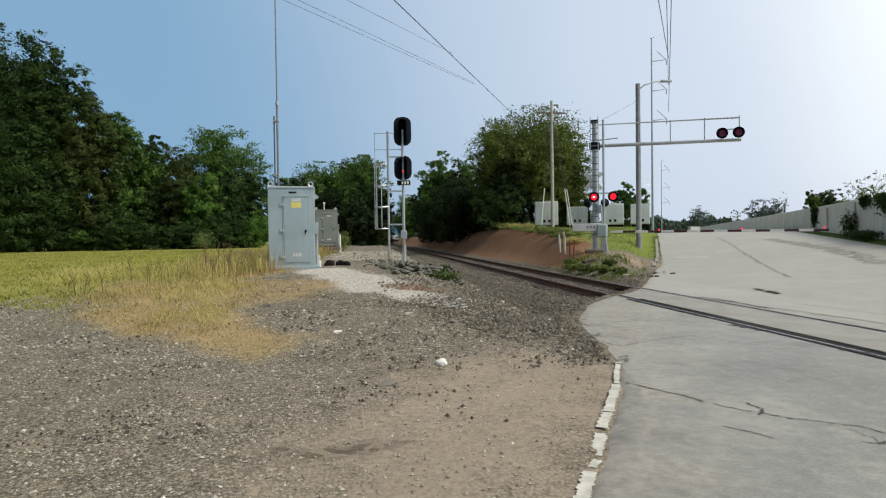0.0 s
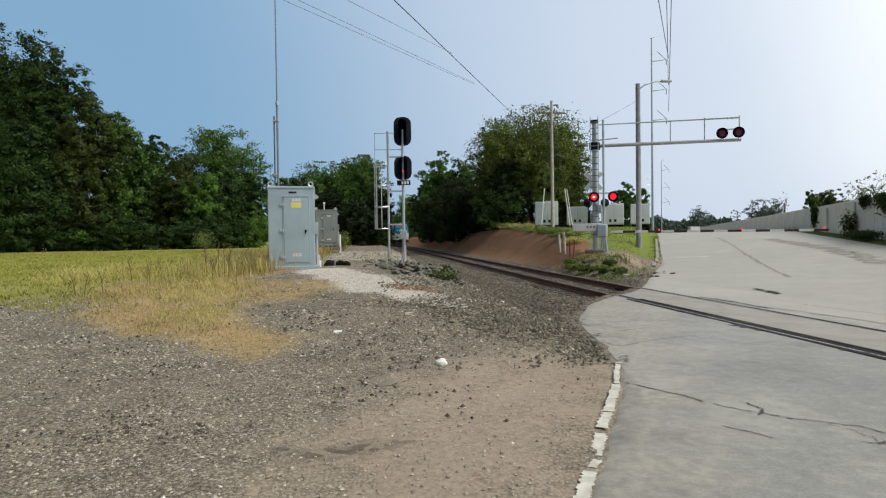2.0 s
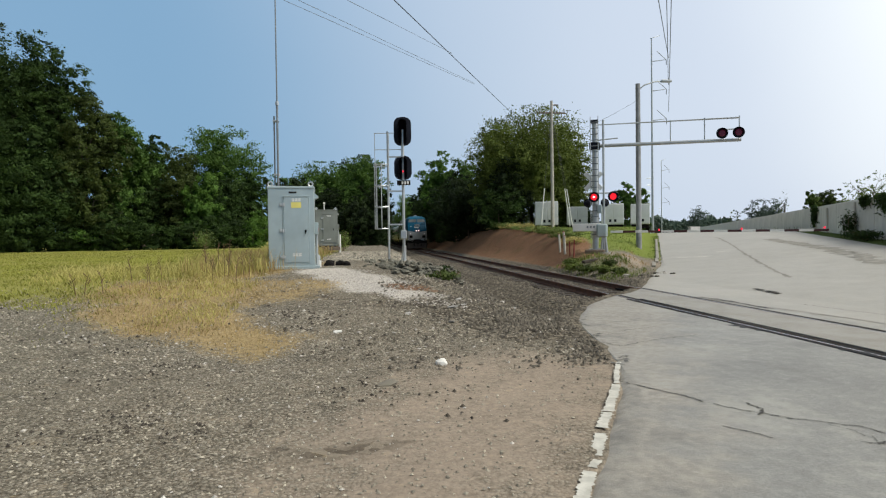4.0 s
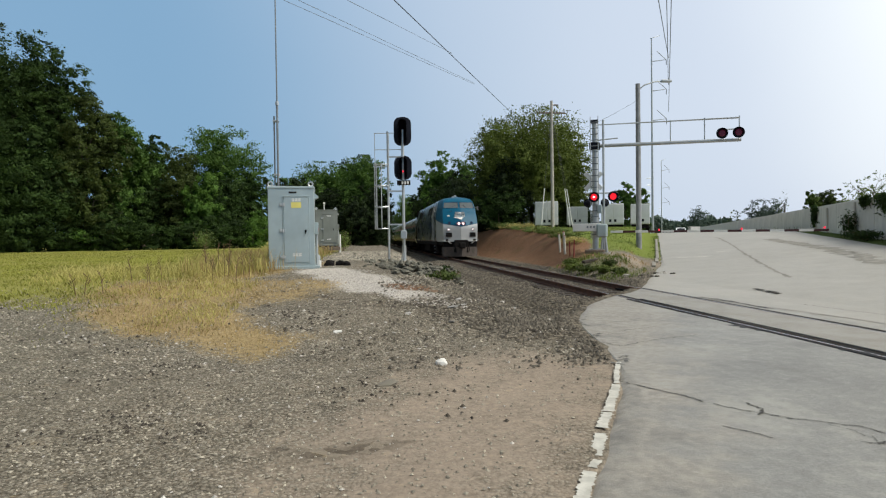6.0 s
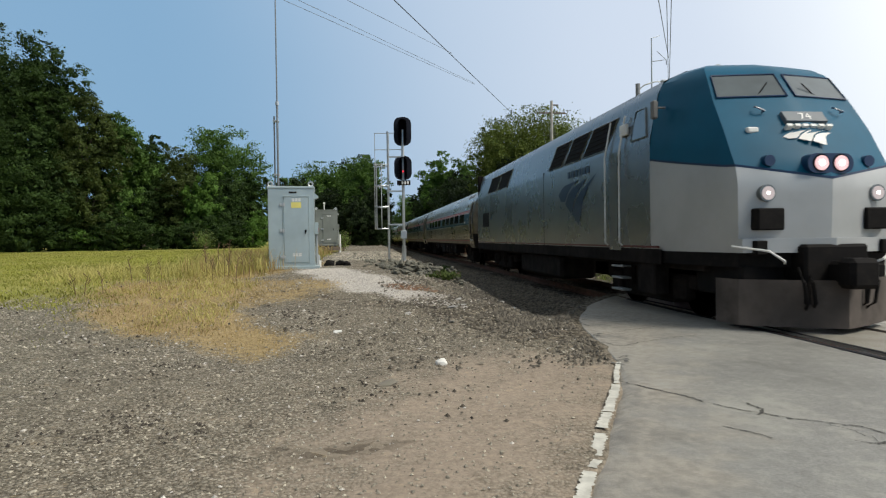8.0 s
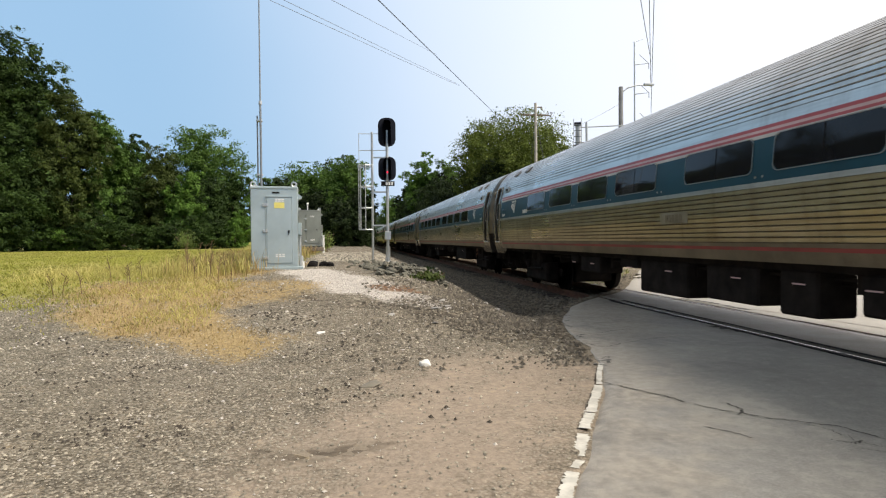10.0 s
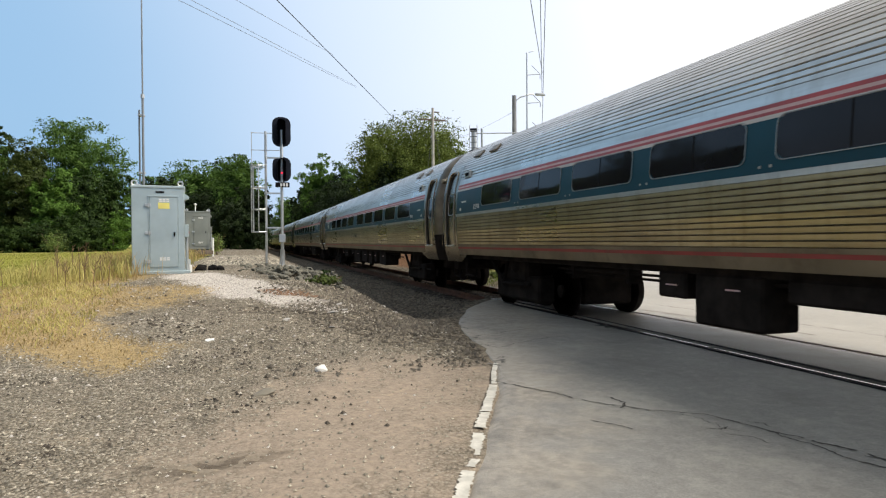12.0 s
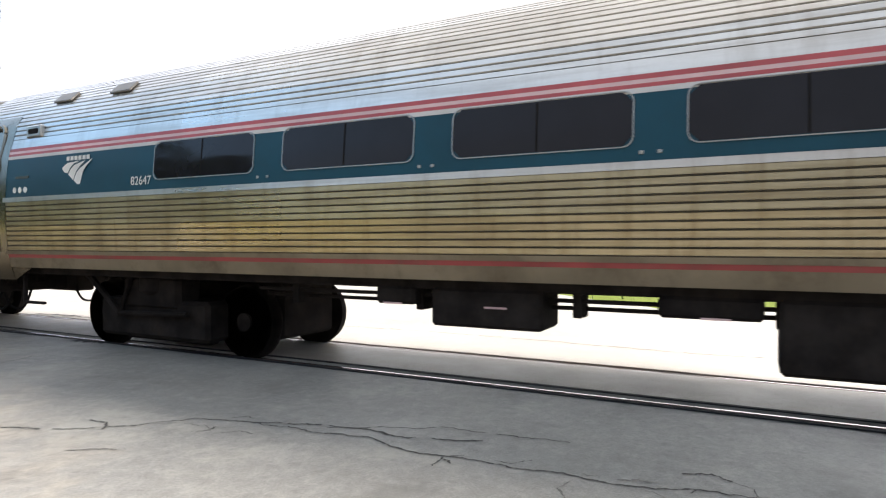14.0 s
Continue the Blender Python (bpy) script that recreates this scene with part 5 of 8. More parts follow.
        for k in range(6):
            part("word_bar", Mesh().box(-0.60 + 0.27 * k, -0.42 + 0.27 * k, -0.004, 0.004, 0.64, 0.80, 0, sd), M_NAVY, lo, "dark letter-sized bar")
    for y in (3.6, 16.6):
        build_truck(lo, y, 0.51, 2.75, False)
    part("underframe", Mesh().box(-1.3, 1.3, 1.2, LOCO - 0.8, 0.85, 1.05, 0.02), M_UNDER, lo)
    part("horn", Mesh().tube([(0.0, 3.2, 4.58), (0.0, 2.9, 4.60)], [0.03, 0.09], 10).box(-0.2, 0.2, 3.1, 3.5, 4.45, 4.6, 0.03), M_GALV, lo)
    part("exhaust", Mesh().box(-0.5, 0.5, 9.0, 10.2, 4.44, 4.6, 0.05), M_BLACK, lo)
    return lo


M_NUMBER = plain("grey_number_board", (0.13, 0.15, 0.17), 0.5, 0.0, 0.1, 2.0)
M_PLOW = plain("grimy_plough_paint", (0.20, 0.19, 0.18), 0.6, 0.1, 0.2, 1.5, 0.0, 0.6, (0.07, 0.055, 0.045))
M_GRIME = plain("brown_road_grime", (0.105, 0.088, 0.078), 0.8, 0.0, 0.25, 1.5, 0.0, 0.6, (0.030, 0.024, 0.019), spec=0.2)
# the same silver lightened, sunlight on the nose put into its colour
M_NOSELOW = plain("sunlit_silver_paint", (0.45, 0.455, 0.455), 0.38, 0.25, 0.06, 1.0, 0.0, 0.15, (0.25, 0.23, 0.2))
M_PANE = plain("windshield_glass", (0.10, 0.12, 0.13), 0.08, 0.0, 0.1, 2.0, coat=0.6)
loco = build_loco()
coach_a = build_coach(*COACHES[0])
coaches = [coach_a] + [build_coach(*c) for c in COACHES[1:]]


# ---- signal cabinets ----
M_CABINET = plain("cabinet_aluminium", (0.44, 0.515, 0.525), 0.40, 0.5, 0.06, 1.5, 0.0, 0.2, (0.26, 0.27, 0.26))
M_CABINET_DULL = plain("weathered_aluminium", (0.23, 0.245, 0.22), 0.55, 0.4, 0.10, 1.5, 0.0, 0.4, (0.17, 0.17, 0.15))
M_YELLOW = plain("yellow_notice", (0.72, 0.64, 0.18), 0.5, 0.0, 0.05, 4.0)
M_CONCRETE = plain("rough_concrete", (0.36, 0.345, 0.32), 0.9, 0.0, 0.14, 1.2, 0.006, 0.4, (0.2, 0.185, 0.165))
M_TIMBER = plain("weathered_timber", (0.16, 0.125, 0.095), 0.9, 0.0, 0.2, 3.0, 0.004)
M_DARKHEAD = plain("matt_black_paint", (0.013, 0.015, 0.024), 0.7, 0.0, 0.2, 4.0, spec=0.15)
M_INKY = plain("inky_black_paint", (0.004, 0.004, 0.006), 0.9, 0.0, 0.1, 4.0, spec=0.05)


def build_cabinet(at, w_, d, hgt, label, notice=True, skin_=None):
    """A sheet-metal equipment house with one door; its front is -y, its base the ground."""
    skin_ = skin_ or M_CABINET
    cb = thing("equipment_cabinet", label, "signal cabinet", at, "signal cabinets")
    part("plinth", Mesh().box(-w_ / 2 - 0.06, w_ / 2 + 0.12, -0.05, d + 0.05, 0.10, 0.18, 0.012), skin_, cb)
    for x in (-0.3, 0.0, 0.22, 0.45):
        part("footing", Mesh().tube([(x, 0.12, -0.12), (x, 0.12, 0.11)], 0.06, 10), M_BLACK, cb)
        part("footing", Mesh().tube([(x, d - 0.12, -0.12), (x, d - 0.12, 0.11)], 0.06, 10), M_BLACK, cb)
    body = part("body", Mesh().box(-w_ / 2, w_ / 2, 0, d, 0.17, hgt, 0.012), skin_, cb)
    part("roof", Mesh().box(-w_ / 2 - 0.015, w_ / 2 + 0.015, -0.02, d + 0.02, hgt - 0.03, hgt + 0.03, 0.012), skin_, cb)
    dx0, dx1 = -w_ * 0.16, w_ * 0.37
    door = part("door", Mesh().box(dx0, dx1, -0.022, 0.006, 0.27, hgt - 0.24, 0.006), skin_, cb, "flush sheet-metal door")
    fr = Mesh()
    fr.box(dx0 - 0.03, dx0 - 0.008, -0.014, 0.005, 0.24, hgt - 0.2, 0.003)
    fr.box(dx1 + 0.008, dx1 + 0.03, -0.014, 0.005, 0.24, hgt - 0.2, 0.003)
    fr.box(dx0 - 0.03, dx1 + 0.03, -0.03, 0.005, hgt - 0.228, hgt - 0.2, 0.003)
    part("door_frame", fr, skin_, cb)
    for z in (0.40, hgt * 0.5, hgt - 0.42):
        part("hinge", Mesh().box(dx0 - 0.10, dx0 + 0.03, -0.035, -0.012, z - 0.035, z + 0.035, 0.006).tube([(dx0 - 0.02, -0.03, z - 0.05), (dx0 - 0.02, -0.03, z + 0.05)], 0.014, 8), M_GALV, door)
    part("handle", Mesh().box(dx1 - 0.09, dx1 - 0.05, -0.045, -0.02, hgt * 0.475, hgt * 0.51, 0.008).tube([(dx1 - 0.07, -0.05, hgt * 0.455), (dx1 - 0.07, -0.04, hgt * 0.48)], 0.01, 6), M_BLACK, door, "dark latch handle")
    for z, n in ((hgt - 0.34, 3), (0.42, 3)):
        for k in range(n):
            part("word_bar", Mesh().box(0.02 + 0.075 * k, 0.08 + 0.075 * k, -0.026, -0.02, z, z + 0.028), M_WHITE, door)
            part("word_bar", Mesh().box(0.02 + 0.075 * k, 0.08 + 0.075 * k, -0.026, -0.02, z + 0.042, z + 0.07), M_WHITE, door)
    if notice:
        part("notice", Mesh().box(0.0, 0.24, -0.027, -0.02, hgt - 0.50, hgt - 0.36, 0.002), M_YELLOW, door, "yellow warning notice")
        part("roof_vent", Mesh().box(-0.05, 0.13, -0.012, 0, hgt - 0.14, hgt - 0.10, 0.004), M_BLACK, cb)
    for x in (-w_ / 2 + 0.06, w_ / 2 - 0.08):
        for y in (0.05, d - 0.05):
            eye = Mesh()
            for k in range(10):
                a0, a1 = 2 * math.pi * k / 10, 2 * math.pi * (k + 1) / 10
                eye.tube([(x + 0.055 * math.cos(a0), y, hgt + 0.085 + 0.055 * math.sin(a0)), (x + 0.055 * math.cos(a1), y, hgt + 0.085 + 0.055 * math.sin(a1))], 0.020, 5)
            part("lifting_eye", eye, M_GALV, cb, "galvanized lifting eye")
    # conduit boxes on the east side
    part("vent_hood", Mesh().prism([(w_ / 2, hgt - 0.28), (w_ / 2 + 0.10, hgt - 0.24), (w_ / 2 + 0.10, hgt - 0.20), (w_ / 2, hgt - 0.12)], 0.15, 0.5), skin_, cb)
    part("meter_box", Mesh().box(w_ / 2, w_ / 2 + 0.09, 0.1, 0.35, 0.95, 1.25, 0.01), skin_, cb)
    part("notice", Mesh().box(w_ / 2 + 0.09, w_ / 2 + 0.094, 0.14, 0.3, 1.02, 1.1), M_RED, cb)
    part("conduit", Mesh().tube([(w_ / 2 + 0.05, 0.22, 0.0), (w_ / 2 + 0.05, 0.22, 0.95)], 0.03, 8), M_GALV, cb)
    part("conduit", Mesh().tube([(w_ / 2 + 0.08, 0.5, -0.02), (w_ / 2 + 0.08, 0.5, 0.4), (w_ / 2, 0.5, 0.45)], 0.045, 8), M_GALV, cb)
    part("conduit", Mesh().tube([(w_ / 2 + 0.1, 0.35, -0.02), (w_ / 2 + 0.1, 0.35, 0.3)], 0.05, 8), M_WHITE, cb)
    return cb


build_cabinet(pose(-1.84, 15.35, 0.625, 0, 0, 4), 1.10, 1.15, 2.1, "silver-grey sheet-metal signal cabinet with yellow notice, on gravel")
second = build_cabinet(pose(-2.16, 33.2, 1.0, 0, 0, 6), 1.16, 1.0, 2.0, "smaller silver-grey signal cabinet with roof stub, beside the track", False, M_CABINET_DULL)
part("roof_stub", Mesh().tube([(-0.1, 0.3, 2.0), (-0.1, 0.3, 2.36)], 0.03, 8).ball((-0.1, 0.3, 2.38), 0.07, 0.07, 0.06), M_WHITE, second)
part("platform", Mesh().box(-0.65, 0.7, -0.3, 1.1, -0.14, 0.06, 0.01), M_TIMBER, second, "timber platform")
part("platform_post", Mesh().tube([(0.68, -0.25, -0.25), (0.68, -0.25, 0.7)], 0.05, 8), M_WHITE, second, "white marker post")

M_POLE_GREY = plain("grey_mast_paint", (0.20, 0.22, 0.24), 0.5, 0.3, 0.1, 2.0)
# radio mast behind the cabinet
mast = thing("radio_mast", "slender grey radio antenna mast behind the cabinet", "antenna mast", pose(-2.46, 17.7, 0.68))
part("tube_lower", Mesh().tube([(0, 0, -0.1), (0, 0, 4.6)], 0.030, 10), M_POLE_GREY, mast)
part("tube_upper", Mesh().tube([(0, 0, 4.6), (0, 0, 9.6)], [0.021, 0.014], 8), M_POLE_GREY, mast)
part("collar", Mesh().tube([(0, 0, 4.54), (0, 0, 4.64)], 0.046, 10), M_GALV, mast)
part("support_pole", Mesh().tube([(-0.10, 0.1, -0.1), (-0.10, 0.1, 4.25)], 0.022, 8), M_POLE_GREY, mast)
for z in (2.6, 4.1):
    part("clamp", Mesh().box(-0.12, 0.04, -0.02, 0.12, z - 0.025, z + 0.025, 0.008), M_GALV, mast)
part("antenna_element", Mesh().tube([(0, 0, 7.95), (0.32, 0, 7.95)], 0.012, 6).tube([(0.30, 0, 7.75), (0.30, 0, 8.15)], 0.01, 6), M_GALV, mast)


# ---- block signal with ladder ----
def signal_head(parent, z, w_, hgt, lit):
    o = rounded(-w_ / 2, w_ / 2, z - hgt / 2, z + hgt / 2, w_ * 0.38, 3)
    hd = part("signal_head", Mesh().prism(o, -0.02, 0.02), M_DARKHEAD, parent, "matt black oval target plate")
    part("lamp_case", Mesh().box(-0.13, 0.13, 0.02, 0.3, z - hgt * 0.32, z + hgt * 0.32, 0.03), M_DARKHEAD, hd)
    hw, top_, foot_ = 0.135, z + hgt * 0.26, z - hgt * 0.40
    arch = [(-hw, foot_), (-hw, top_)] + [(-hw * math.cos(math.pi * i / 10), top_ + hw * math.sin(math.pi * i / 10)) for i in range(1, 10)] + [(hw, top_), (hw, foot_)]
    part("visor", Mesh().sheet([[(x, y, v) for x, v in arch] for y in (-0.02, -0.24)]).sheet([[(x * 0.9, y, v) for x, v in arch] for y in (-0.24, -0.02)]), M_DARKHEAD, hd, "tall black arched visor")
    part("lamp_face", Mesh().prism([(x * 0.88, v) for x, v in arch], -0.026, -0.021), M_INKY, hd, "inky black lamp face")
    if lit:
        part("lens", Mesh().tube([(0, -0.024, z - 0.12), (0, -0.05, z - 0.12)], 0.032, 14), M_LAMP_RED_SMALL, hd, "glowing red lens")
    return hd


M_LAMP_RED_SMALL = plain("dim_red_lens", (0.9, 0.02, 0.05), 0.3, 0.0, 0.0, 3.0, emit=1.6)
sg = thing("block_signal", "silver railway signal mast with two black heads and caged ladder", "railway signal", pose(1.2, 20.5, 0.66, 0, 0, -4))
part("mast", Mesh().tube([(0, 0, -0.1), (0, 0, 4.4)], 0.048, 12).tube([(0, 0, -0.05), (0, 0, 0.55)], 0.075, 12), M_GALV, sg, "silver-painted tubular mast")
part("base", Mesh().box(-0.28, 0.28, -0.28, 0.28, -0.25, 0.03, 0.02), M_CONCRETE, sg)
signal_head(sg, 4.34, 0.58, 0.95, False)
signal_head(sg, 3.13, 0.58, 0.80, True)
part("junction_box", Mesh().box(-0.10, 0.10, -0.14, 0.05, 0.78, 1.05, 0.012), M_GALV, sg, "grey junction box")
plate = part("number_plate", Mesh().box(-0.20, 0.24, -0.10, -0.085, 2.55, 2.71, 0.004), M_BLACK, sg, "black plate with white bars")
for k in range(3):
    part("plate_bar", Mesh().box(-0.05 + 0.09 * k, 0.01 + 0.09 * k, -0.106, -0.10, 2.58, 2.68), M_WHITE, plate)
for z, x1 in ((1.25, -0.52), (2.36, -0.52), (3.5, -0.45)):
    part("platform_arm", Mesh().box(x1, 0, -0.03, 0.03, z - 0.025, z + 0.025, 0.006), M_GALV, sg)
part("ladder_rail", Mesh().tube([(-0.5, 0.06, 0.05), (-0.5, 0.06, 4.35)], 0.035, 8), M_GALV, sg, "galvanized ladder rail")
part("ladder_rail", Mesh().tube([(-0.5, 0.46, 0.35), (-0.5, 0.46, 4.3)], 0.03, 8), M_GALV, sg)
for k in range(14):
    part("rung", Mesh().tube([(-0.5, 0.06, 0.4 + 0.28 * k), (-0.5, 0.46, 0.4 + 0.28 * k)], 0.012, 6), M_GALV, sg)
for z in (1.12, 1.85, 2.55, 3.25):
    hoop = [(-0.5, 0.02, z), (-0.72, -0.06, z), (-0.90, 0.05, z), (-0.96, 0.26, z), (-0.90, 0.46, z), (-0.72, 0.56, z), (-0.5, 0.48, z)]
    part("cage_hoop", Mesh().tube(hoop, 0.018, 6), M_GALV, sg, "galvanized cage hoop")
for x, y in ((-0.72, -0.06), (-0.90, 0.05), (-0.96, 0.26), (-0.90, 0.46)):
    part("cage_bar", Mesh().tube([(x, y, 1.12), (x, y, 3.3)], 0.015, 6), M_GALV, sg)
for z in (3.75, 4.3):
    part("guard_rail", Mesh().tube([(-0.95, 0.1, z), (-0.5, 0.1, z), (-0.05, 0.05, z)], 0.012, 6), M_GALV, sg)
part("guard_post", Mesh().tube([(-0.93, 0.1, 3.2), (-0.93, 0.1, 4.32)], 0.012, 6), M_GALV, sg)
part("conduit", Mesh().tube([(0.02, -0.09, 0.78), (0.0, -0.10, 0.4), (-0.1, -0.1, 0.0)], 0.028, 8), M_GALV, sg)


# ---- level crossing: cantilever with lamps, gate arm ----
def lamp_unit(parent, x, y, z, glow, facing=-1, r=0.155):
    """A round crossing lamp with black background and hood; its face is -y, or +y when facing is 1."""
    f = facing
    disc = part("lamp_disc", Mesh().tube([(x, y, z), (x, y + f * 0.02, z)], r * 1.95 / 1.5, 24), M_DARKHEAD, parent, "black lamp background")
    part("lamp_body", Mesh().tube([(x, y, z), (x, y - f * 0.12, z), (x, y - f * 0.17, z)], [r, r * 0.8, r * 0.3], 16), M_DARKHEAD, disc)
    hood = [(r * math.cos(a), r * math.sin(a)) for a in np.linspace(-0.5, math.pi + 0.5, 16)]
    part("lamp_hood", Mesh().sheet([[(x + u, yy, z + v) for u, v in hood] for yy in (y + f * 0.02, y + f * 0.24)]).sheet([[(x + u * 0.95, yy, z + v * 0.95) for u, v in hood] for yy in (y + f * 0.24, y + f * 0.02)]), M_DARKHEAD, disc)
    part("lamp_lens", Mesh().tube([(x, y + f * 0.02, z), (x, y + f * 0.045, z)], [r * 0.78, r * 0.6], 20), glow, disc, "glowing red lens" if glow is M_LAMP_RED else "red lens")
    return disc


M_GATE_RED = plain("gate_red_paint", (0.055, 0.014, 0.015), 0.5, 0.0, 0.1, 3.0)
M_BOARD = plain("white_sign_board", (0.84, 0.84, 0.82), 0.5, 0.0, 0.04, 2.0)
ROAD_TURN = -26.0
cx = thing("crossing_signal", "silver cantilever crossing signal with red lamps over the road", "crossing signal", pose(10.85, 28.4, 0.62, 0, 0, ROAD_TURN))
part("foundation", Mesh().box(-0.45, 0.45, -0.45, 0.45, -0.5, 0.18, 0.04), M_TIMBER, cx, "dark stained concrete footing")
part("mast", Mesh().tube([(0, 0, 0.1), (0, 0, 6.35)], [0.145, 0.125], 16), M_GALV, cx, "silver tubular mast")
part("mast_flange", Mesh().tube([(0, 0, 0.16), (0, 0, 0.22)], 0.3, 16), M_GALV, cx)
# rungs take a darker grey than the rails, painting in their shadow
for k in range(20):
    part("rung", Mesh().tube([(-0.18, -0.24, 0.9 + 0.28 * k), (0.18, -0.24, 0.9 + 0.28 * k)], 0.020, 6), M_POLE_GREY, cx)
for s in (-1, 1):
    part("ladder_rail", Mesh().tube([(s * 0.18, -0.24, 0.7), (s * 0.18, -0.24, 6.5)], 0.02, 6), M_GALV, cx)
part("arm", Mesh().tube([(0.1, 0, 5.12), (6.35, 0, 5.02)], [0.085, 0.075], 12), M_GALV, cx, "cantilever arm tube")
part("arm_bracket", Mesh().box(-0.24, 0.24, -0.24, 0.24, 4.95, 5.28, 0.03), M_DARKHEAD, cx)
part("mast_cap", Mesh().box(-0.17, 0.17, -0.15, 0.15, 6.2, 6.36, 0.02), M_DARKHEAD, cx)
part("arm_rail", Mesh().tube([(0.1, 0.0, 6.12), (6.3, 0, 6.02)], 0.026, 8), M_GALV, cx, "walkway handrail")
part("arm_rail", Mesh().tube([(0.1, 0.35, 6.18), (6.3, 0.35, 6.05)], 0.02, 8), M_GALV, cx)
for x in (2.05, 3.4, 4.85, 6.28):
    part("arm_post", Mesh().tube([(x, 0, 5.05), (x, 0, 6.1)], 0.026, 8), M_GALV, cx)
part("arm_tie", Mesh().tube([(6.28, 0, 6.03), (6.28, 0.35, 6.05)], 0.02, 6), M_GALV, cx)
for x, g in ((5.55, M_LAMP_DIM), (6.22, M_LAMP_DIM)):
    lamp_unit(cx, x, -0.28, 5.32, g, -1, 0.19)
part("lamp_bracket", Mesh().tube([(5.4, -0.1, 5.5), (6.3, -0.1, 5.5)], 0.03, 8), M_GALV, cx)
for x in (-0.02, 0.86):
    unit = lamp_unit(cx, x, -0.42, 2.66, M_LAMP_RED, -1, 0.19)
    if x < 0.5:
        part("lamp_core", Mesh().tube([(x, -0.462, 2.66), (x, -0.472, 2.66)], 0.05, 12), M_LAMP_CORE, unit, "pinkish white lamp core")
lamp_unit(cx, -0.38, 0.35, 2.42, M_LAMP_DIM, 1)
lamp_unit(cx, 0.42, 0.35, 2.42, M_LAMP_DIM, 1)
part("lamp_crossarm", Mesh().tube([(-0.45, -0.2, 2.85), (0.9, -0.2, 2.85)], 0.03, 8), M_GALV, cx)
xb = Mesh()
for a in (45, -45):
    xb.box(-0.56, 0.56, 0.20, 0.215, -0.10, 0.10, 0.004, Matrix.Translation((-0.10, 0, 3.47)) @ Matrix.Rotation(radians(a), 4, "Y"))
part("crossbuck", xb, M_BOARD, cx, "white crossbuck boards seen from behind")
part("relay_box", Mesh().box(0.12, 0.32, -0.35, 0.1, 1.9, 2.3, 0.02), M_CABINET, cx)

gp = thing("crossing_gate", "silver gate mechanism with lowered striped gate arm", "crossing gate", pose(11.12, 28.0, 0.52, 0, 0, ROAD_TURN))
part("gate_post", Mesh().tube([(0, 0, -0.1), (0, 0, 6.4)], 0.055, 10), M_GALV, gp, "slender silver post")
part("post_arm", Mesh().tube([(-0.3, 0, 5.45), (0.65, 0, 5.5)], 0.03, 6), M_GALV, gp)
part("post_base", Mesh().tube([(0, 0, -0.2), (0, 0, 0.15)], 0.3, 14), M_CONCRETE, gp)
part("mechanism", Mesh().box(-0.34, 0.16, -0.2, 0.2, 0.85, 1.5, 0.07), M_CABINET, gp, "grey gate mechanism")
part("pedestal", Mesh().tube([(-0.15, 0, 0), (-0.05, 0, 0.9)], 0.06, 8).tube([(0.15, 0, 0), (0.05, 0, 0.9)], 0.06, 8), M_GALV, gp)
part("counterweight", Mesh().box(-1.45, -0.12, -0.12, 0.12, 1.15, 1.52, 0.02), M_WHITE, gp, "white counterweight box")
for x in (-0.75, -0.6, -0.45):
    part("mark_bar", Mesh().box(x - 0.04, x + 0.04, -0.126, -0.12, 1.30, 1.40), M_POLE_GREY, gp)
for k in range(16):
    x0 = 0.3 + 0.56 * k
    part("gate_stripe", Mesh().box(x0, x0 + 0.56, -0.03, 0.03, 1.06 - 0.004 * k, 1.16 - 0.004 * k, 0.006), M_GATE_RED if k % 2 else M_WHITE, gp, "dark red stripe" if k % 2 else "white stripe")
for x in (2.45, 5.9, 9.1):
    part("gate_lamp", Mesh().box(x - 0.03, x + 0.03, -0.05, 0.05, 1.12, 1.18, 0.015).ball((x, -0.05, 1.17), 0.035, 0.03, 0.035), M_LAMP_RED_SMALL, gp, "small glowing red lamp")


# ---- poles and wires ----
M_POLE = plain("weathered_pole", (0.27, 0.275, 0.285), 0.85, 0.0, 0.14, 2.5, 0.004)
M_POLE_PALE = plain("bleached_pole", (0.44, 0.41, 0.37), 0.85, 0.0, 0.14, 2.5, 0.004)
M_WIRE = plain("dark_cable", (0.045, 0.047, 0.055), 0.6, 0.0, 0.1, 3.0)
M_WIRE_PALE = plain("thin_grey_cable", (0.16, 0.17, 0.19), 0.6, 0.0, 0.1, 3.0)

lp = thing("street_lamp", "tall brown-grey street lamp pole with curved arm, on the grass", "street lamp", pose(14.5, 31.6, 0.72))
part("pole", Mesh().tube([(0, 0, -0.2), (0, 0, 8.85)], [0.15, 0.12], 12), M_POLE, lp)
part("arm", Mesh().tube([(0, 0, 8.5), (0.35, -0.03, 8.78), (0.9, -0.08, 8.95), (1.4, -0.1, 8.98)], 0.035, 8), M_GALV, lp)
part("lamp_head", Mesh().box(1.25, 1.85, -0.22, 0.02, 8.93, 9.06, 0.04), M_GALV, lp, "grey cobra lamp head")

up = thing("utility_pole", "wooden utility pole with crossarm and guy wires, on the bank", "utility pole", pose(16.4, 53.3, 2.3))
part("pole", Mesh().tube([(0, 0, -0.3), (0, 0, 11.2)], [0.17, 0.11], 10), M_POLE_PALE, up)
part("crossarm", Mesh().box(-1.1, 1.2, -0.08, 0.06, 10.05, 10.18, 0.01), M_TIMBER, up)
for x in (-1.1, 1.2):
    part("end_hook", Mesh().tube([(x, 0, 10.1), (x * 1.18, 0, 10.12), (x * 1.28, 0, 10.32), (x * 1.16, 0, 10.42)], 0.035, 6), M_TIMBER, up)
part("top_arm", Mesh().box(0.0, 0.62, -0.05, 0.05, 10.78, 10.88, 0.01), M_TIMBER, up)
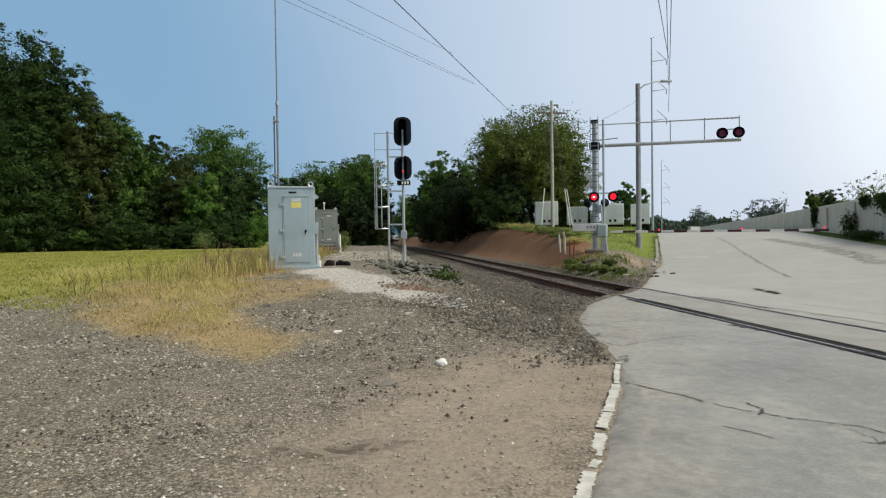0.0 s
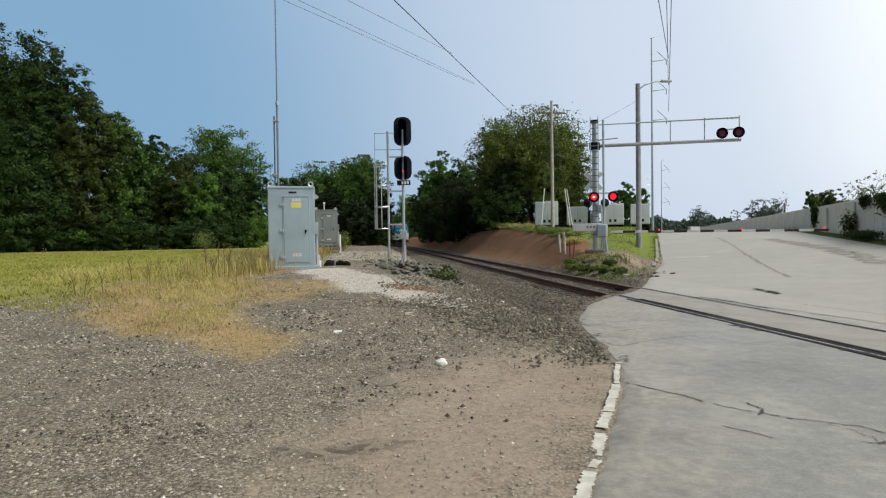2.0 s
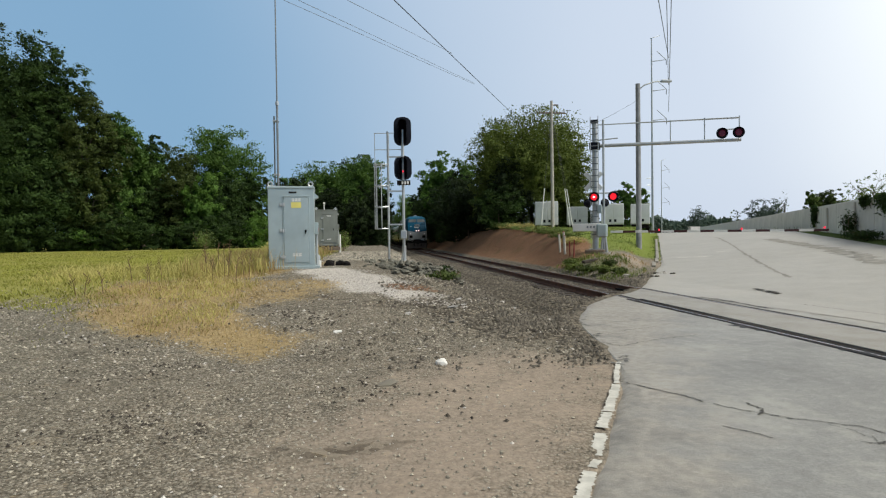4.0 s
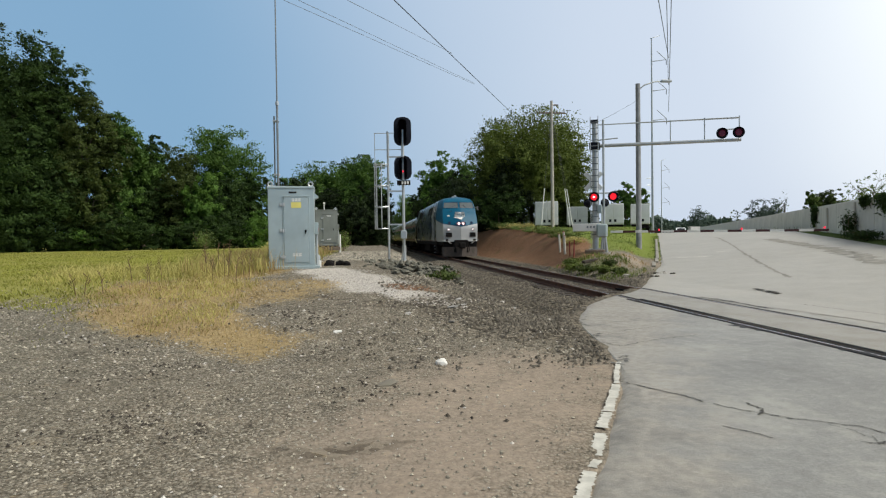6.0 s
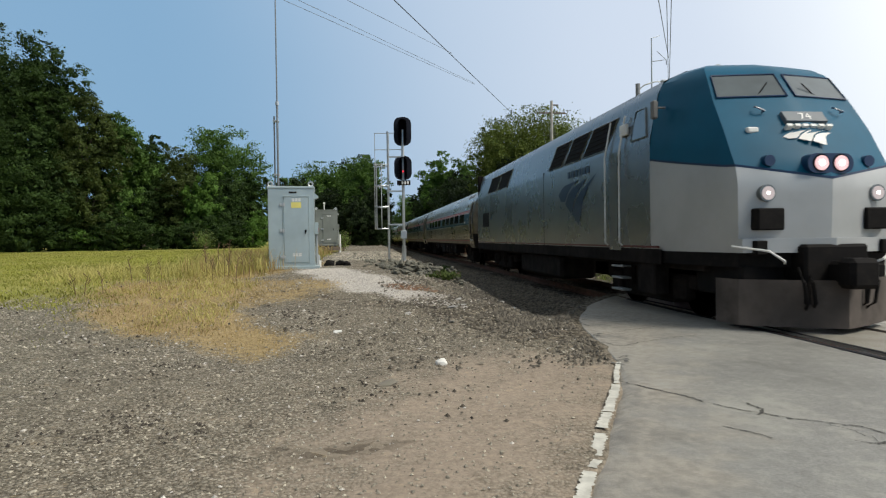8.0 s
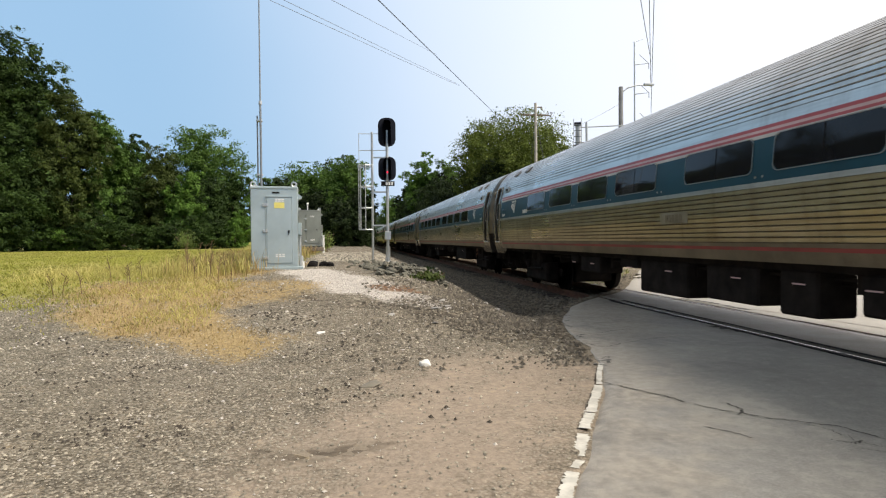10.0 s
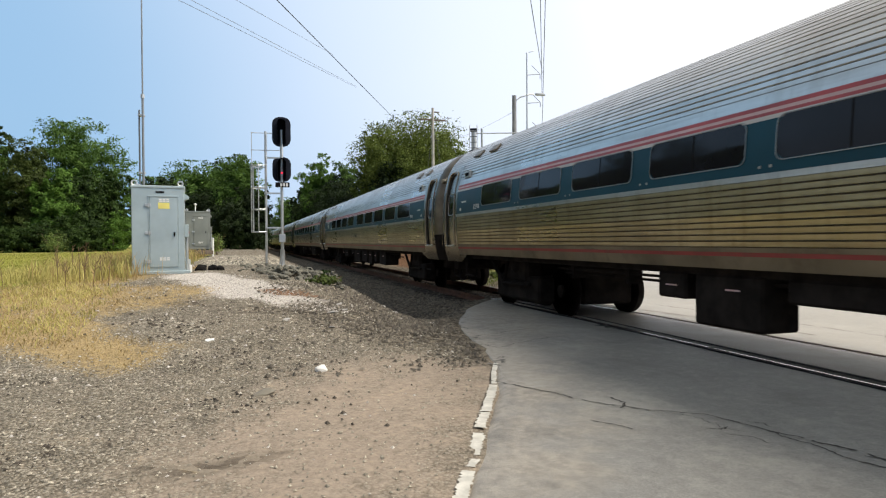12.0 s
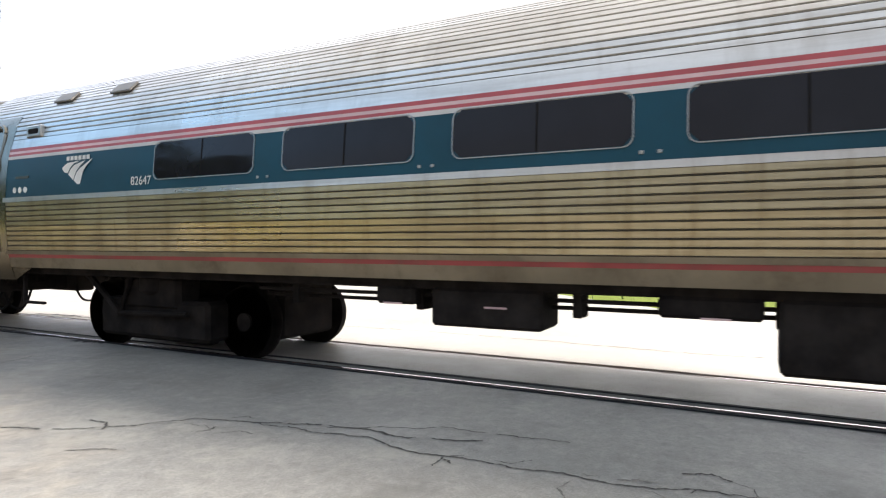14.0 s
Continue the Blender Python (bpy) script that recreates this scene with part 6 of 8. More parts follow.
for x in (-1.0, -0.45, 0.55, 1.1):
    part("insulator", Mesh().tube([(x, 0, 10.17), (x, 0, 10.4)], [0.05, 0.03], 8), M_GALV, up)
part("drop_bracket", Mesh().tube([(0.1, 0, 10.9), (0.6, 0, 10.7), (0.75, 0, 10.4)], 0.03, 6), M_GALV, up)
for x, y in ((-1.6, -2.0), (1.1, -1.5), (1.5, -1.0)):
    part("guy_guard", Mesh().tube([(x, y, 0), (x * 0.72, y * 0.72, 3.3)], 0.035, 6), M_WHITE, up, "pale guy wire guard")
    part("guy_wire", Mesh().tube([(x * 0.72, y * 0.72, 3.3), (0, 0, 10.0)], 0.012, 5), M_WIRE, up)


def steel_tower(at, hgt, label, arms):
    tw = thing("transmission_pole", label, "power pole", at)
    part("shaft", Mesh().tube([(0, 0, -1.0), (0, 0, hgt)], [hgt * 0.0065, hgt * 0.0032], 10), M_GALV, tw, "grey steel shaft")
    for z in arms:
        part("arm", Mesh().tube([(0, 0, z), (2.5, 0, z + 0.35)], [0.08, 0.04], 6), M_POLE_GREY, tw)
        part("strut", Mesh().tube([(0.9, 0, z + 1.7), (2.5, 0, z + 0.35)], 0.045, 6), M_POLE_GREY, tw)
        part("insulator", Mesh().tube([(2.5, 0, z + 0.35), (2.5, 0, z - 0.5)], 0.05, 6), M_WIRE, tw)
    for k in range(3):
        part("step_bolt", Mesh().tube([(-1.0, 0, 7.0 + 1.1 * k), (0.2, 0, 7.0 + 1.1 * k)], 0.05, 5), M_GALV, tw)
    part("top_arm", Mesh().tube([(-0.2, 0, hgt - 0.1), (1.4, 0, hgt + 0.4)], 0.05, 6), M_GALV, tw)
    return tw


steel_tower(pose(46.3, 95.7, 1.5), 32.0, "tall grey steel transmission pole with three bracket arms", (28.2, 23.4, 18.6))
steel_tower(pose(90.5, 181.0, 0.5), 24.0, "distant grey steel transmission pole with bracket arms", (20.8, 15.4, 10.8))


def wire(name, label, p, q, sag, r, mat):
    pts = []
    for i in range(25):
        f = i / 24
        v = Vector(p).lerp(Vector(q), f)
        v.z -= 4 * sag * f * (1 - f)
        pts.append(v)
    tagged(part(name, Mesh().tube(pts, r, 5), mat, None), label, "cable")


wire("overhead_cable", "thick dark overhead cable sloping down behind the trees", (-18.2, -10.0, 14.2), (21.4, 89.0, 19.63), 0.0, 0.034, M_WIRE)
wire("overhead_wire", "thin grey overhead wire crossing the sky", (-44.5, -10.0, 16.8), (21.2, 118.9, 31.3), 0.0, 0.026, M_WIRE_PALE)
wire("overhead_wire", "thin grey overhead wire crossing the sky", (-44.3, -10.0, 18.0), (21.2, 118.9, 31.5), 0.0, 0.026, M_WIRE_PALE)
wire("overhead_wire", "thin grey overhead wire crossing the sky", (-24.4, -10.0, 9.5), (16.9, 119.5, 37.4), 0.0, 0.026, M_WIRE_PALE)
for a_, b_ in (((49.0, 95.3, 30.2), (-8.0, -10.0, 14.5)), ((48.9, 95.2, 25.9), (-5.5, -10.0, 24.0)), ((48.9, 95.2, 21.5), (-4.0, -10.0, 34.0))):
    wire("power_line", "thin dark power line running to the transmission pole", a_, b_, 0.0, 0.042, M_WIRE)
wire("service_wire", "thin service wire from street lamp to pole", (14.5, 31.6, 8.7), (16.4, 53.3, 10.2), 0.3, 0.008, M_WIRE_PALE)


# ---- retaining wall east of the road ----
M_WALL = plain("stained_concrete_wall", (0.70, 0.685, 0.635), 0.9, 0.0, 0.12, 0.5, 0.006, 0.4, (0.36, 0.34, 0.30))


def along_road(s, q, z=0.0):
    return (ROAD_U[0] * s + ROAD_V[0] * q, ROAD_U[1] * s + ROAD_V[1] * q, z)


wall = thing("wall_east", "long pale concrete retaining wall of panels with stains", "wall", kind="structure")
for k in range(48):
    s0 = 8.0 + 3.0 * k
    tilt = random.uniform(-0.01, 0.01)
    shift = lambda s: 5.0 * (1 - float(sm(14.0, 28.0, s)))
    a_, b_ = along_road(s0, 9.2 + shift(s0)), along_road(s0 + 3.0, 9.2 + shift(s0 + 3.0))
    m_ = Matrix.Translation(along_road(s0, 9.2 + tilt + shift(s0))) @ Matrix.Rotation(-math.atan2(b_[0] - a_[0], b_[1] - a_[1]), 4, "Z")
    zt = 3.0 + random.uniform(-0.015, 0.015)
    base_z = float(land(*along_road(s0, 9.4 + shift(s0))[:2])) - 0.4
    p_ = part("wall_panel", Mesh().box(0, 0.22, 0.012, 2.988, base_z, zt, 0.012), M_WALL, wall)
    p_.matrix_basis = m_
for s0, z1 in ((39.7, 2.85), (34.6, 2.9)):
    m_ = Matrix.Translation(along_road(s0, 9.14)) @ Matrix.Rotation(radians(-26.0), 4, "Z")
    p_ = part("drain_pipe", Mesh().tube([(0, 0, 1.3), (0, 0, z1)], 0.06, 8), M_WALL, wall, "pale drain pipe")
    p_.matrix_basis = m_


# ---- trailers behind the bank ----
def build_trailer(at, w_, ln, hgt, label, paint):
    tr = thing("semi_trailer", label, "trailer", at, "parked trailers")
    part("box_body", Mesh().box(-w_ / 2, w_ / 2, 0, ln, 0.75, hgt, 0.04), paint, tr, "white trailer box")
    for x in (-w_ / 4, w_ / 4):
        part("rear_door", Mesh().box(x - w_ / 4 + 0.06, x + w_ / 4 - 0.02, -0.025, 0.0, 0.85, hgt - 0.08, 0.01), paint, tr)
    part("bumper", Mesh().box(-w_ / 2, w_ / 2, -0.05, 0.1, 0.35, 0.46, 0.02), M_BLACK, tr)
    part("underride", Mesh().box(-w_ / 2 + 0.1, w_ / 2 - 0.1, 0.05, ln - 0.3, 0.5, 0.76, 0.02), M_BLACK, tr, "black chassis")
    for x in (-w_ / 2 + 0.2, w_ / 2 - 0.2):
        for y in (0.8, 2.0, ln - 1.0):
            part("wheel", Mesh().tube([(x - 0.14, y, 0.42), (x + 0.14, y, 0.42)], 0.42, 16), M_BLACK, tr, "black tyre")
    for x in (-0.2, 0.25):
        part("mark_bar", Mesh().box(x - 0.1, x + 0.1, -0.032, -0.025, 1.0, 1.25), M_DARKHEAD, tr)
    return tr


M_TRAILER = plain("dull_white_trailer", (0.62, 0.63, 0.63), 0.5, 0.1, 0.06, 1.0, 0.0, 0.3, (0.42, 0.42, 0.40))
M_TRAILER_GREY = plain("grey_trailer", (0.34, 0.36, 0.37), 0.5, 0.1, 0.06, 1.0, 0.0, 0.3, (0.22, 0.22, 0.21))
for x, y, z, w_, hgt, tn, dull in ((16.06, 54, 1.71, 2.06, 2.89, -16.6, 0), (19.96, 57, 1.79, 1.96, 2.48, -19.3, 1), (22.67, 55, 1.72, 2.03, 2.7, -22.4, 0), (25.84, 56, 1.76, 1.75, 2.69, -24.8, 0)):
    build_trailer(pose(x, y, z, 0, 0, tn), w_, 5.5, hgt, "dull grey box trailer parked on the bank" if dull else "dull white box trailer parked on the bank", M_TRAILER_GREY if dull else M_TRAILER)
bx = thing("utility_box", "small white utility box beside the far road", "utility box", pose(39.6, 70.9, 1.5))
part("cabinet_body", Mesh().box(-0.6, 0.6, -0.3, 0.3, 0, 0.85, 0.04), M_WHITE, bx)
part("cap", Mesh().box(-0.64, 0.64, -0.34, 0.34, 0.85, 0.92, 0.02), M_WHITE, bx)


# ---- trees ----
M_BARK = plain("grey_bark", (0.11, 0.09, 0.07), 0.9, 0.0, 0.25, 4.0, 0.01)
M_BARK_PALE = plain("pale_bark", (0.24, 0.215, 0.18), 0.9, 0.0, 0.2, 4.0, 0.006)
LEAF_DARK = material("dark_green_leaves", leaf_make((0.015, 0.036, 0.007), (0.062, 0.108, 0.021)))
LEAF_MID = material("green_leaves", leaf_make((0.042, 0.100, 0.016), (0.135, 0.225, 0.045)))
LEAF_OLIVE = material("olive_leaves", leaf_make((0.062, 0.095, 0.016), (0.215, 0.265, 0.055)))
# next two: dark and olive leaves at about half tone, shade in the colour
LEAF_DEEP = material("shade_dark_leaves", leaf_make((0.007, 0.016, 0.004), (0.032, 0.055, 0.012)))
LEAF_SHADE = material("shaded_olive_leaves", leaf_make((0.030, 0.050, 0.010), (0.095, 0.125, 0.028)))
LEAF_GREEN = material("bright_green_leaves", leaf_make((0.062, 0.140, 0.020), (0.145, 0.250, 0.045)))
# distance haze is painted into this greyish leaf colour
LEAF_HAZE = material("haze_tinted_leaves", leaf_make((0.055, 0.085, 0.065), (0.105, 0.145, 0.112)))
LEAF_LIGHT = material("light_leaves", leaf_make((0.10, 0.15, 0.035), (0.20, 0.26, 0.07)))


def leaves_mesh(name, centers, outward, size, mat, rng):
    """Small folded leaf clumps, each of two triangles, at the given places."""
    n = len(centers)
    d = outward + rng.normal(0, 0.64, (n, 3))
    d /= np.linalg.norm(d, axis=1, keepdims=True) + 1e-9
    up_ = rng.normal(0, 1, (n, 3))
    a = np.cross(d, up_)
    a /= np.linalg.norm(a, axis=1, keepdims=True) + 1e-9
    b = np.cross(d, a)
    s = size * rng.uniform(0.4, 1.45, (n, 1))
    k = rng.uniform(0.35, 0.6, (n, 1))
    v = np.stack([centers - a * s, centers - b * s * k - d * s * 0.2, centers + a * s, centers + b * s * k - d * s * 0.2], 1).reshape(-1, 3)
    f = (np.arange(n)[:, None] * 4 + np.array([0, 1, 2, 3])[None]).tolist()
    me = bpy.data.meshes.new(name)
    me.from_pydata(v.tolist(), [], f)
    me.materials.append(mat)
    return me


def build_tree(label, x, y, z, hgt, width, mat, seed, leaf=0.26, count=4200, low=0.08, lobes=16, bark=None, shape=1.0, category="tree", bare=0.0):
    rng = np.random.default_rng(seed)
    turn = float(rng.uniform(0, 360))
    tr = thing("tree" if category == "tree" else "bush", label, category, pose(x, y, z, 0, 0, turn), "trees" if category == "tree" else "bushes")
    bark = bark or M_BARK
    cz, rz, rx = hgt * (0.5 + low / 2), hgt * (0.5 - low / 2), width / 2
    lob = []
    for k in range(lobes):
        u = rng.normal(0, 1, 3)
        u /= np.linalg.norm(u)
        rr = rng.uniform(0.35, 0.80)
        taper = 1.0 - 0.35 * shape * max(0.0, u[2] * rr)
        c = np.array([u[0] * rr * rx * taper, u[1] * rr * rx * taper, cz + u[2] * rr * rz])
        lob.append((c, rng.uniform(0.30, 0.46) * min(rx, rz)))
    lob.append((np.array([0, 0, cz]), 0.5 * min(rx, rz)))
    limbs = Mesh()
    top = Vector((rng.normal(0, 0.03) * width, rng.normal(0, 0.03) * width, hgt * 0.72))
    tk = max(0.05, hgt * 0.016)
    mid_ = Vector((rng.normal(0, 0.02) * width, rng.normal(0, 0.02) * width, hgt * 0.35))
    part("trunk", Mesh().tube([(0, 0, -0.3), tuple(mid_ * 0.5), tuple(mid_), tuple(top)], [tk * 1.3, tk, tk * 0.8, tk * 0.25], 8), bark, tr)
    for c, r in (lob if bare > 0.8 else lob[: 9]):
        st_ = mid_.lerp(top, float(rng.uniform(0, 0.8))) if c[2] > hgt * 0.4 else mid_ * 0.6
        e = Vector(c)
        mm = st_.lerp(e, 0.5) + Vector((0, 0, 0.05 * hgt))
        limbs.tube([st_, mm, e], [tk * 0.45, tk * 0.3, tk * 0.12], 5)
        for k in range(5 if bare > 0.8 else 0):
            # bare twigs fan out from the limb's end
            away = Vector(tuple(rng.normal(0, 1, 3) + np.array([0, 0, 0.9]))).normalized() * r * float(rng.uniform(0.6, 1.3))
            limbs.tube([mm.lerp(e, 0.6), e + away * 0.4, e + away], [tk * 0.14, tk * 0.09, tk * 0.04], 4)
    if bark is M_BARK_PALE and not bare:
        turn = radians(turn)
        for k in range(5):
            a = float(rng.uniform(-1.0, 1.0))
            foot_, tip = (0.22 * width, 0.40 * hgt), (float(rng.uniform(0.38, 0.46)) * width, float(rng.uniform(0.58, 0.82)) * hgt)
            way = lambda d: (d * math.sin(a + turn), -d * math.cos(a + turn))
            limbs.tube([(*way(foot_[0]), foot_[1]), (*way(0.38 * width), 0.52 * hgt + float(rng.uniform(-0.4, 0.4))), (*way(tip[0]), tip[1])], [tk * 0.24, tk * 0.2, tk * 0.07], 5)
    part("branchwork", limbs, bark, tr)
    # leaves gather in clumps at the twigs' ends, over and inside each lobe
    cen, outw = [], []
    w_ = np.array([r ** 2 for _, r in lob])
    for (c, r), n in zip(lob, (w_ / w_.sum() * count).astype(int)):
        m = max(6, int(14 * (r / (leaf * 6)) ** 1.4))
        u = rng.normal(0, 1, (m, 3))
        u /= np.linalg.norm(u, axis=1, keepdims=True)
        mid = c + u * r * (0.35 + 0.75 * rng.random((m, 1)) ** 0.6) * np.array([1.1, 1.1, 0.95])
        size = r * rng.uniform(0.10, 0.30, (m, 1))
        pick = rng.choice(m, n, p=(size[:, 0] ** 1.5) / (size[:, 0] ** 1.5).sum())
        sag = np.array([1.0, 1.0, 0.62])
        p = mid[pick] + rng.normal(0, 0.62, (n, 3)) * size[pick] * sag + 0.35 * size[pick] * u[pick] * rng.random((n, 1)) * 2
        cen.append(p)
        outw.append(u[pick] * 0.8 + np.array([0, 0, 0.45]))
    cen, outw = np.concatenate(cen), np.concatenate(outw)
    lo_, hi_ = np.quantile(cen[:, 2], 0.004), np.quantile(cen[:, 2], 0.997)
    cen[:, 2] = hgt * low + (cen[:, 2] - lo_) * (hgt * (1 - low)) / (hi_ - lo_)
    cen[:, 2] = np.minimum(cen[:, 2], hgt * 1.01)
    for ax in (0, 1):
        cen[:, ax] *= width / 2 / np.quantile(np.abs(cen[:, ax]), 0.993)
    keep = cen[:, 2] > 0.1
    if bare:
        keep &= rng.random(len(cen)) > bare
    part("crown", leaves_mesh("crown", cen[keep], outw[keep], leaf, mat, rng), mat, tr)
    return tr


WOODS = [  # x, y, base, height, width, leaves, pale bark
    (-31.0, 50.5, 0.8, 17.8, 9.5, LEAF_DARK, 0), (-27.4, 52.0, 0.8, 17.2, 7.5, LEAF_DARK, 1), (-25.0, 53.8, 0.8, 16.9, 6.0, LEAF_DARK, 1), (-22.2, 52.3, 0.8, 12.6, 6.0, LEAF_SHADE, 0),
    (-20.8, 55.2, 0.8, 11.4, 5.2, LEAF_MID, 0), (-19.6, 57.0, 0.8, 9.0, 4.4, LEAF_DARK, 0), (-21.1, 65.2, 0.8, 11.2, 4.6, LEAF_DARK, 0), (-16.6, 58.6, 0.8, 9.0, 5.0, LEAF_SHADE, 0),
    (-14.6, 64.5, 0.8, 11.9, 8.6, LEAF_MID, 1), (-11.2, 60.5, 0.8, 7.0, 3.6, LEAF_DARK, 0), (-25.0, 50.0, 0.8, 8.6, 7.4, LEAF_DARK, 0), (-36.5, 52.0, 0.8, 18.5, 9.0, LEAF_DARK, 0),
    (-28.5, 49.0, 0.6, 7.5, 6.5, LEAF_DARK, 0), (-14.4, 56.0, 0.8, 6.6, 4.0, LEAF_GREEN, 0), (-12.9, 58.0, 0.8, 6.2, 5.0, LEAF_DARK, 0), (-42.0, 55.0, 0.8, 17.0, 9.0, LEAF_DARK, 0),
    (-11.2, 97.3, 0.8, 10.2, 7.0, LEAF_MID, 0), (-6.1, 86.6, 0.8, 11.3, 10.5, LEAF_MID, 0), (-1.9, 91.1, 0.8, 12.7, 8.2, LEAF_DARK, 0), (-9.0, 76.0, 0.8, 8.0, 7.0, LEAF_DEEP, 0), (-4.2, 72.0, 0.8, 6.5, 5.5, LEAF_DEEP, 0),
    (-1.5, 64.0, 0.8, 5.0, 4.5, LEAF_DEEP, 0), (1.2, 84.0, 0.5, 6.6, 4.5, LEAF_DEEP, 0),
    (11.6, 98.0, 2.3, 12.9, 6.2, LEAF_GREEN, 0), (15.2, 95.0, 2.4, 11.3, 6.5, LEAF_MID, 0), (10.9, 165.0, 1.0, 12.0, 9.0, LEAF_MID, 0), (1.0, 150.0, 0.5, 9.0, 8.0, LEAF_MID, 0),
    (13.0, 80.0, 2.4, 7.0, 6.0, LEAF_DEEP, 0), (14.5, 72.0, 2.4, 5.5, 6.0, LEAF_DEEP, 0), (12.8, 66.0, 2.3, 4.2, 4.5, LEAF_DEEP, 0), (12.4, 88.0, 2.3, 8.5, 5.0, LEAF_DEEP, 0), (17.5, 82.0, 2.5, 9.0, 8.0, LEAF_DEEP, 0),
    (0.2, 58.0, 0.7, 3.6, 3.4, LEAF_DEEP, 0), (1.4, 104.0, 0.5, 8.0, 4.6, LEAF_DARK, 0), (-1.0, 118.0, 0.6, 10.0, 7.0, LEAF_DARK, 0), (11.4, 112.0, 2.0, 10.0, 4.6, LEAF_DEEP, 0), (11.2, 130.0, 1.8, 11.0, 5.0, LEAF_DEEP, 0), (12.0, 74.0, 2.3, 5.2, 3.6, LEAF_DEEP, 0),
    # first four: unseen trees added to darken the reflections in the coach sides
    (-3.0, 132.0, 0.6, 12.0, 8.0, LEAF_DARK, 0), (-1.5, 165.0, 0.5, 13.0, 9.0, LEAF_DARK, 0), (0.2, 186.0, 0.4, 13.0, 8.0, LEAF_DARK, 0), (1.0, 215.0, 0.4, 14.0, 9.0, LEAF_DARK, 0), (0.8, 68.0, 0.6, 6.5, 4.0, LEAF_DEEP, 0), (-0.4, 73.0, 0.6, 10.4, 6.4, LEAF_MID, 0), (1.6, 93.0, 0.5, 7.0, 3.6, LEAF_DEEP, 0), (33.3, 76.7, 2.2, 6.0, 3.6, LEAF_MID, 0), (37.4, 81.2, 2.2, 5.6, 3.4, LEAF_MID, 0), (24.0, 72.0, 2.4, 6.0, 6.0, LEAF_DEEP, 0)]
for i, (x, y, z, hgt, width, mat, pale) in enumerate(WOODS):
    far_ = math.hypot(x, y) > 75
    if x > 5:
        drop = z - float(land(x, y)) + 0.05
        z, hgt = z - drop, hgt + drop
    build_tree("dense dark green deciduous tree at the field's edge" if x < 5 else "dense green deciduous tree behind the clay bank", x, y, z, hgt, width, mat, 11 + i, 0.17 if far_ else 0.125,
               int(min(42000, 6000 + 380 * hgt * width) * (0.62 if far_ else 1.0)), 0.0, 30, M_BARK_PALE if pale else None)
build_tree("large round olive-green tree behind the trailers", 16.6, 61.0, 2.4, 11.8, 11.6, LEAF_OLIVE, 77, 0.115, 80000, 0.06, 60, shape=0.4)
build_tree("round olive-green tree joined to its neighbour", 20.2, 60.0, 2.4, 9.8, 5.2, LEAF_OLIVE, 78, 0.12, 26000, 0.08, 26)
# added dark tree, its near-black leaves stand for the olive crown's shaded flank
build_tree("dark tree added for the shade on the olive tree's left flank", 12.9, 56.5, float(land(12.9, 56.5)) - 0.1, 6.8, 4.4, LEAF_DEEP, 81, 0.115, 18000, 0.0, 22)
build_tree("round olive-green tree joined to its neighbour", 13.0, 62.0, 2.4, 10.2, 5.0, LEAF_OLIVE, 79, 0.12, 26000, 0.04, 26)
for i in range(17):
    x, y = -41 + 1.95 * i, 49.5 + 0.42 * max(0, i - 6) + 1.2 * math.sin(i * 2.1)
    build_tree("dark green undergrowth bush at the foot of the woods", x, y, 0.40, 2.95 + 0.7 * math.sin(i * 1.3), 4.6, LEAF_GREEN if i % 6 == 4 else LEAF_DARK, 500 + i, 0.10, 8500, 0.0, 14, category="bush")
for i in range(12):
    x, y = 11.9 - 1.3 * float(sm(56, 70, 55.0 + 5.0 * i)) + 0.4 * math.sin(i * 1.9), 55.0 + 5.0 * i
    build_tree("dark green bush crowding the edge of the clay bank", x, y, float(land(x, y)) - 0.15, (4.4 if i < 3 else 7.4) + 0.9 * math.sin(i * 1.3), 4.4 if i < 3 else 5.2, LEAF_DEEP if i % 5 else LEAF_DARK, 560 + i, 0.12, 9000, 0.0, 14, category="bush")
# over the wall and far off; the paler leaf colours carry the haze
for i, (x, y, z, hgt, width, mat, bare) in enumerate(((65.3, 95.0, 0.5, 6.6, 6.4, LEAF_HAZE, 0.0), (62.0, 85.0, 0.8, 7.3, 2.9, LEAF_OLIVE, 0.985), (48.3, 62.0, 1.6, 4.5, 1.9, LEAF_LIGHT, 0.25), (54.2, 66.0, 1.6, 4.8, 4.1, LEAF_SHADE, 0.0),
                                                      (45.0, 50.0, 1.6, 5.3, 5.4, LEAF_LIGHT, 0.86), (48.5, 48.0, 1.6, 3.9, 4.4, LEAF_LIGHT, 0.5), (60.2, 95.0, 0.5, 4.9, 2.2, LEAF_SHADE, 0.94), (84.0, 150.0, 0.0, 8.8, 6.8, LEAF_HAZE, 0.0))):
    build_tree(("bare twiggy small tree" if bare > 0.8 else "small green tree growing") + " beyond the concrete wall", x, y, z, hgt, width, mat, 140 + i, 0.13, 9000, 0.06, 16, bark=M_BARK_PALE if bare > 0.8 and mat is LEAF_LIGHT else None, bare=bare)


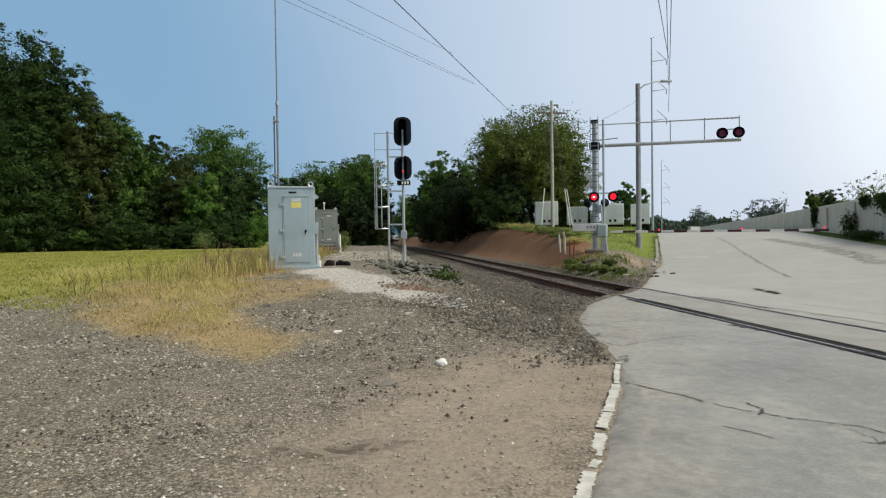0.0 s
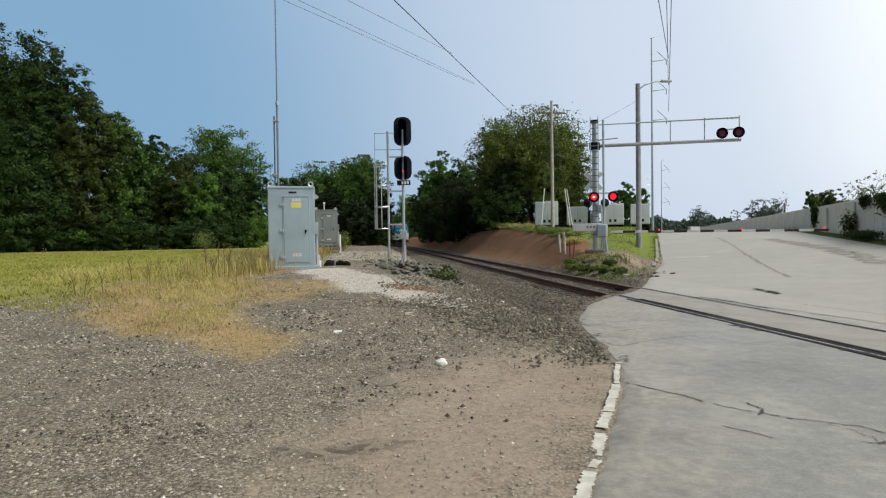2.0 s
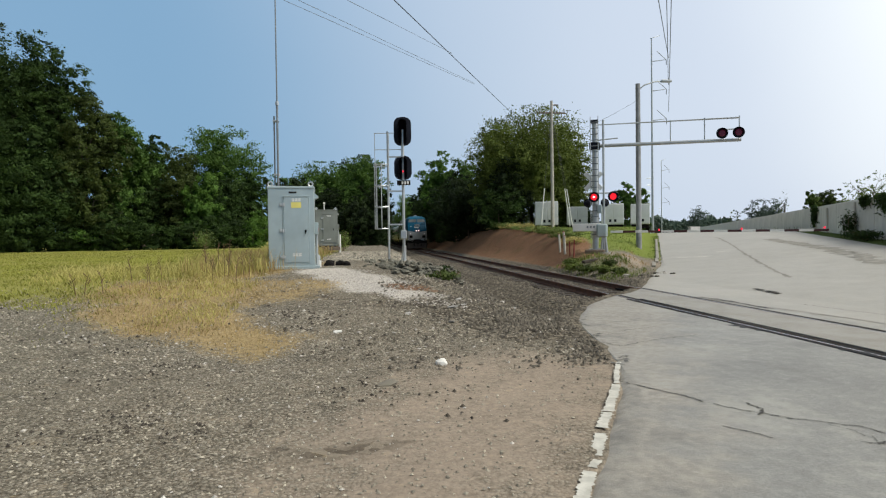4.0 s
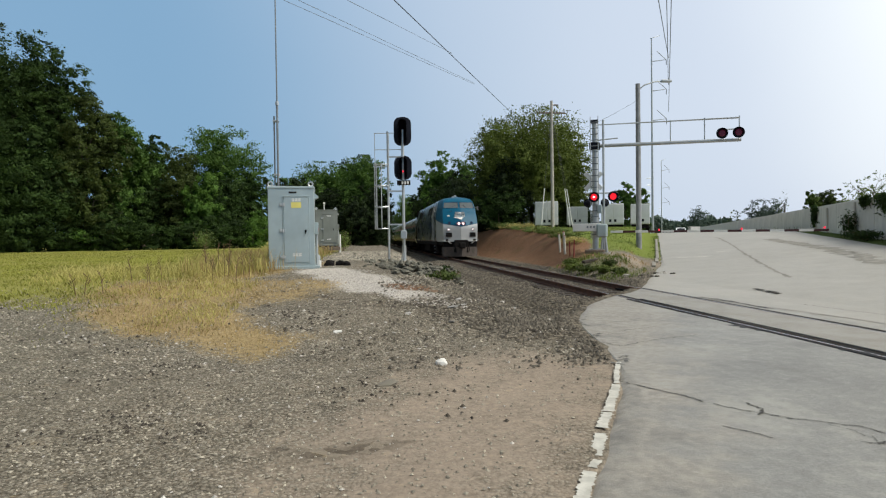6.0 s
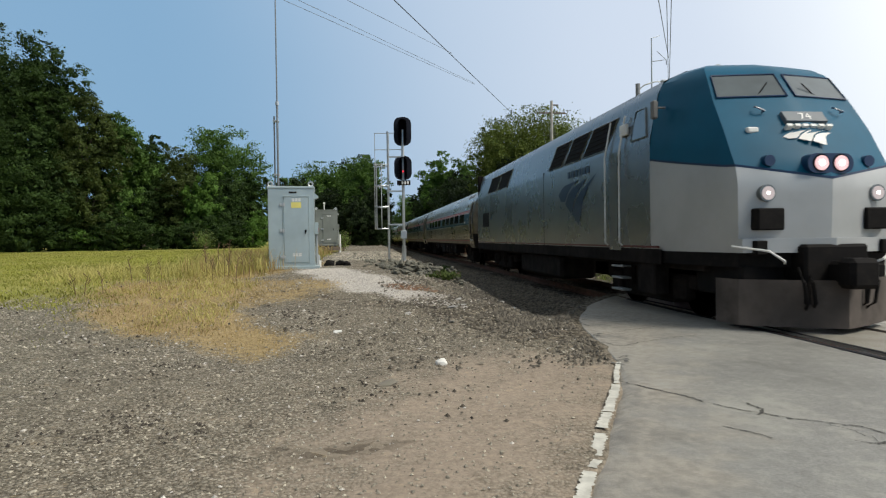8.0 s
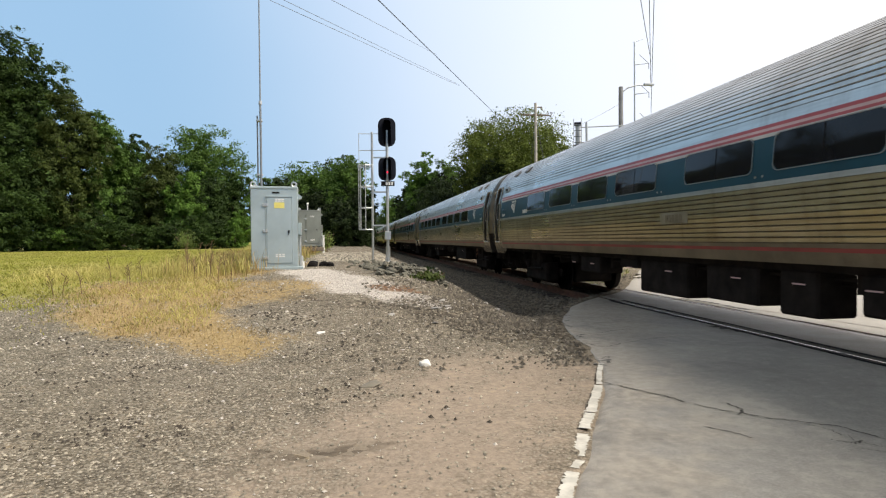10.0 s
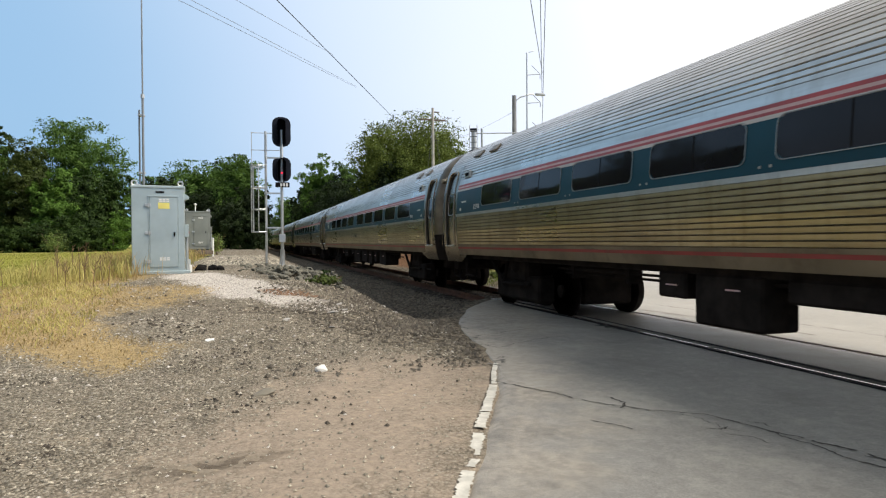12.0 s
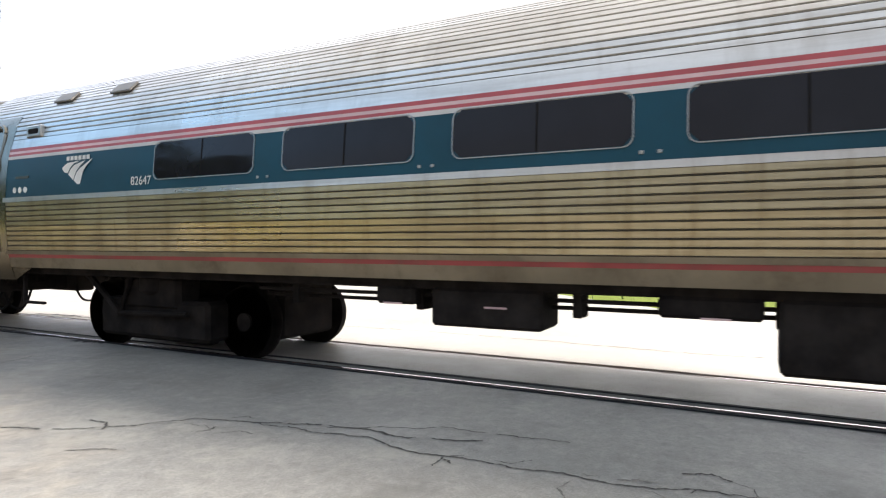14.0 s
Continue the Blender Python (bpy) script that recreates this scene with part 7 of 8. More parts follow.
def far_woods():
    """The line of distant woods, nobody could count its trees."""
    rng = np.random.default_rng(5)
    n = 52000
    ang = np.radians(rng.uniform(-75, 100, n))
    dist = rng.uniform(270, 330, n)
    x, y = dist * np.sin(ang), dist * np.cos(ang)
    lift = 4.5 + 1.6 * wobble(ang * 60, dist * 0, 1.0) + 1.0 * wobble(ang * 190, dist * 0, 1.0, 2.0)
    lift = lift + 7.0 * sm(-0.5, -0.1, -np.abs(ang - 0.02))
    z = rng.random(n) ** 0.7 * np.maximum(2.5, lift) + np.where(ang > 0.3, 2.5, 0.0)
    c = np.stack([x, y, z], 1)
    outw = np.stack([-x / dist, -y / dist, np.full(n, 0.5)], 1)
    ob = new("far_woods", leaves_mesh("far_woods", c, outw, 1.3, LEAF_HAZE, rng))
    tagged(ob, "distant line of woods along the horizon, haze in its leaf colour", "woods", kind="stuff")


far_woods()


# ---- ground litter, stones and plants ----
M_STONE = plain("mixed_gravel", (0.50, 0.448, 0.355), 0.9, 0.0, 0.2, 9.0, 0.0, 0.0, island=1.2)
M_RIPRAP = plain("grey_riprap", (0.185, 0.176, 0.140), 0.95, 0.0, 0.25, 9.0, 0.01, pieces=0.9)
M_STONE_WHITE = plain("white_limestone", (0.74, 0.72, 0.68), 0.85, 0.0, 0.08, 9.0)
M_STONE_PALE = plain("pale_limestone", (0.62, 0.575, 0.52), 0.9, 0.0, 0.15, 9.0, island=0.5)
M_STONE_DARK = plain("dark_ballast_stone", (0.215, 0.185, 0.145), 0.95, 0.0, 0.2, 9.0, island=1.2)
M_STONE_SOOT = plain("sooty_stone", (0.085, 0.070, 0.055), 0.95, 0.0, 0.2, 9.0, island=0.8)
M_STRAW = material("dry_straw", leaf_make((0.37, 0.262, 0.115), (0.54, 0.41, 0.20)))
M_BLADE = material("yellow_green_blades", leaf_make((0.26, 0.27, 0.042), (0.39, 0.38, 0.10)))
M_BLADE_DARK = material("weed_green", leaf_make((0.07, 0.11, 0.025), (0.13, 0.18, 0.045)))
M_BLADE_BANK = material("lawn_green_blades", leaf_make((0.12, 0.175, 0.030), (0.22, 0.265, 0.060)))
M_HAY = material("pale_hay", leaf_make((0.40, 0.355, 0.105), (0.58, 0.51, 0.20)))
M_STALK = plain("brown_dead_stalk", (0.16, 0.10, 0.055), 0.9, 0.0, 0.2, 5.0)
M_LINE = plain("worn_white_line", (0.56, 0.54, 0.48), 0.85, 0.0, 0.15, 9.0, 0.0, 0.7, (0.30, 0.27, 0.23))
M_CRACK = plain("dark_crack_dirt", (0.068, 0.064, 0.058), 0.95, 0.0, 0.2, 8.0)
M_SPALL = plain("crumbled_asphalt", (0.165, 0.158, 0.145), 0.95, 0.0, 0.3, 12.0, 0.004)
M_TAR = plain("black_tar", (0.022, 0.021, 0.022), 0.75, 0.0, 0.2, 6.0)


def ground_z(x, y):
    return land(x, y) + (0.012 * wobble(x, y, 5.0) + 0.02 * wobble(x, y, 1.7, 3.0)) * (1 - sm(30, 60, np.hypot(x, y)))


def stones_mesh(name, x, y, z, size, mat, rng, flat=0.65):
    """Angular stones of eight faces each."""
    n = len(x)
    base = np.array([[1, 0, 0], [0, 1, 0], [-1, 0, 0], [0, -1, 0], [0, 0, 1], [0, 0, -1]], float)
    v = np.repeat(base[None], n, 0) * (1 + rng.uniform(-0.35, 0.35, (n, 6, 3)))
    v[:, :4, 2] += rng.uniform(-0.35, 0.35, (n, 4))
    a = rng.uniform(0, 2 * np.pi, n)
    ca, sa = np.cos(a)[:, None], np.sin(a)[:, None]
    vx, vy = v[:, :, 0] * ca - v[:, :, 1] * sa, v[:, :, 0] * sa + v[:, :, 1] * ca
    s = size[:, None]
    out_ = np.stack([vx * s * rng.uniform(0.7, 1.2, (n, 1)) + x[:, None], vy * s + y[:, None], v[:, :, 2] * s * flat + (z + size * flat * 0.35)[:, None]], -1).reshape(-1, 3)
    f = ([[0, 1, 4], [1, 2, 4], [2, 3, 4], [3, 0, 4]])
    faces = [tuple(i * 6 + j for j in g) for i in range(n) for g in f]
    me = bpy.data.meshes.new(name)
    me.from_pydata(out_.tolist(), [], faces)
    me.materials.append(mat)
    return me


def blades_mesh(name, x, y, z, tall, wide, lean, mat, rng):
    """Bent grass blades, two faces each."""
    n = len(x)
    a = rng.uniform(0, 2 * np.pi, n)
    dx, dy = np.cos(a), np.sin(a)
    l_ = lean * rng.uniform(0.2, 1.0, n) * tall
    la = rng.uniform(0, 2 * np.pi, n)
    lx, ly = np.cos(la) * l_, np.sin(la) * l_
    p = np.stack([np.stack([x - dx * wide, y - dy * wide, z - 0.02], -1), np.stack([x + dx * wide, y + dy * wide, z - 0.02], -1),
                  np.stack([x + dx * wide * 0.7 + lx * 0.35, y + dy * wide * 0.7 + ly * 0.35, z + tall * 0.6], -1), np.stack([x - dx * wide * 0.7 + lx * 0.35, y - dy * wide * 0.7 + ly * 0.35, z + tall * 0.6], -1),
                  np.stack([x + lx, y + ly, z + tall], -1)], 1).reshape(-1, 3)
    i = np.arange(n)[:, None] * 5
    faces = (i + np.array([[0, 1, 2, 3]])).tolist() + (i + np.array([[3, 2, 4]])).tolist()
    me = bpy.data.meshes.new(name)
    me.from_pydata(p.tolist(), [], faces)
    me.materials.append(mat)
    return me


def scatter(rng, n, x0, x1, y0, y1, weight, near_bias=0.0):
    """Random places in a stretch of the plan, kept by a weight of 0 to 1."""
    x, y = rng.uniform(x0, x1, n), y0 + (y1 - y0) * rng.random(n) ** (1 + near_bias)
    k = rng.random(n) < weight(x, y)
    return x[k], y[k]


def lot_weight(x, y):
    g, b_, p, s_, bl, c_ = cover_masks(x, y)
    off_ = sm(0.05, 0.25, road_edge(x, y) - road_q(x, y))
    return off_ * (1 - g) * (1 - 0.95 * b_) * (1 - 0.92 * p) * (1 - 0.975 * s_) * (1 - 0.6 * bl) * (0.45 + 0.55 * sm(-0.3, 0.4, wobble(x, y, 1.3, 5.0)))


rng = np.random.default_rng(21)
x, y = scatter(rng, 170000, -11, 4, 2.2, 14.5, lot_weight, 0.6)
tagged(new("gravel", stones_mesh("gravel", x, y, ground_z(x, y), (0.004 + 0.013 * rng.random(len(x)) ** 2.4) * (1 + 0.55 * sm(4.0, 10.0, y)), M_STONE, rng)), "loose grey and brown gravel stones over the lot", "gravel", kind="stuff")
x, y = scatter(rng, 5200, -10, 4, 2.5, 15, lot_weight, 0.5)
tagged(new("pale_gravel", stones_mesh("pale_gravel", x, y, ground_z(x, y), (0.005 + 0.014 * rng.random(len(x)) ** 3) * (1 + 0.7 * sm(4.0, 10.0, y)), M_STONE_PALE, rng)), "scattered pale limestone chips over the lot", "gravel", kind="stuff")
x, y = scatter(rng, 15000, -9, 3.6, 4.6, 13.5, lambda a, b: lot_weight(a, b) * (0.08 + 0.92 * sm(0.1, 0.7, wobble(a, b, 2.4, 7.0))), 0.3)
tagged(new("dark_gravel", stones_mesh("dark_gravel", x, y, ground_z(x, y), (0.007 + 0.016 * rng.random(len(x)) ** 2) * (1 + 0.5 * sm(5.0, 10.0, y)), M_STONE_SOOT, rng, 0.8)), "dark broken stones in drifts over the lot", "gravel", kind="stuff")
x, y = scatter(rng, 14000, -2.5, 2.5, 10.0, 17.5, lambda a, b: cover_masks(a, b)[2])
tagged(new("limestone_bed", stones_mesh("limestone_bed", x, y, ground_z(x, y), 0.008 + 0.016 * rng.random(len(x)) ** 2, M_STONE_PALE, rng)), "pale crushed limestone pad around the cabinet", "gravel", kind="stuff")
x, y = scatter(rng, 26000, 2.0, 9.2, 9.0, 46, lambda a, b: cover_masks(a, b)[4] * (road_q(a, b) < road_edge(a, b) - 0.05), 0.7)
tagged(new("ballast", stones_mesh("ballast", x, y, ground_z(x, y), 0.022 + 0.028 * rng.random(len(x)), M_STONE_DARK, rng, 0.8)), "dark crushed stone ballast around the track", "ballast", kind="stuff")

x, y = scatter(rng, 15000, 0.2, 3.6, 6.6, 13.5, lambda a, b: np.clip(cover_masks(a, b)[4] + 0.25, 0, 1) * (road_q(a, b) < road_edge(a, b) - 0.02) * (0.25 + 0.75 * sm(-0.2, 0.5, wobble(a, b, 1.9, 8.0))))
tagged(new("dark_rubble", stones_mesh("dark_rubble", x, y, ground_z(x, y), 0.010 + 0.030 * rng.random(len(x)) ** 2.2, M_STONE_DARK, rng, 0.75)), "dark broken stones and crumbled asphalt at the apron's edge", "rubble", kind="stuff")
x, y = scatter(rng, 9000, -1.8, 1.6, 19.0, 36.0, lambda a, b: np.clip(cover_masks(a, b)[2] + cover_masks(a, b)[4], 0, 1))
tagged(new("grey_gravel", stones_mesh("grey_gravel", x, y, ground_z(x, y), 0.02 + 0.04 * rng.random(len(x)) ** 2, M_STONE, rng)), "grey gravel mound between cabinet and signal", "gravel", kind="stuff")

# grass of several kinds
x, y = scatter(rng, 50000, -9, -0.2, 7.2, 18.5, lambda a, b: np.clip(cover_masks(a, b)[1], 0, 1) ** 2 * (0.35 + 0.65 * sm(-0.4, 0.4, wobble(a, b, 2.9, 2.0))))
t_ = (0.02 + 0.05 * rng.random(len(x)) ** 1.5) * (1 + 1.3 * sm(11.5, 14.5, y) * rng.random(len(x)))
tagged(new("dry_grass", blades_mesh("dry_grass", x, y, ground_z(x, y), t_, 0.004 + 0.004 * rng.random(len(x)), 2.6, M_STRAW, rng)), "burnt straw-coloured grass at the lot's edge", "grass", kind="stuff")
x, y = scatter(rng, 80000, -26, -1.5, 11, 46, lambda a, b: cover_masks(a, b)[0], 0.7)
tagged(new("field_grass", blades_mesh("field_grass", x, y, ground_z(x, y), 0.025 + 0.06 * rng.random(len(x)), 0.007 + 0.008 * rng.random(len(x)), 2.2, M_BLADE, rng)), "yellow-green grass of the open field", "grass", kind="stuff")
x, y = scatter(rng, 2200, -4.2, -1.6, 14, 40, lambda a, b: sm(13, 15, b) * (1 - sm(-2.6, -1.5, a)))
tagged(new("tall_grass", blades_mesh("tall_grass", x, y, ground_z(x, y), 0.25 + 0.35 * rng.random(len(x)), 0.008 + 0.008 * rng.random(len(x)), 0.5, M_STRAW, rng)), "tall yellow grass behind and beside the cabinet", "grass", kind="stuff")
x, y = scatter(rng, 26000, 8.6, 27, 20, 50, lambda a, b: cover_masks(a, b)[0] * (1 - 0.9 * cover_masks(a, b)[3]) * (road_q(a, b) < 0.3))
tagged(new("bank_grass", blades_mesh("bank_grass", x, y, ground_z(x, y), 0.03 + 0.05 * rng.random(len(x)), 0.010 + 0.008 * rng.random(len(x)), 0.9, M_BLADE_BANK, rng)), "short green grass on the crossing corner and bank", "grass", kind="stuff")
x, y = scatter(rng, 9000, 5, 60, -4, 70, lambda a, b: (road_q(a, b) > verge_q(a, b) + 0.05) & (road_q(a, b) < verge_q(a, b) + 0.85))
tagged(new("verge_grass", blades_mesh("verge_grass", x, y, ground_z(x, y), 0.12 + 0.25 * rng.random(len(x)), 0.015 + 0.01 * rng.random(len(x)), 0.6, M_BLADE_DARK, rng)), "green grass strip at the wall's foot", "grass", kind="stuff")


x, y = scatter(rng, 3400, 8.4, 10.6, 20.2, 28.5, lambda a, b: (0.15 + 0.85 * sm(0.0, 0.6, wobble(a, b, 2.1, 6.0))) * (road_q(a, b) < road_edge(a, b) - 0.2))
tagged(new("corner_weeds", blades_mesh("corner_weeds", x, y, ground_z(x, y), 0.06 + 0.20 * rng.random(len(x)) ** 1.6, 0.008 + 0.008 * rng.random(len(x)), 0.8, M_BLADE_BANK, rng)), "rough weeds and grass at the crossing corner", "weeds", kind="stuff")
x, y = scatter(rng, 3000, 9.6, 13.0, 21.5, 29.5, lambda a, b: 0.9 * sm(0.1, 0.7, wobble(a, b, 2.7, 4.0)) * (road_q(a, b) < road_edge(a, b) - 0.2))
tagged(new("dry_corner_grass", blades_mesh("dry_corner_grass", x, y, ground_z(x, y), 0.05 + 0.10 * rng.random(len(x)), 0.006 + 0.006 * rng.random(len(x)), 1.2, M_STRAW, rng)), "dry grass tufts on the bare crossing corner", "grass", kind="stuff")
x, y = scatter(rng, 2600, 8.7, 11.2, 16.6, 21.5, lambda a, b: (road_q(a, b) < road_edge(a, b) + 0.12) * (0.3 + 0.7 * sm(-0.2, 0.5, wobble(a, b, 2.3, 3.0))))
tagged(new("corner_stones", stones_mesh("corner_stones", x, y, ground_z(x, y), 0.012 + 0.045 * rng.random(len(x)) ** 2.5, M_STONE_DARK, rng)), "dark gravel and rubble at the road's corner", "gravel", kind="stuff")
x, y = scatter(rng, 9000, -4.6, -1.9, 13.6, 34, lambda a, b: sm(13.4, 15, b) * (1 - sm(-2.7, -1.9, a)) * (0.3 + 0.7 * sm(-0.3, 0.5, wobble(a, b, 1.3, 9.0))))
tagged(new("hay_grass", blades_mesh("hay_grass", x, y, ground_z(x, y), 0.18 + 0.32 * rng.random(len(x)), 0.007 + 0.008 * rng.random(len(x)), 0.6, M_HAY, rng)), "tall pale yellow grass beside the cabinet", "grass", kind="stuff")
x, y = scatter(rng, 26000, -7.5, -2.2, 8.6, 18.0, lambda a, b: (1 - sm(0.6, 2.6, capsule(a, b, -5.6, 15.6, -2.8, 11.2))) * (0.25 + 0.75 * sm(-0.3, 0.4, wobble(a, b, 2.1, 5.0))))
tagged(new("matted_grass", blades_mesh("matted_grass", x, y, ground_z(x, y), (0.03 + 0.10 * rng.random(len(x)) ** 2) * (1 + 1.2 * sm(12.0, 15.0, y)), 0.004 + 0.005 * rng.random(len(x)), 1.8, M_HAY, rng)), "matted pale grass where the burnt patch meets the field", "grass", kind="stuff")
x, y = scatter(rng, 17000, -10, -3.4, 7.5, 12.6, lambda a, b: 0.85 * sm(-0.2, 0.6, wobble(a, b, 1.7, 2.5)) * sm(7.8, 11.4, b) * (1 - sm(-5.2, -3.9, a)))
tagged(new("sparse_grass", blades_mesh("sparse_grass", x, y, ground_z(x, y), 0.015 + 0.04 * rng.random(len(x)), 0.005 + 0.004 * rng.random(len(x)), 2.0, M_BLADE, rng)), "sparse green grass growing through the gravel", "grass", kind="stuff")


def plant(name, label, x, y, hgt, spread, n, mat, seed, cat="bush"):
    r_ = np.random.default_rng(seed)
    th = thing(name, label, cat, pose(x, y, float(ground_z(x, y))), "roadside plants")
    st = Mesh()
    for k in range(5):
        a = r_.uniform(0, 6.28)
        st.tube([(0, 0, -0.05), (0.3 * spread * math.cos(a), 0.3 * spread * math.sin(a), hgt * 0.5), (0.45 * spread * math.cos(a), 0.45 * spread * math.sin(a), hgt * 0.85)], [0.012, 0.008, 0.003], 5)
    part("stems", st, M_STALK, th)
    u = r_.normal(0, 1, (n, 3))
    u /= np.linalg.norm(u, axis=1, keepdims=True)
    c = u * (r_.random((n, 1)) ** 0.4) * np.array([spread / 2, spread / 2, hgt / 2]) * r_.uniform(0.6, 1.15, (n, 1)) + np.array([0, 0, hgt * 0.5])
    part("leaves", leaves_mesh("leaves", c, u + np.array([0, 0, 0.5]), 0.052, mat, r_), mat, th)


for k, (x, y, hgt, spread) in enumerate(((8.75, 25.6, 0.45, 1.0), (8.85, 24.2, 0.36, 0.9), (9.0, 22.8, 0.34, 0.8), (9.3, 21.9, 0.25, 0.7), (9.2, 27.2, 0.4, 0.9), (9.6, 23.6, 0.25, 0.7))):
    plant("weed_clump", "low green weed clump beside the crossing", x, y, hgt, spread, 520, LEAF_SHADE if k % 2 else LEAF_OLIVE, 300 + k)
for k in range(22):
    y = 31.5 + 1.15 * k
    x = 10.35 + 1.5 * float(sm(27, 40, y)) + 0.3 * math.sin(k * 2.3)
    plant("bank_weed", "tall yellowish weeds along the bank's top", x, y, 0.40 + 0.22 * math.sin(k * 1.7), 1.5 + 0.5 * math.sin(k * 3.1), 700, LEAF_LIGHT if k % 3 else M_HAY, 330 + k)
for k, (s_, q_, hgt, spread) in enumerate(((34.4, 8.85, 1.35, 0.9), (31.0, 8.7, 0.5, 1.6), (32.6, 8.7, 0.45, 1.6))):
    x, y, _ = along_road(s_, q_)
    plant("wall_shrub", "dark green shrub against the concrete wall", x, y, hgt, spread, 900, LEAF_DARK, 360 + k)
plant("signal_weed", "green weeds among the stones by the signal", 1.66, 13.55, 0.20, 0.9, 300, LEAF_SHADE, 380)
plant("signal_weed", "green weeds among the stones by the signal", 2.5, 20.3, 0.26, 0.7, 300, LEAF_DARK, 381)
plant("field_bush", "small bright bush at the field's edge", -10.3, 40.6, 1.5, 1.5, 1100, LEAF_LIGHT, 382)
plant("cabinet_bush", "pale bush behind the second cabinet", -1.45, 37.0, 1.35, 1.0, 700, LEAF_LIGHT, 383)

# ivy hanging over the wall
for k, (s_, w_, d_) in enumerate(((30.2, 1.6, 0.35), (33.0, 0.8, 0.18), (42.5, 0.7, 0.55))):
    r_ = np.random.default_rng(400 + k)
    th = thing("ivy", "dark creeper hanging over the concrete wall", "creeper", None, "roadside plants")
    n = 700
    ss, dd = s_ + r_.normal(0, w_ / 2.4, n), np.abs(r_.normal(0, d_, n))
    c = np.array([along_road(a, 9.13 - 0.05 * r_.random(), 3.08 - b) for a, b in zip(ss, dd)])
    part("leaves", leaves_mesh("leaves", c, np.tile(np.array([-0.9, 0.44, 0.3]), (n, 1)), 0.10, LEAF_DARK, r_), LEAF_DARK, th)

# dead weed stalks before the cabinet
rs = random.Random(9)
for k in range(20):
    x, y = (rs.uniform(-3.6, -2.5), rs.uniform(13.0, 16.0)) if k < 13 else (rs.uniform(-6.2, -3.8), rs.uniform(11.5, 15.5))
    hgt = rs.uniform(0.35, 0.8) if k < 13 else rs.uniform(0.25, 0.5)
    st = Mesh()
    lx, ly = rs.uniform(-0.1, 0.1), rs.uniform(-0.1, 0.1)
    st.tube([(0, 0, -0.04), (lx * 0.4, ly * 0.4, hgt * 0.6), (lx, ly, hgt)], [0.008, 0.006, 0.003], 5)
    for j in range(5):
        z = hgt * (0.45 + 0.11 * j)
        a = rs.uniform(0, 6.28)
        st.tube([(lx * 0.6, ly * 0.6, z), (lx * 0.6 + 0.06 * math.cos(a), ly * 0.6 + 0.06 * math.sin(a), z + 0.07)], [0.004, 0.007], 4)
    ob = part("dead_weed", st, M_STALK)
    ob.matrix_basis = pose(x, y, float(ground_z(x, y)))
    tagged(ob, "brown dead weed stalk standing in dry grass", "weed", "dead weeds")


def rock(name, label, x, y, size, seed, mat, flat=0.7, sink=0.25, group="", detail=2, lift=0.0):
    r_ = random.Random(seed)
    bm = bmesh.new()
    bmesh.ops.create_icosphere(bm, subdivisions=detail, radius=1.0)
    off_ = Vector((r_.uniform(0, 50), r_.uniform(0, 50), 0))
    for v in bm.verts:
        v.co *= 1 + (0.45 if detail > 1 else 0.8) * noise.noise(v.co * 1.1 + off_) + 0.12 * noise.noise(v.co * 3 + off_)
        v.co = Vector((round(v.co.x * 2.2) / 2.2, v.co.y, v.co.z)) * 0.35 + v.co * 0.65
        v.co = Vector((v.co.x * size[0], v.co.y * size[1], v.co.z * size[2] * flat))
    me = bpy.data.meshes.new(name)
    bm.to_mesh(me)
    bm.free()
    me.materials.append(mat)
    ob = new(name, me)
    ob.matrix_basis = pose(x, y, float(ground_z(x, y)) + lift + size[2] * flat * (1 - 2 * sink) * 0.5, r_.uniform(-12, 12), r_.uniform(-12, 12), r_.uniform(0, 360))
    return tagged(ob, label, "rock", group)


rock("white_rock", "single white limestone rock on the gravel", 0.80, 6.85, (0.075, 0.065, 0.065), 3, M_STONE_WHITE, 0.85)
rock("flat_rock", "flat grey-brown slab of rock in the gravel", 0.17, 6.05, (0.13, 0.09, 0.06), 4, M_STONE, 0.5)
rock("flat_rock", "small pale flat stone in the gravel", -0.44, 8.85, (0.07, 0.06, 0.05), 5, M_STONE_WHITE, 0.5)
for x, y, s_ in ((-0.98, 16.1, 0.13), (-0.72, 16.2, 0.11), (-0.55, 16.05, 0.09)):
    rock("black_rock", "black broken rock beside the cabinet", x, y, (s_ * 1.2, s_, s_), int(s_ * 1000), M_BLACK, 0.9, 0.15, "black rocks")
rk = random.Random(31)
for k in range(290):
    lift = 0.0
    if k < 220:
        # a heap two to three stones deep, beside the signal's foot
        x, y = rk.uniform(0.35, 2.1), 14.35 + rk.gauss(0, 0.42)
        y += 0.9 * float(1 - sm(0.35, 0.9, x))
        lift = max(0.0, 0.24 * (1 - abs(y - 14.6) / 0.9)) * rk.random()
    elif k < 265:
        x, y = rk.uniform(-0.2, 0.9), rk.uniform(15.5, 20.0)
    else:
        x, y = rk.uniform(-0.9, 0.6), rk.uniform(22.0, 30.0)
    s_ = rk.uniform(0.035, 0.082)
    rock("riprap_stone", "grey broken riprap stone heaped by the signal", x, y, (s_ * rk.uniform(0.8, 1.4), s_, s_ * rk.uniform(0.7, 1.0)), 500 + k, M_RIPRAP, 0.85, 0.1, "riprap", 1, lift)
for k in range(14):
    x, y = 2.2 + rk.uniform(-1.6, 1.0), 10.4 + rk.uniform(-1.3, 2.2)
    s_ = rk.uniform(0.03, 0.07)
    rock("broken_chunk", "pale chunk of broken paving in the dirt", x, y, (s_ * 1.7, s_, s_ * 0.6), 120 + k, M_STONE_PALE if k % 2 else M_CONCRETE, 0.6, 0.2, "paving chunks")


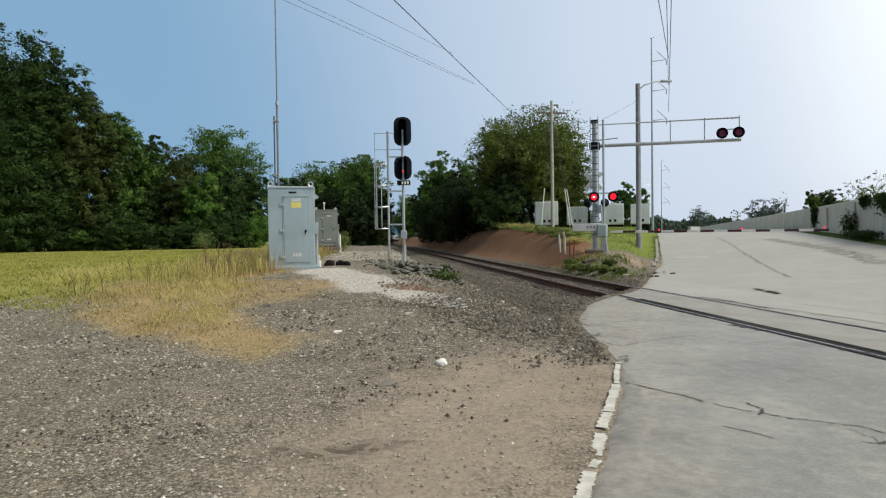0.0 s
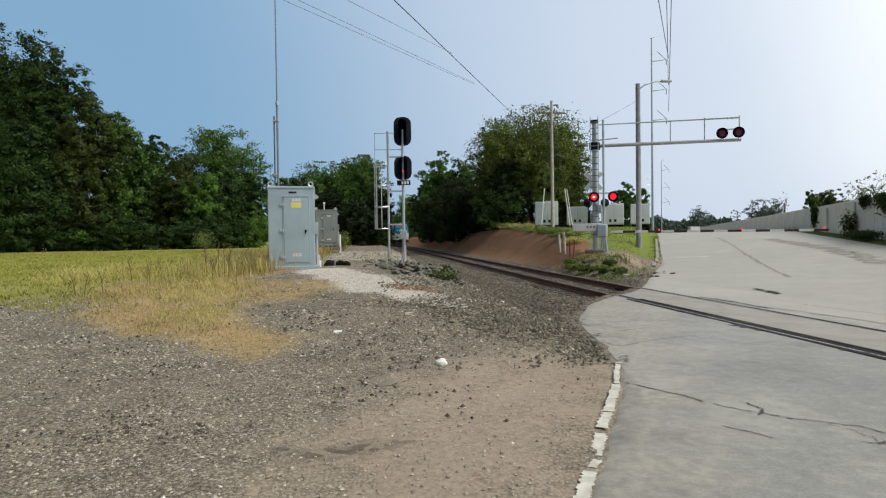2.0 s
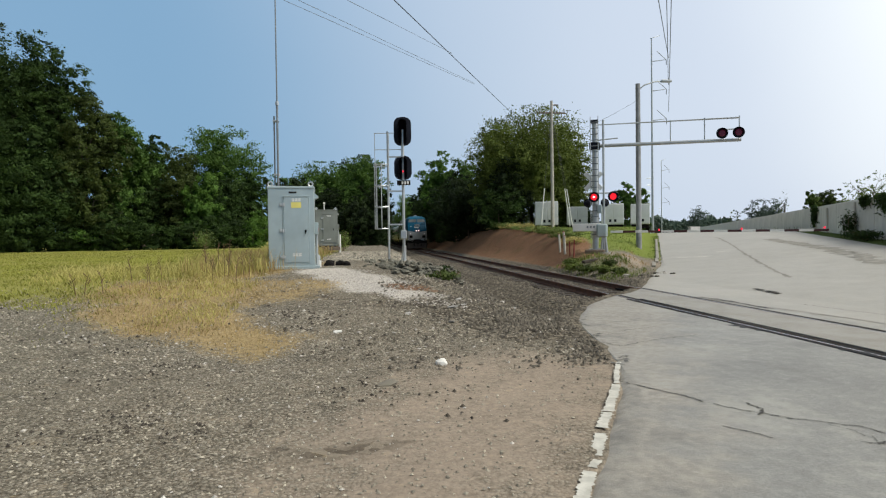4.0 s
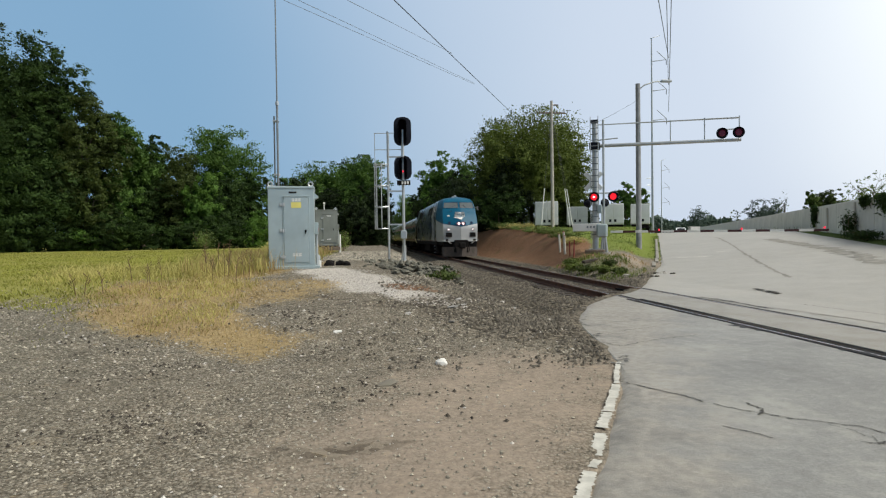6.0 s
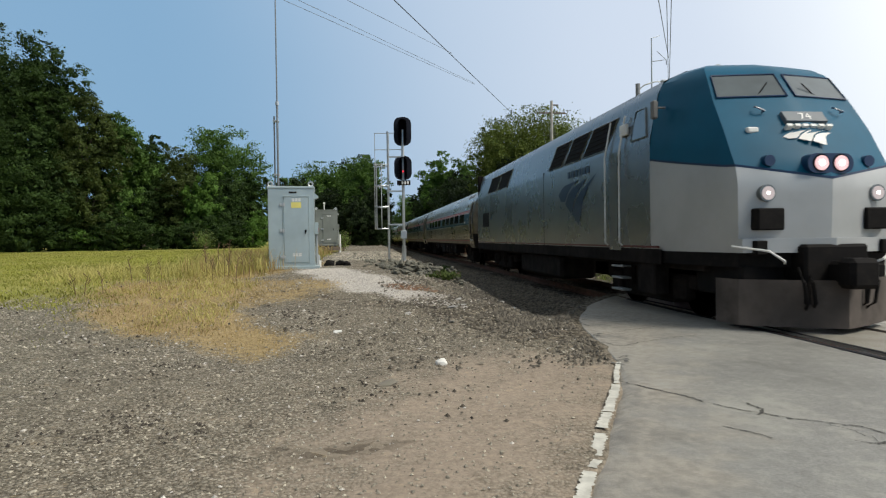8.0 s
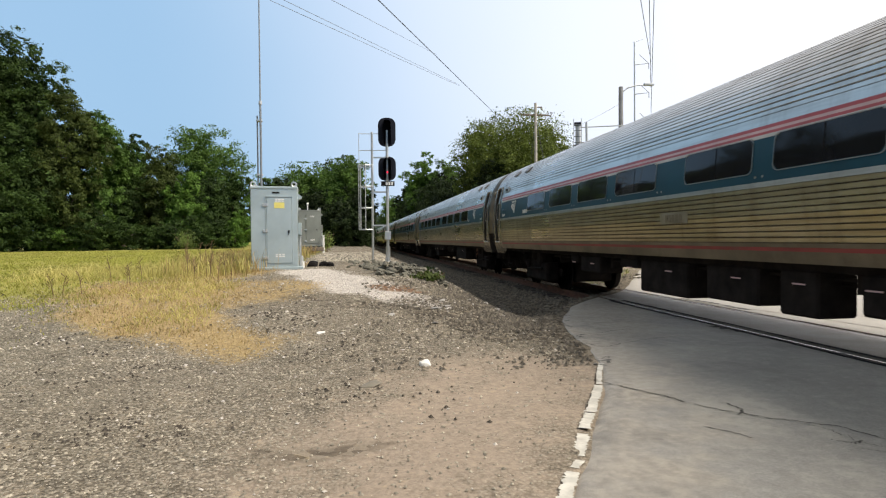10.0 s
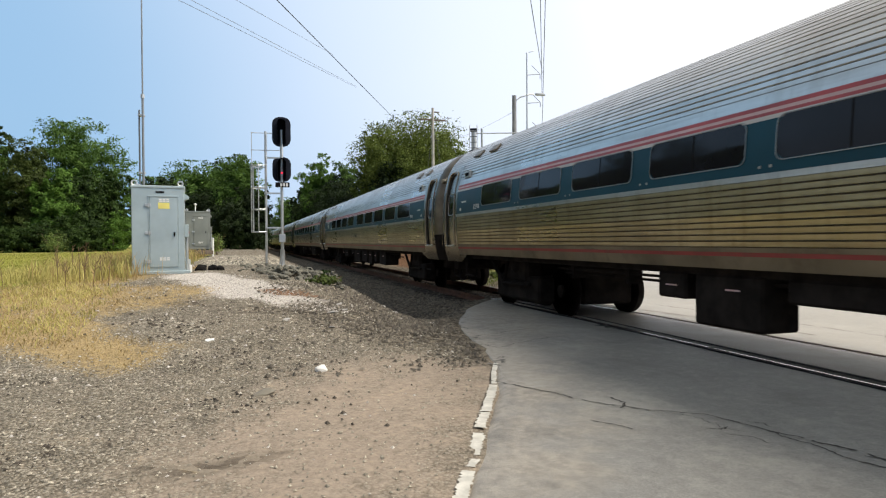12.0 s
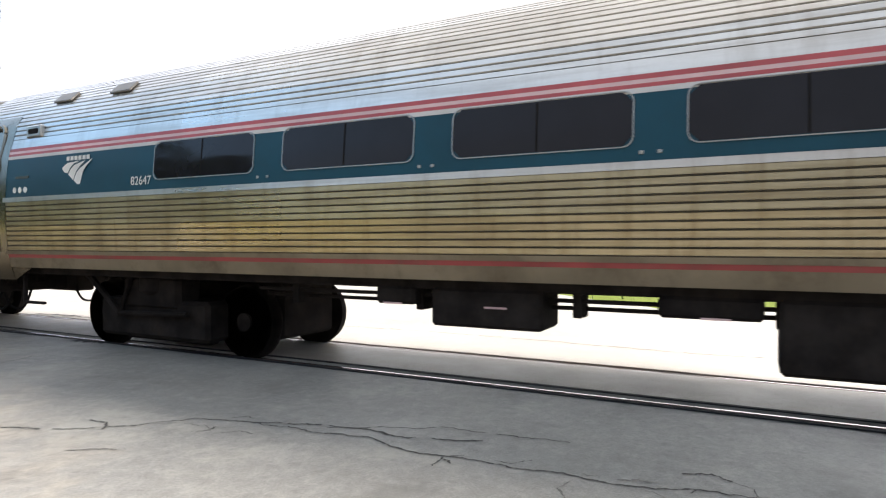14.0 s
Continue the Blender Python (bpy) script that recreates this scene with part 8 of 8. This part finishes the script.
# ---- road markings, cracks, kerb ----
def ribbon(pts, width, lift, seed, mesh=None, jitter=0.5, breaks=False, fine=0.04, wander_by=0.0):
    """A ragged flat strip on the road along (x, y) points."""
    r_ = random.Random(seed)
    m = mesh or Mesh()
    dense = []
    for (x0, y0), (x1, y1) in zip(pts, pts[1:]):
        n = max(2, int(math.hypot(x1 - x0, y1 - y0) / fine))
        dense += [(x0 + (x1 - x0) * i / n, y0 + (y1 - y0) * i / n) for i in range(n)]
    dense.append(pts[-1])
    if wander_by:
        sway = lambda i, k: wander_by * (noise.noise(Vector((i * 0.09, seed * 3.1, k))) + 0.5 * noise.noise(Vector((i * 0.31, seed * 3.1, k + 5))))
        dense = [(x + sway(i, 0.0), y + sway(i, 9.0)) for i, (x, y) in enumerate(dense)]
    rows = []
    for i, (x, y) in enumerate(dense):
        a, b = dense[max(0, i - 1)], dense[min(len(dense) - 1, i + 1)]
        d = math.hypot(b[0] - a[0], b[1] - a[1]) or 1
        nx, ny = -(b[1] - a[1]) / d, (b[0] - a[0]) / d
        o = r_.uniform(-jitter, jitter) * width
        wander = 1 + 2.2 * min(jitter, 0.4) * noise.noise(Vector((i * 0.11, seed, 0)))
        wl, wr = wander * width * r_.uniform(1 - jitter, 1 + jitter) / 2, width * r_.uniform(1 - jitter, 1 + jitter) / 2
        p, q = (x + nx * (wl + o * 0.5), y + ny * (wl + o * 0.5)), (x - nx * (wr - o * 0.5), y - ny * (wr - o * 0.5))
        rows.append([(*p, float(road_height(np.array(p[0]), np.array(p[1]))) + lift), (*q, float(road_height(np.array(q[0]), np.array(q[1]))) + lift)])
    if not breaks:
        return m.sheet(rows)
    run = []
    for i, row in enumerate(rows + [None]):
        if row is None or noise.noise(Vector((i * 0.13, seed * 1.7, 4.0))) < -0.36:
            if len(run) > 2:
                m.sheet(run)
            run = []
        else:
            run.append(row)
    return m


edge_line = thing("edge_line", "worn broken white line along the asphalt's edge", "road marking", kind="structure")
for k, (pts, wd) in enumerate((([(2.80, 6.66), (2.58, 6.18), (2.38, 5.70)], 0.055), ([(2.36, 5.66), (2.08, 5.10), (1.92, 4.80)], 0.085), ([(1.91, 4.77), (1.80, 4.56), (1.71, 4.40)], 0.085),
                               ([(1.66, 4.27), (1.55, 4.03), (1.46, 3.84)], 0.080), ([(1.44, 3.76), (1.36, 3.64)], 0.06), ([(1.325, 3.58), (1.21, 3.37), (1.08, 3.10)], 0.082), ([(1.04, 3.03), (0.6, 2.0), (0.2, 1.1)], 0.08))):
    part("paint", ribbon(pts, wd, 0.004, 60 + k, jitter=0.22, fine=0.018), M_LINE, edge_line)
cracks = thing("road_cracks", "dark ragged cracks in the grey asphalt", "crack", kind="structure")
for k, (pts, wd) in enumerate((([(2.35, 5.95), (2.61, 5.47), (2.75, 5.2), (2.93, 4.80), (3.18, 4.45), (3.61, 4.15), (3.75, 3.62), (3.77, 3.0), (3.83, 2.58), (3.70, 2.16), (3.74, 1.7), (3.72, 1.4), (3.79, 1.06), (3.73, 0.77), (3.9, 0.2), (4.1, -1.0)], 0.014),
                               ([(3.45, 8.59), (3.9, 8.9), (4.45, 9.13)], 0.010), ([(3.22, 7.64), (3.9, 8.0), (4.65, 8.24)], 0.010), ([(9.75, 14.6), (9.7, 14.0), (9.62, 13.4)], 0.09), ([(3.76, 3.6), (4.0, 2.9), (3.95, 2.3), (4.15, 1.8)], 0.02), ([(2.6, 4.3), (2.8, 4.0)], 0.012), ([(3.9, 3.0), (4.3, 2.2), (4.4, 1.2)], 0.012),
                               ([(8.7, 11.5), (8.9, 9.0), (9.0, 5.0), (8.8, 1.0), (9.0, -3.0)], 0.02))):
    part("crack", ribbon(pts, wd, 0.005, 80 + k, jitter=0.8, breaks=True, fine=0.022, wander_by=0.045), M_CRACK, cracks)
rc = random.Random(77)
for k in range(26):
    # short side cracks and spalls along the long crack
    f = rc.random()
    x, y = 3.35 + 0.45 * f + rc.gauss(0, 0.16), 4.5 - 5.2 * f + rc.gauss(0, 0.1)
    a, ln = rc.uniform(0, 6.28), rc.uniform(0.06, 0.35)
    pts = [(x, y), (x + 0.5 * ln * math.cos(a), y + 0.5 * ln * math.sin(a)), (x + ln * math.cos(a + 0.5), y + ln * math.sin(a + 0.5))]
    part("crack", ribbon(pts, rc.choice((0.006, 0.010, 0.018)), 0.005, 200 + k, jitter=0.85, fine=0.015, wander_by=0.03), M_CRACK if k % 3 else M_SPALL, cracks)
for k in range(30):
    # crumbled bits along the apron's edge
    s_ = 6.8 + 6.0 * rc.random()
    x, y, _ = along_road(s_, float(road_edge(ROAD_U[0] * s_, ROAD_U[1] * s_)) + rc.uniform(0.03, 0.22))
    a, ln = rc.uniform(0, 6.28), rc.uniform(0.05, 0.22)
    part("crack", ribbon([(x, y), (x + ln * math.cos(a), y + ln * math.sin(a))], rc.uniform(0.01, 0.05), 0.005, 300 + k, jitter=0.85, fine=0.015, wander_by=0.03), M_SPALL, cracks)
tar = thing("tar_patches", "black tar smears beside the rails", "tar", kind="structure")
for k, (pts, wd) in enumerate((([(7.55, 13.3), (7.66, 12.6), (7.70, 12.0)], 0.10), ([(7.66, 11.9), (7.62, 11.2), (7.64, 10.9)], 0.09), ([(5.68, 9.05), (5.74, 8.7), (5.80, 8.4)], 0.13), ([(5.80, 7.2), (5.82, 6.4), (5.82, 5.8)], 0.09), ([(5.83, 12.6), (5.84, 11.5), (5.84, 10.4)], 0.06), ([(5.80, 5.8), (5.81, 2.0), (5.80, -3.0)], 0.07))):
    part("smear", ribbon(pts, wd, 0.004, 90 + k, jitter=0.7), M_TAR, tar)
M_STAIN = plain("dark_lane_stain", (0.285, 0.268, 0.235), 0.8, 0.0, 0.2, 3.0, spec=0.3)
for k, (pts, wd) in enumerate((([(23.0, 38.3), (19.2, 30.6), (15.5, 23.6), (13.4, 19.4), (11.7, 15.9)], 0.10), ([(21.9, 31.4), (20.1, 26.9), (18.5, 23.0), (16.7, 19.4), (15.1, 16.3)], 0.55), ([(7.57, 13.3), (7.6, 11.7), (7.8, 10.6), (8.0, 9.4), (8.1, 7.0)], 0.05))):
    part("seam", ribbon(pts, wd, 0.004 + 0.001 * k, 140 + k, jitter=0.6, fine=0.12, wander_by=0.12), M_STAIN, tar, "dark worn seam in the lane")
stop = thing("stop_line", "faded white stop line on the far lane", "road marking", kind="structure")
part("paint", ribbon([(13.9, 26.4), (14.3, 25.75), (14.7, 25.1)], 0.3, 0.006, 99, jitter=0.1), M_LINE, stop)
part("paint", ribbon([(16.3, 27.2), (16.7, 26.6)], 0.25, 0.006, 98, jitter=0.2), M_LINE, stop)
M_KERB = plain("dirty_kerb_concrete", (0.30, 0.28, 0.24), 0.9, 0.0, 0.2, 3.0, 0.004, 0.5, (0.16, 0.14, 0.11))
kerb = thing("kerb", "low pale concrete kerb along the grass corner", "kerb", kind="structure")
for k in range(12):
    s0 = 26.2 + 1.9 * k
    q_ = float(road_edge(ROAD_U[0] * s0, ROAD_U[1] * s0)) - 0.1
    x, y, _ = along_road(s0, q_)
    p_ = part("kerb_stone", Mesh().box(-0.075, 0.075, 0.01, 1.86, -0.2, 0.035, 0.012), M_KERB, kerb)
    p_.matrix_basis = pose(x, y, float(land(x + 0.3, y)) + 0.0, 2.3, 0, -26)
for k, (x, y, hgt) in enumerate(((9.93, 31.0, 0.95), (9.97, 30.4, 1.05), (9.9, 30.1, 0.9), (9.85, 29.2, 0.7), (9.8, 28.5, 0.85))):
    ps = thing("marker_post", "pale rusty marker post beside the crossing" if k < 3 else "thin rusty marker post beside the crossing", "post", pose(x, y, float(ground_z(x, y)), random.uniform(-3, 3), random.uniform(-3, 3), 0), "marker posts")
    part("post", Mesh().tube([(0, 0, -0.15), (0, 0, hgt)], 0.055 if k < 3 else 0.03, 8), M_LINE if k < 3 else M_RUST, ps)
    part("cap", Mesh().tube([(0, 0, hgt), (0, 0, hgt + 0.05)], [0.06 if k < 3 else 0.035, 0.02], 8), M_RUST, ps)
sl = Mesh().box(-0.6, 0.6, -0.1, 0.1, 0, 0.12, 0.02)
tagged(part("old_tie", sl, M_TIE), "old grey timber lying beside the crossing signal", "timber").matrix_basis = pose(9.7, 25.6, float(ground_z(9.7, 25.6)) - 0.01, 0, -6, 20)
for k in range(9):
    s_ = random.uniform(0.05, 0.12)
    rock("corner_rubble", "pale rubble heaped at the road's corner", 9.7 + random.uniform(-0.5, 0.9), 20.4 + random.uniform(-0.6, 1.0), (s_ * 1.4, s_, s_ * 0.7), 200 + k, M_STONE_PALE if k % 2 else M_STONE_DARK, 0.7, 0.2, "rubble")


# ---- white car coming over the far crest ----
def build_car():
    """A white sedan; its nose is -y."""
    car = thing("sedan_car", "white sedan car coming over the crest of the road", "car")
    prof = [(-2.25, 0.35), (-2.3, 0.62), (-2.1, 0.82), (-1.2, 0.95), (-0.45, 1.36), (0.2, 1.45), (1.0, 1.42), (1.65, 1.08), (2.2, 1.0), (2.3, 0.7), (2.25, 0.35)]
    rows = []
    for x, k in ((-0.88, 0.0), (-0.86, 0.5), (-0.72, 1.0), (0.72, 1.0), (0.86, 0.5), (0.88, 0.0)):
        rows.append([(x if z < 0.95 else x * 0.92, y, 0.35 + (z - 0.35) * (0.95 if k < 0.9 and z > 1.0 else 1.0)) for y, z in prof])
    body = Mesh().sheet(rows)
    body.add([(x if z < 0.95 else x * 0.92, y, z) for x in (-0.88,) for y, z in prof], [tuple(range(len(prof)))])
    body.add([(x if z < 0.95 else x * 0.92, y, z) for x in (0.88,) for y, z in prof], [tuple(range(len(prof) - 1, -1, -1))])
    part("body", body, M_CARWHITE, car, "white car body")
    part("windshield", Mesh().add([(-0.68, -1.12, 1.0), (0.68, -1.12, 1.0), (0.62, -0.50, 1.34), (-0.62, -0.50, 1.34)], [(0, 1, 2, 3)]), M_GLASS, car)
    for s in (-1, 1):
        part("side_window", Mesh().add([(s * 0.885, -0.8, 0.98), (s * 0.885, 1.3, 0.98), (s * 0.82, 0.9, 1.34), (s * 0.82, -0.35, 1.32)], [(0, 1, 2, 3)]), M_GLASS, car)
        part("headlight", Mesh().ball((s * 0.66, -2.24, 0.68), 0.16, 0.07, 0.08), M_GALV, car)
        for y in (-1.4, 1.35):
            part("wheel", Mesh().tube([(s * 0.70, y, 0.32), (s * 0.90, y, 0.32)], 0.32, 18), M_BLACK, car, "black tyre")
    return car


M_CARWHITE = plain("white_car_paint", (0.78, 0.78, 0.78), 0.3, 0.0, 0.03, 1.0, coat=0.3)
sedan = build_car()
SEDAN_Q = 4.5


def motions():
    """The train, rolling towards the camera and past it, and a car on the far road."""
    for k, car in enumerate([loco, *coaches]):
        back = 0.0 if k == 0 else LOCO + CAR * (k - 1)
        walk(car, [(t, pose(TRACK_X, y + back, 0)) for t, y in TRAIN_ROWS])

    rows = []
    for t, s_ in ((0.0, 240.0), (3.0, 190.0), (5.4, 132.0), (6.5, 112.0), (7.5, 100.0), (9.0, 86.0), (11.0, 74.0), (14.0, 68.0)):
        x, y, _ = along_road(s_, SEDAN_Q)
        rows.append((t, pose(x, y, float(road_height(np.array(x), np.array(y))), 0, 0, -26)))
    walk(sedan, rows)


motions()
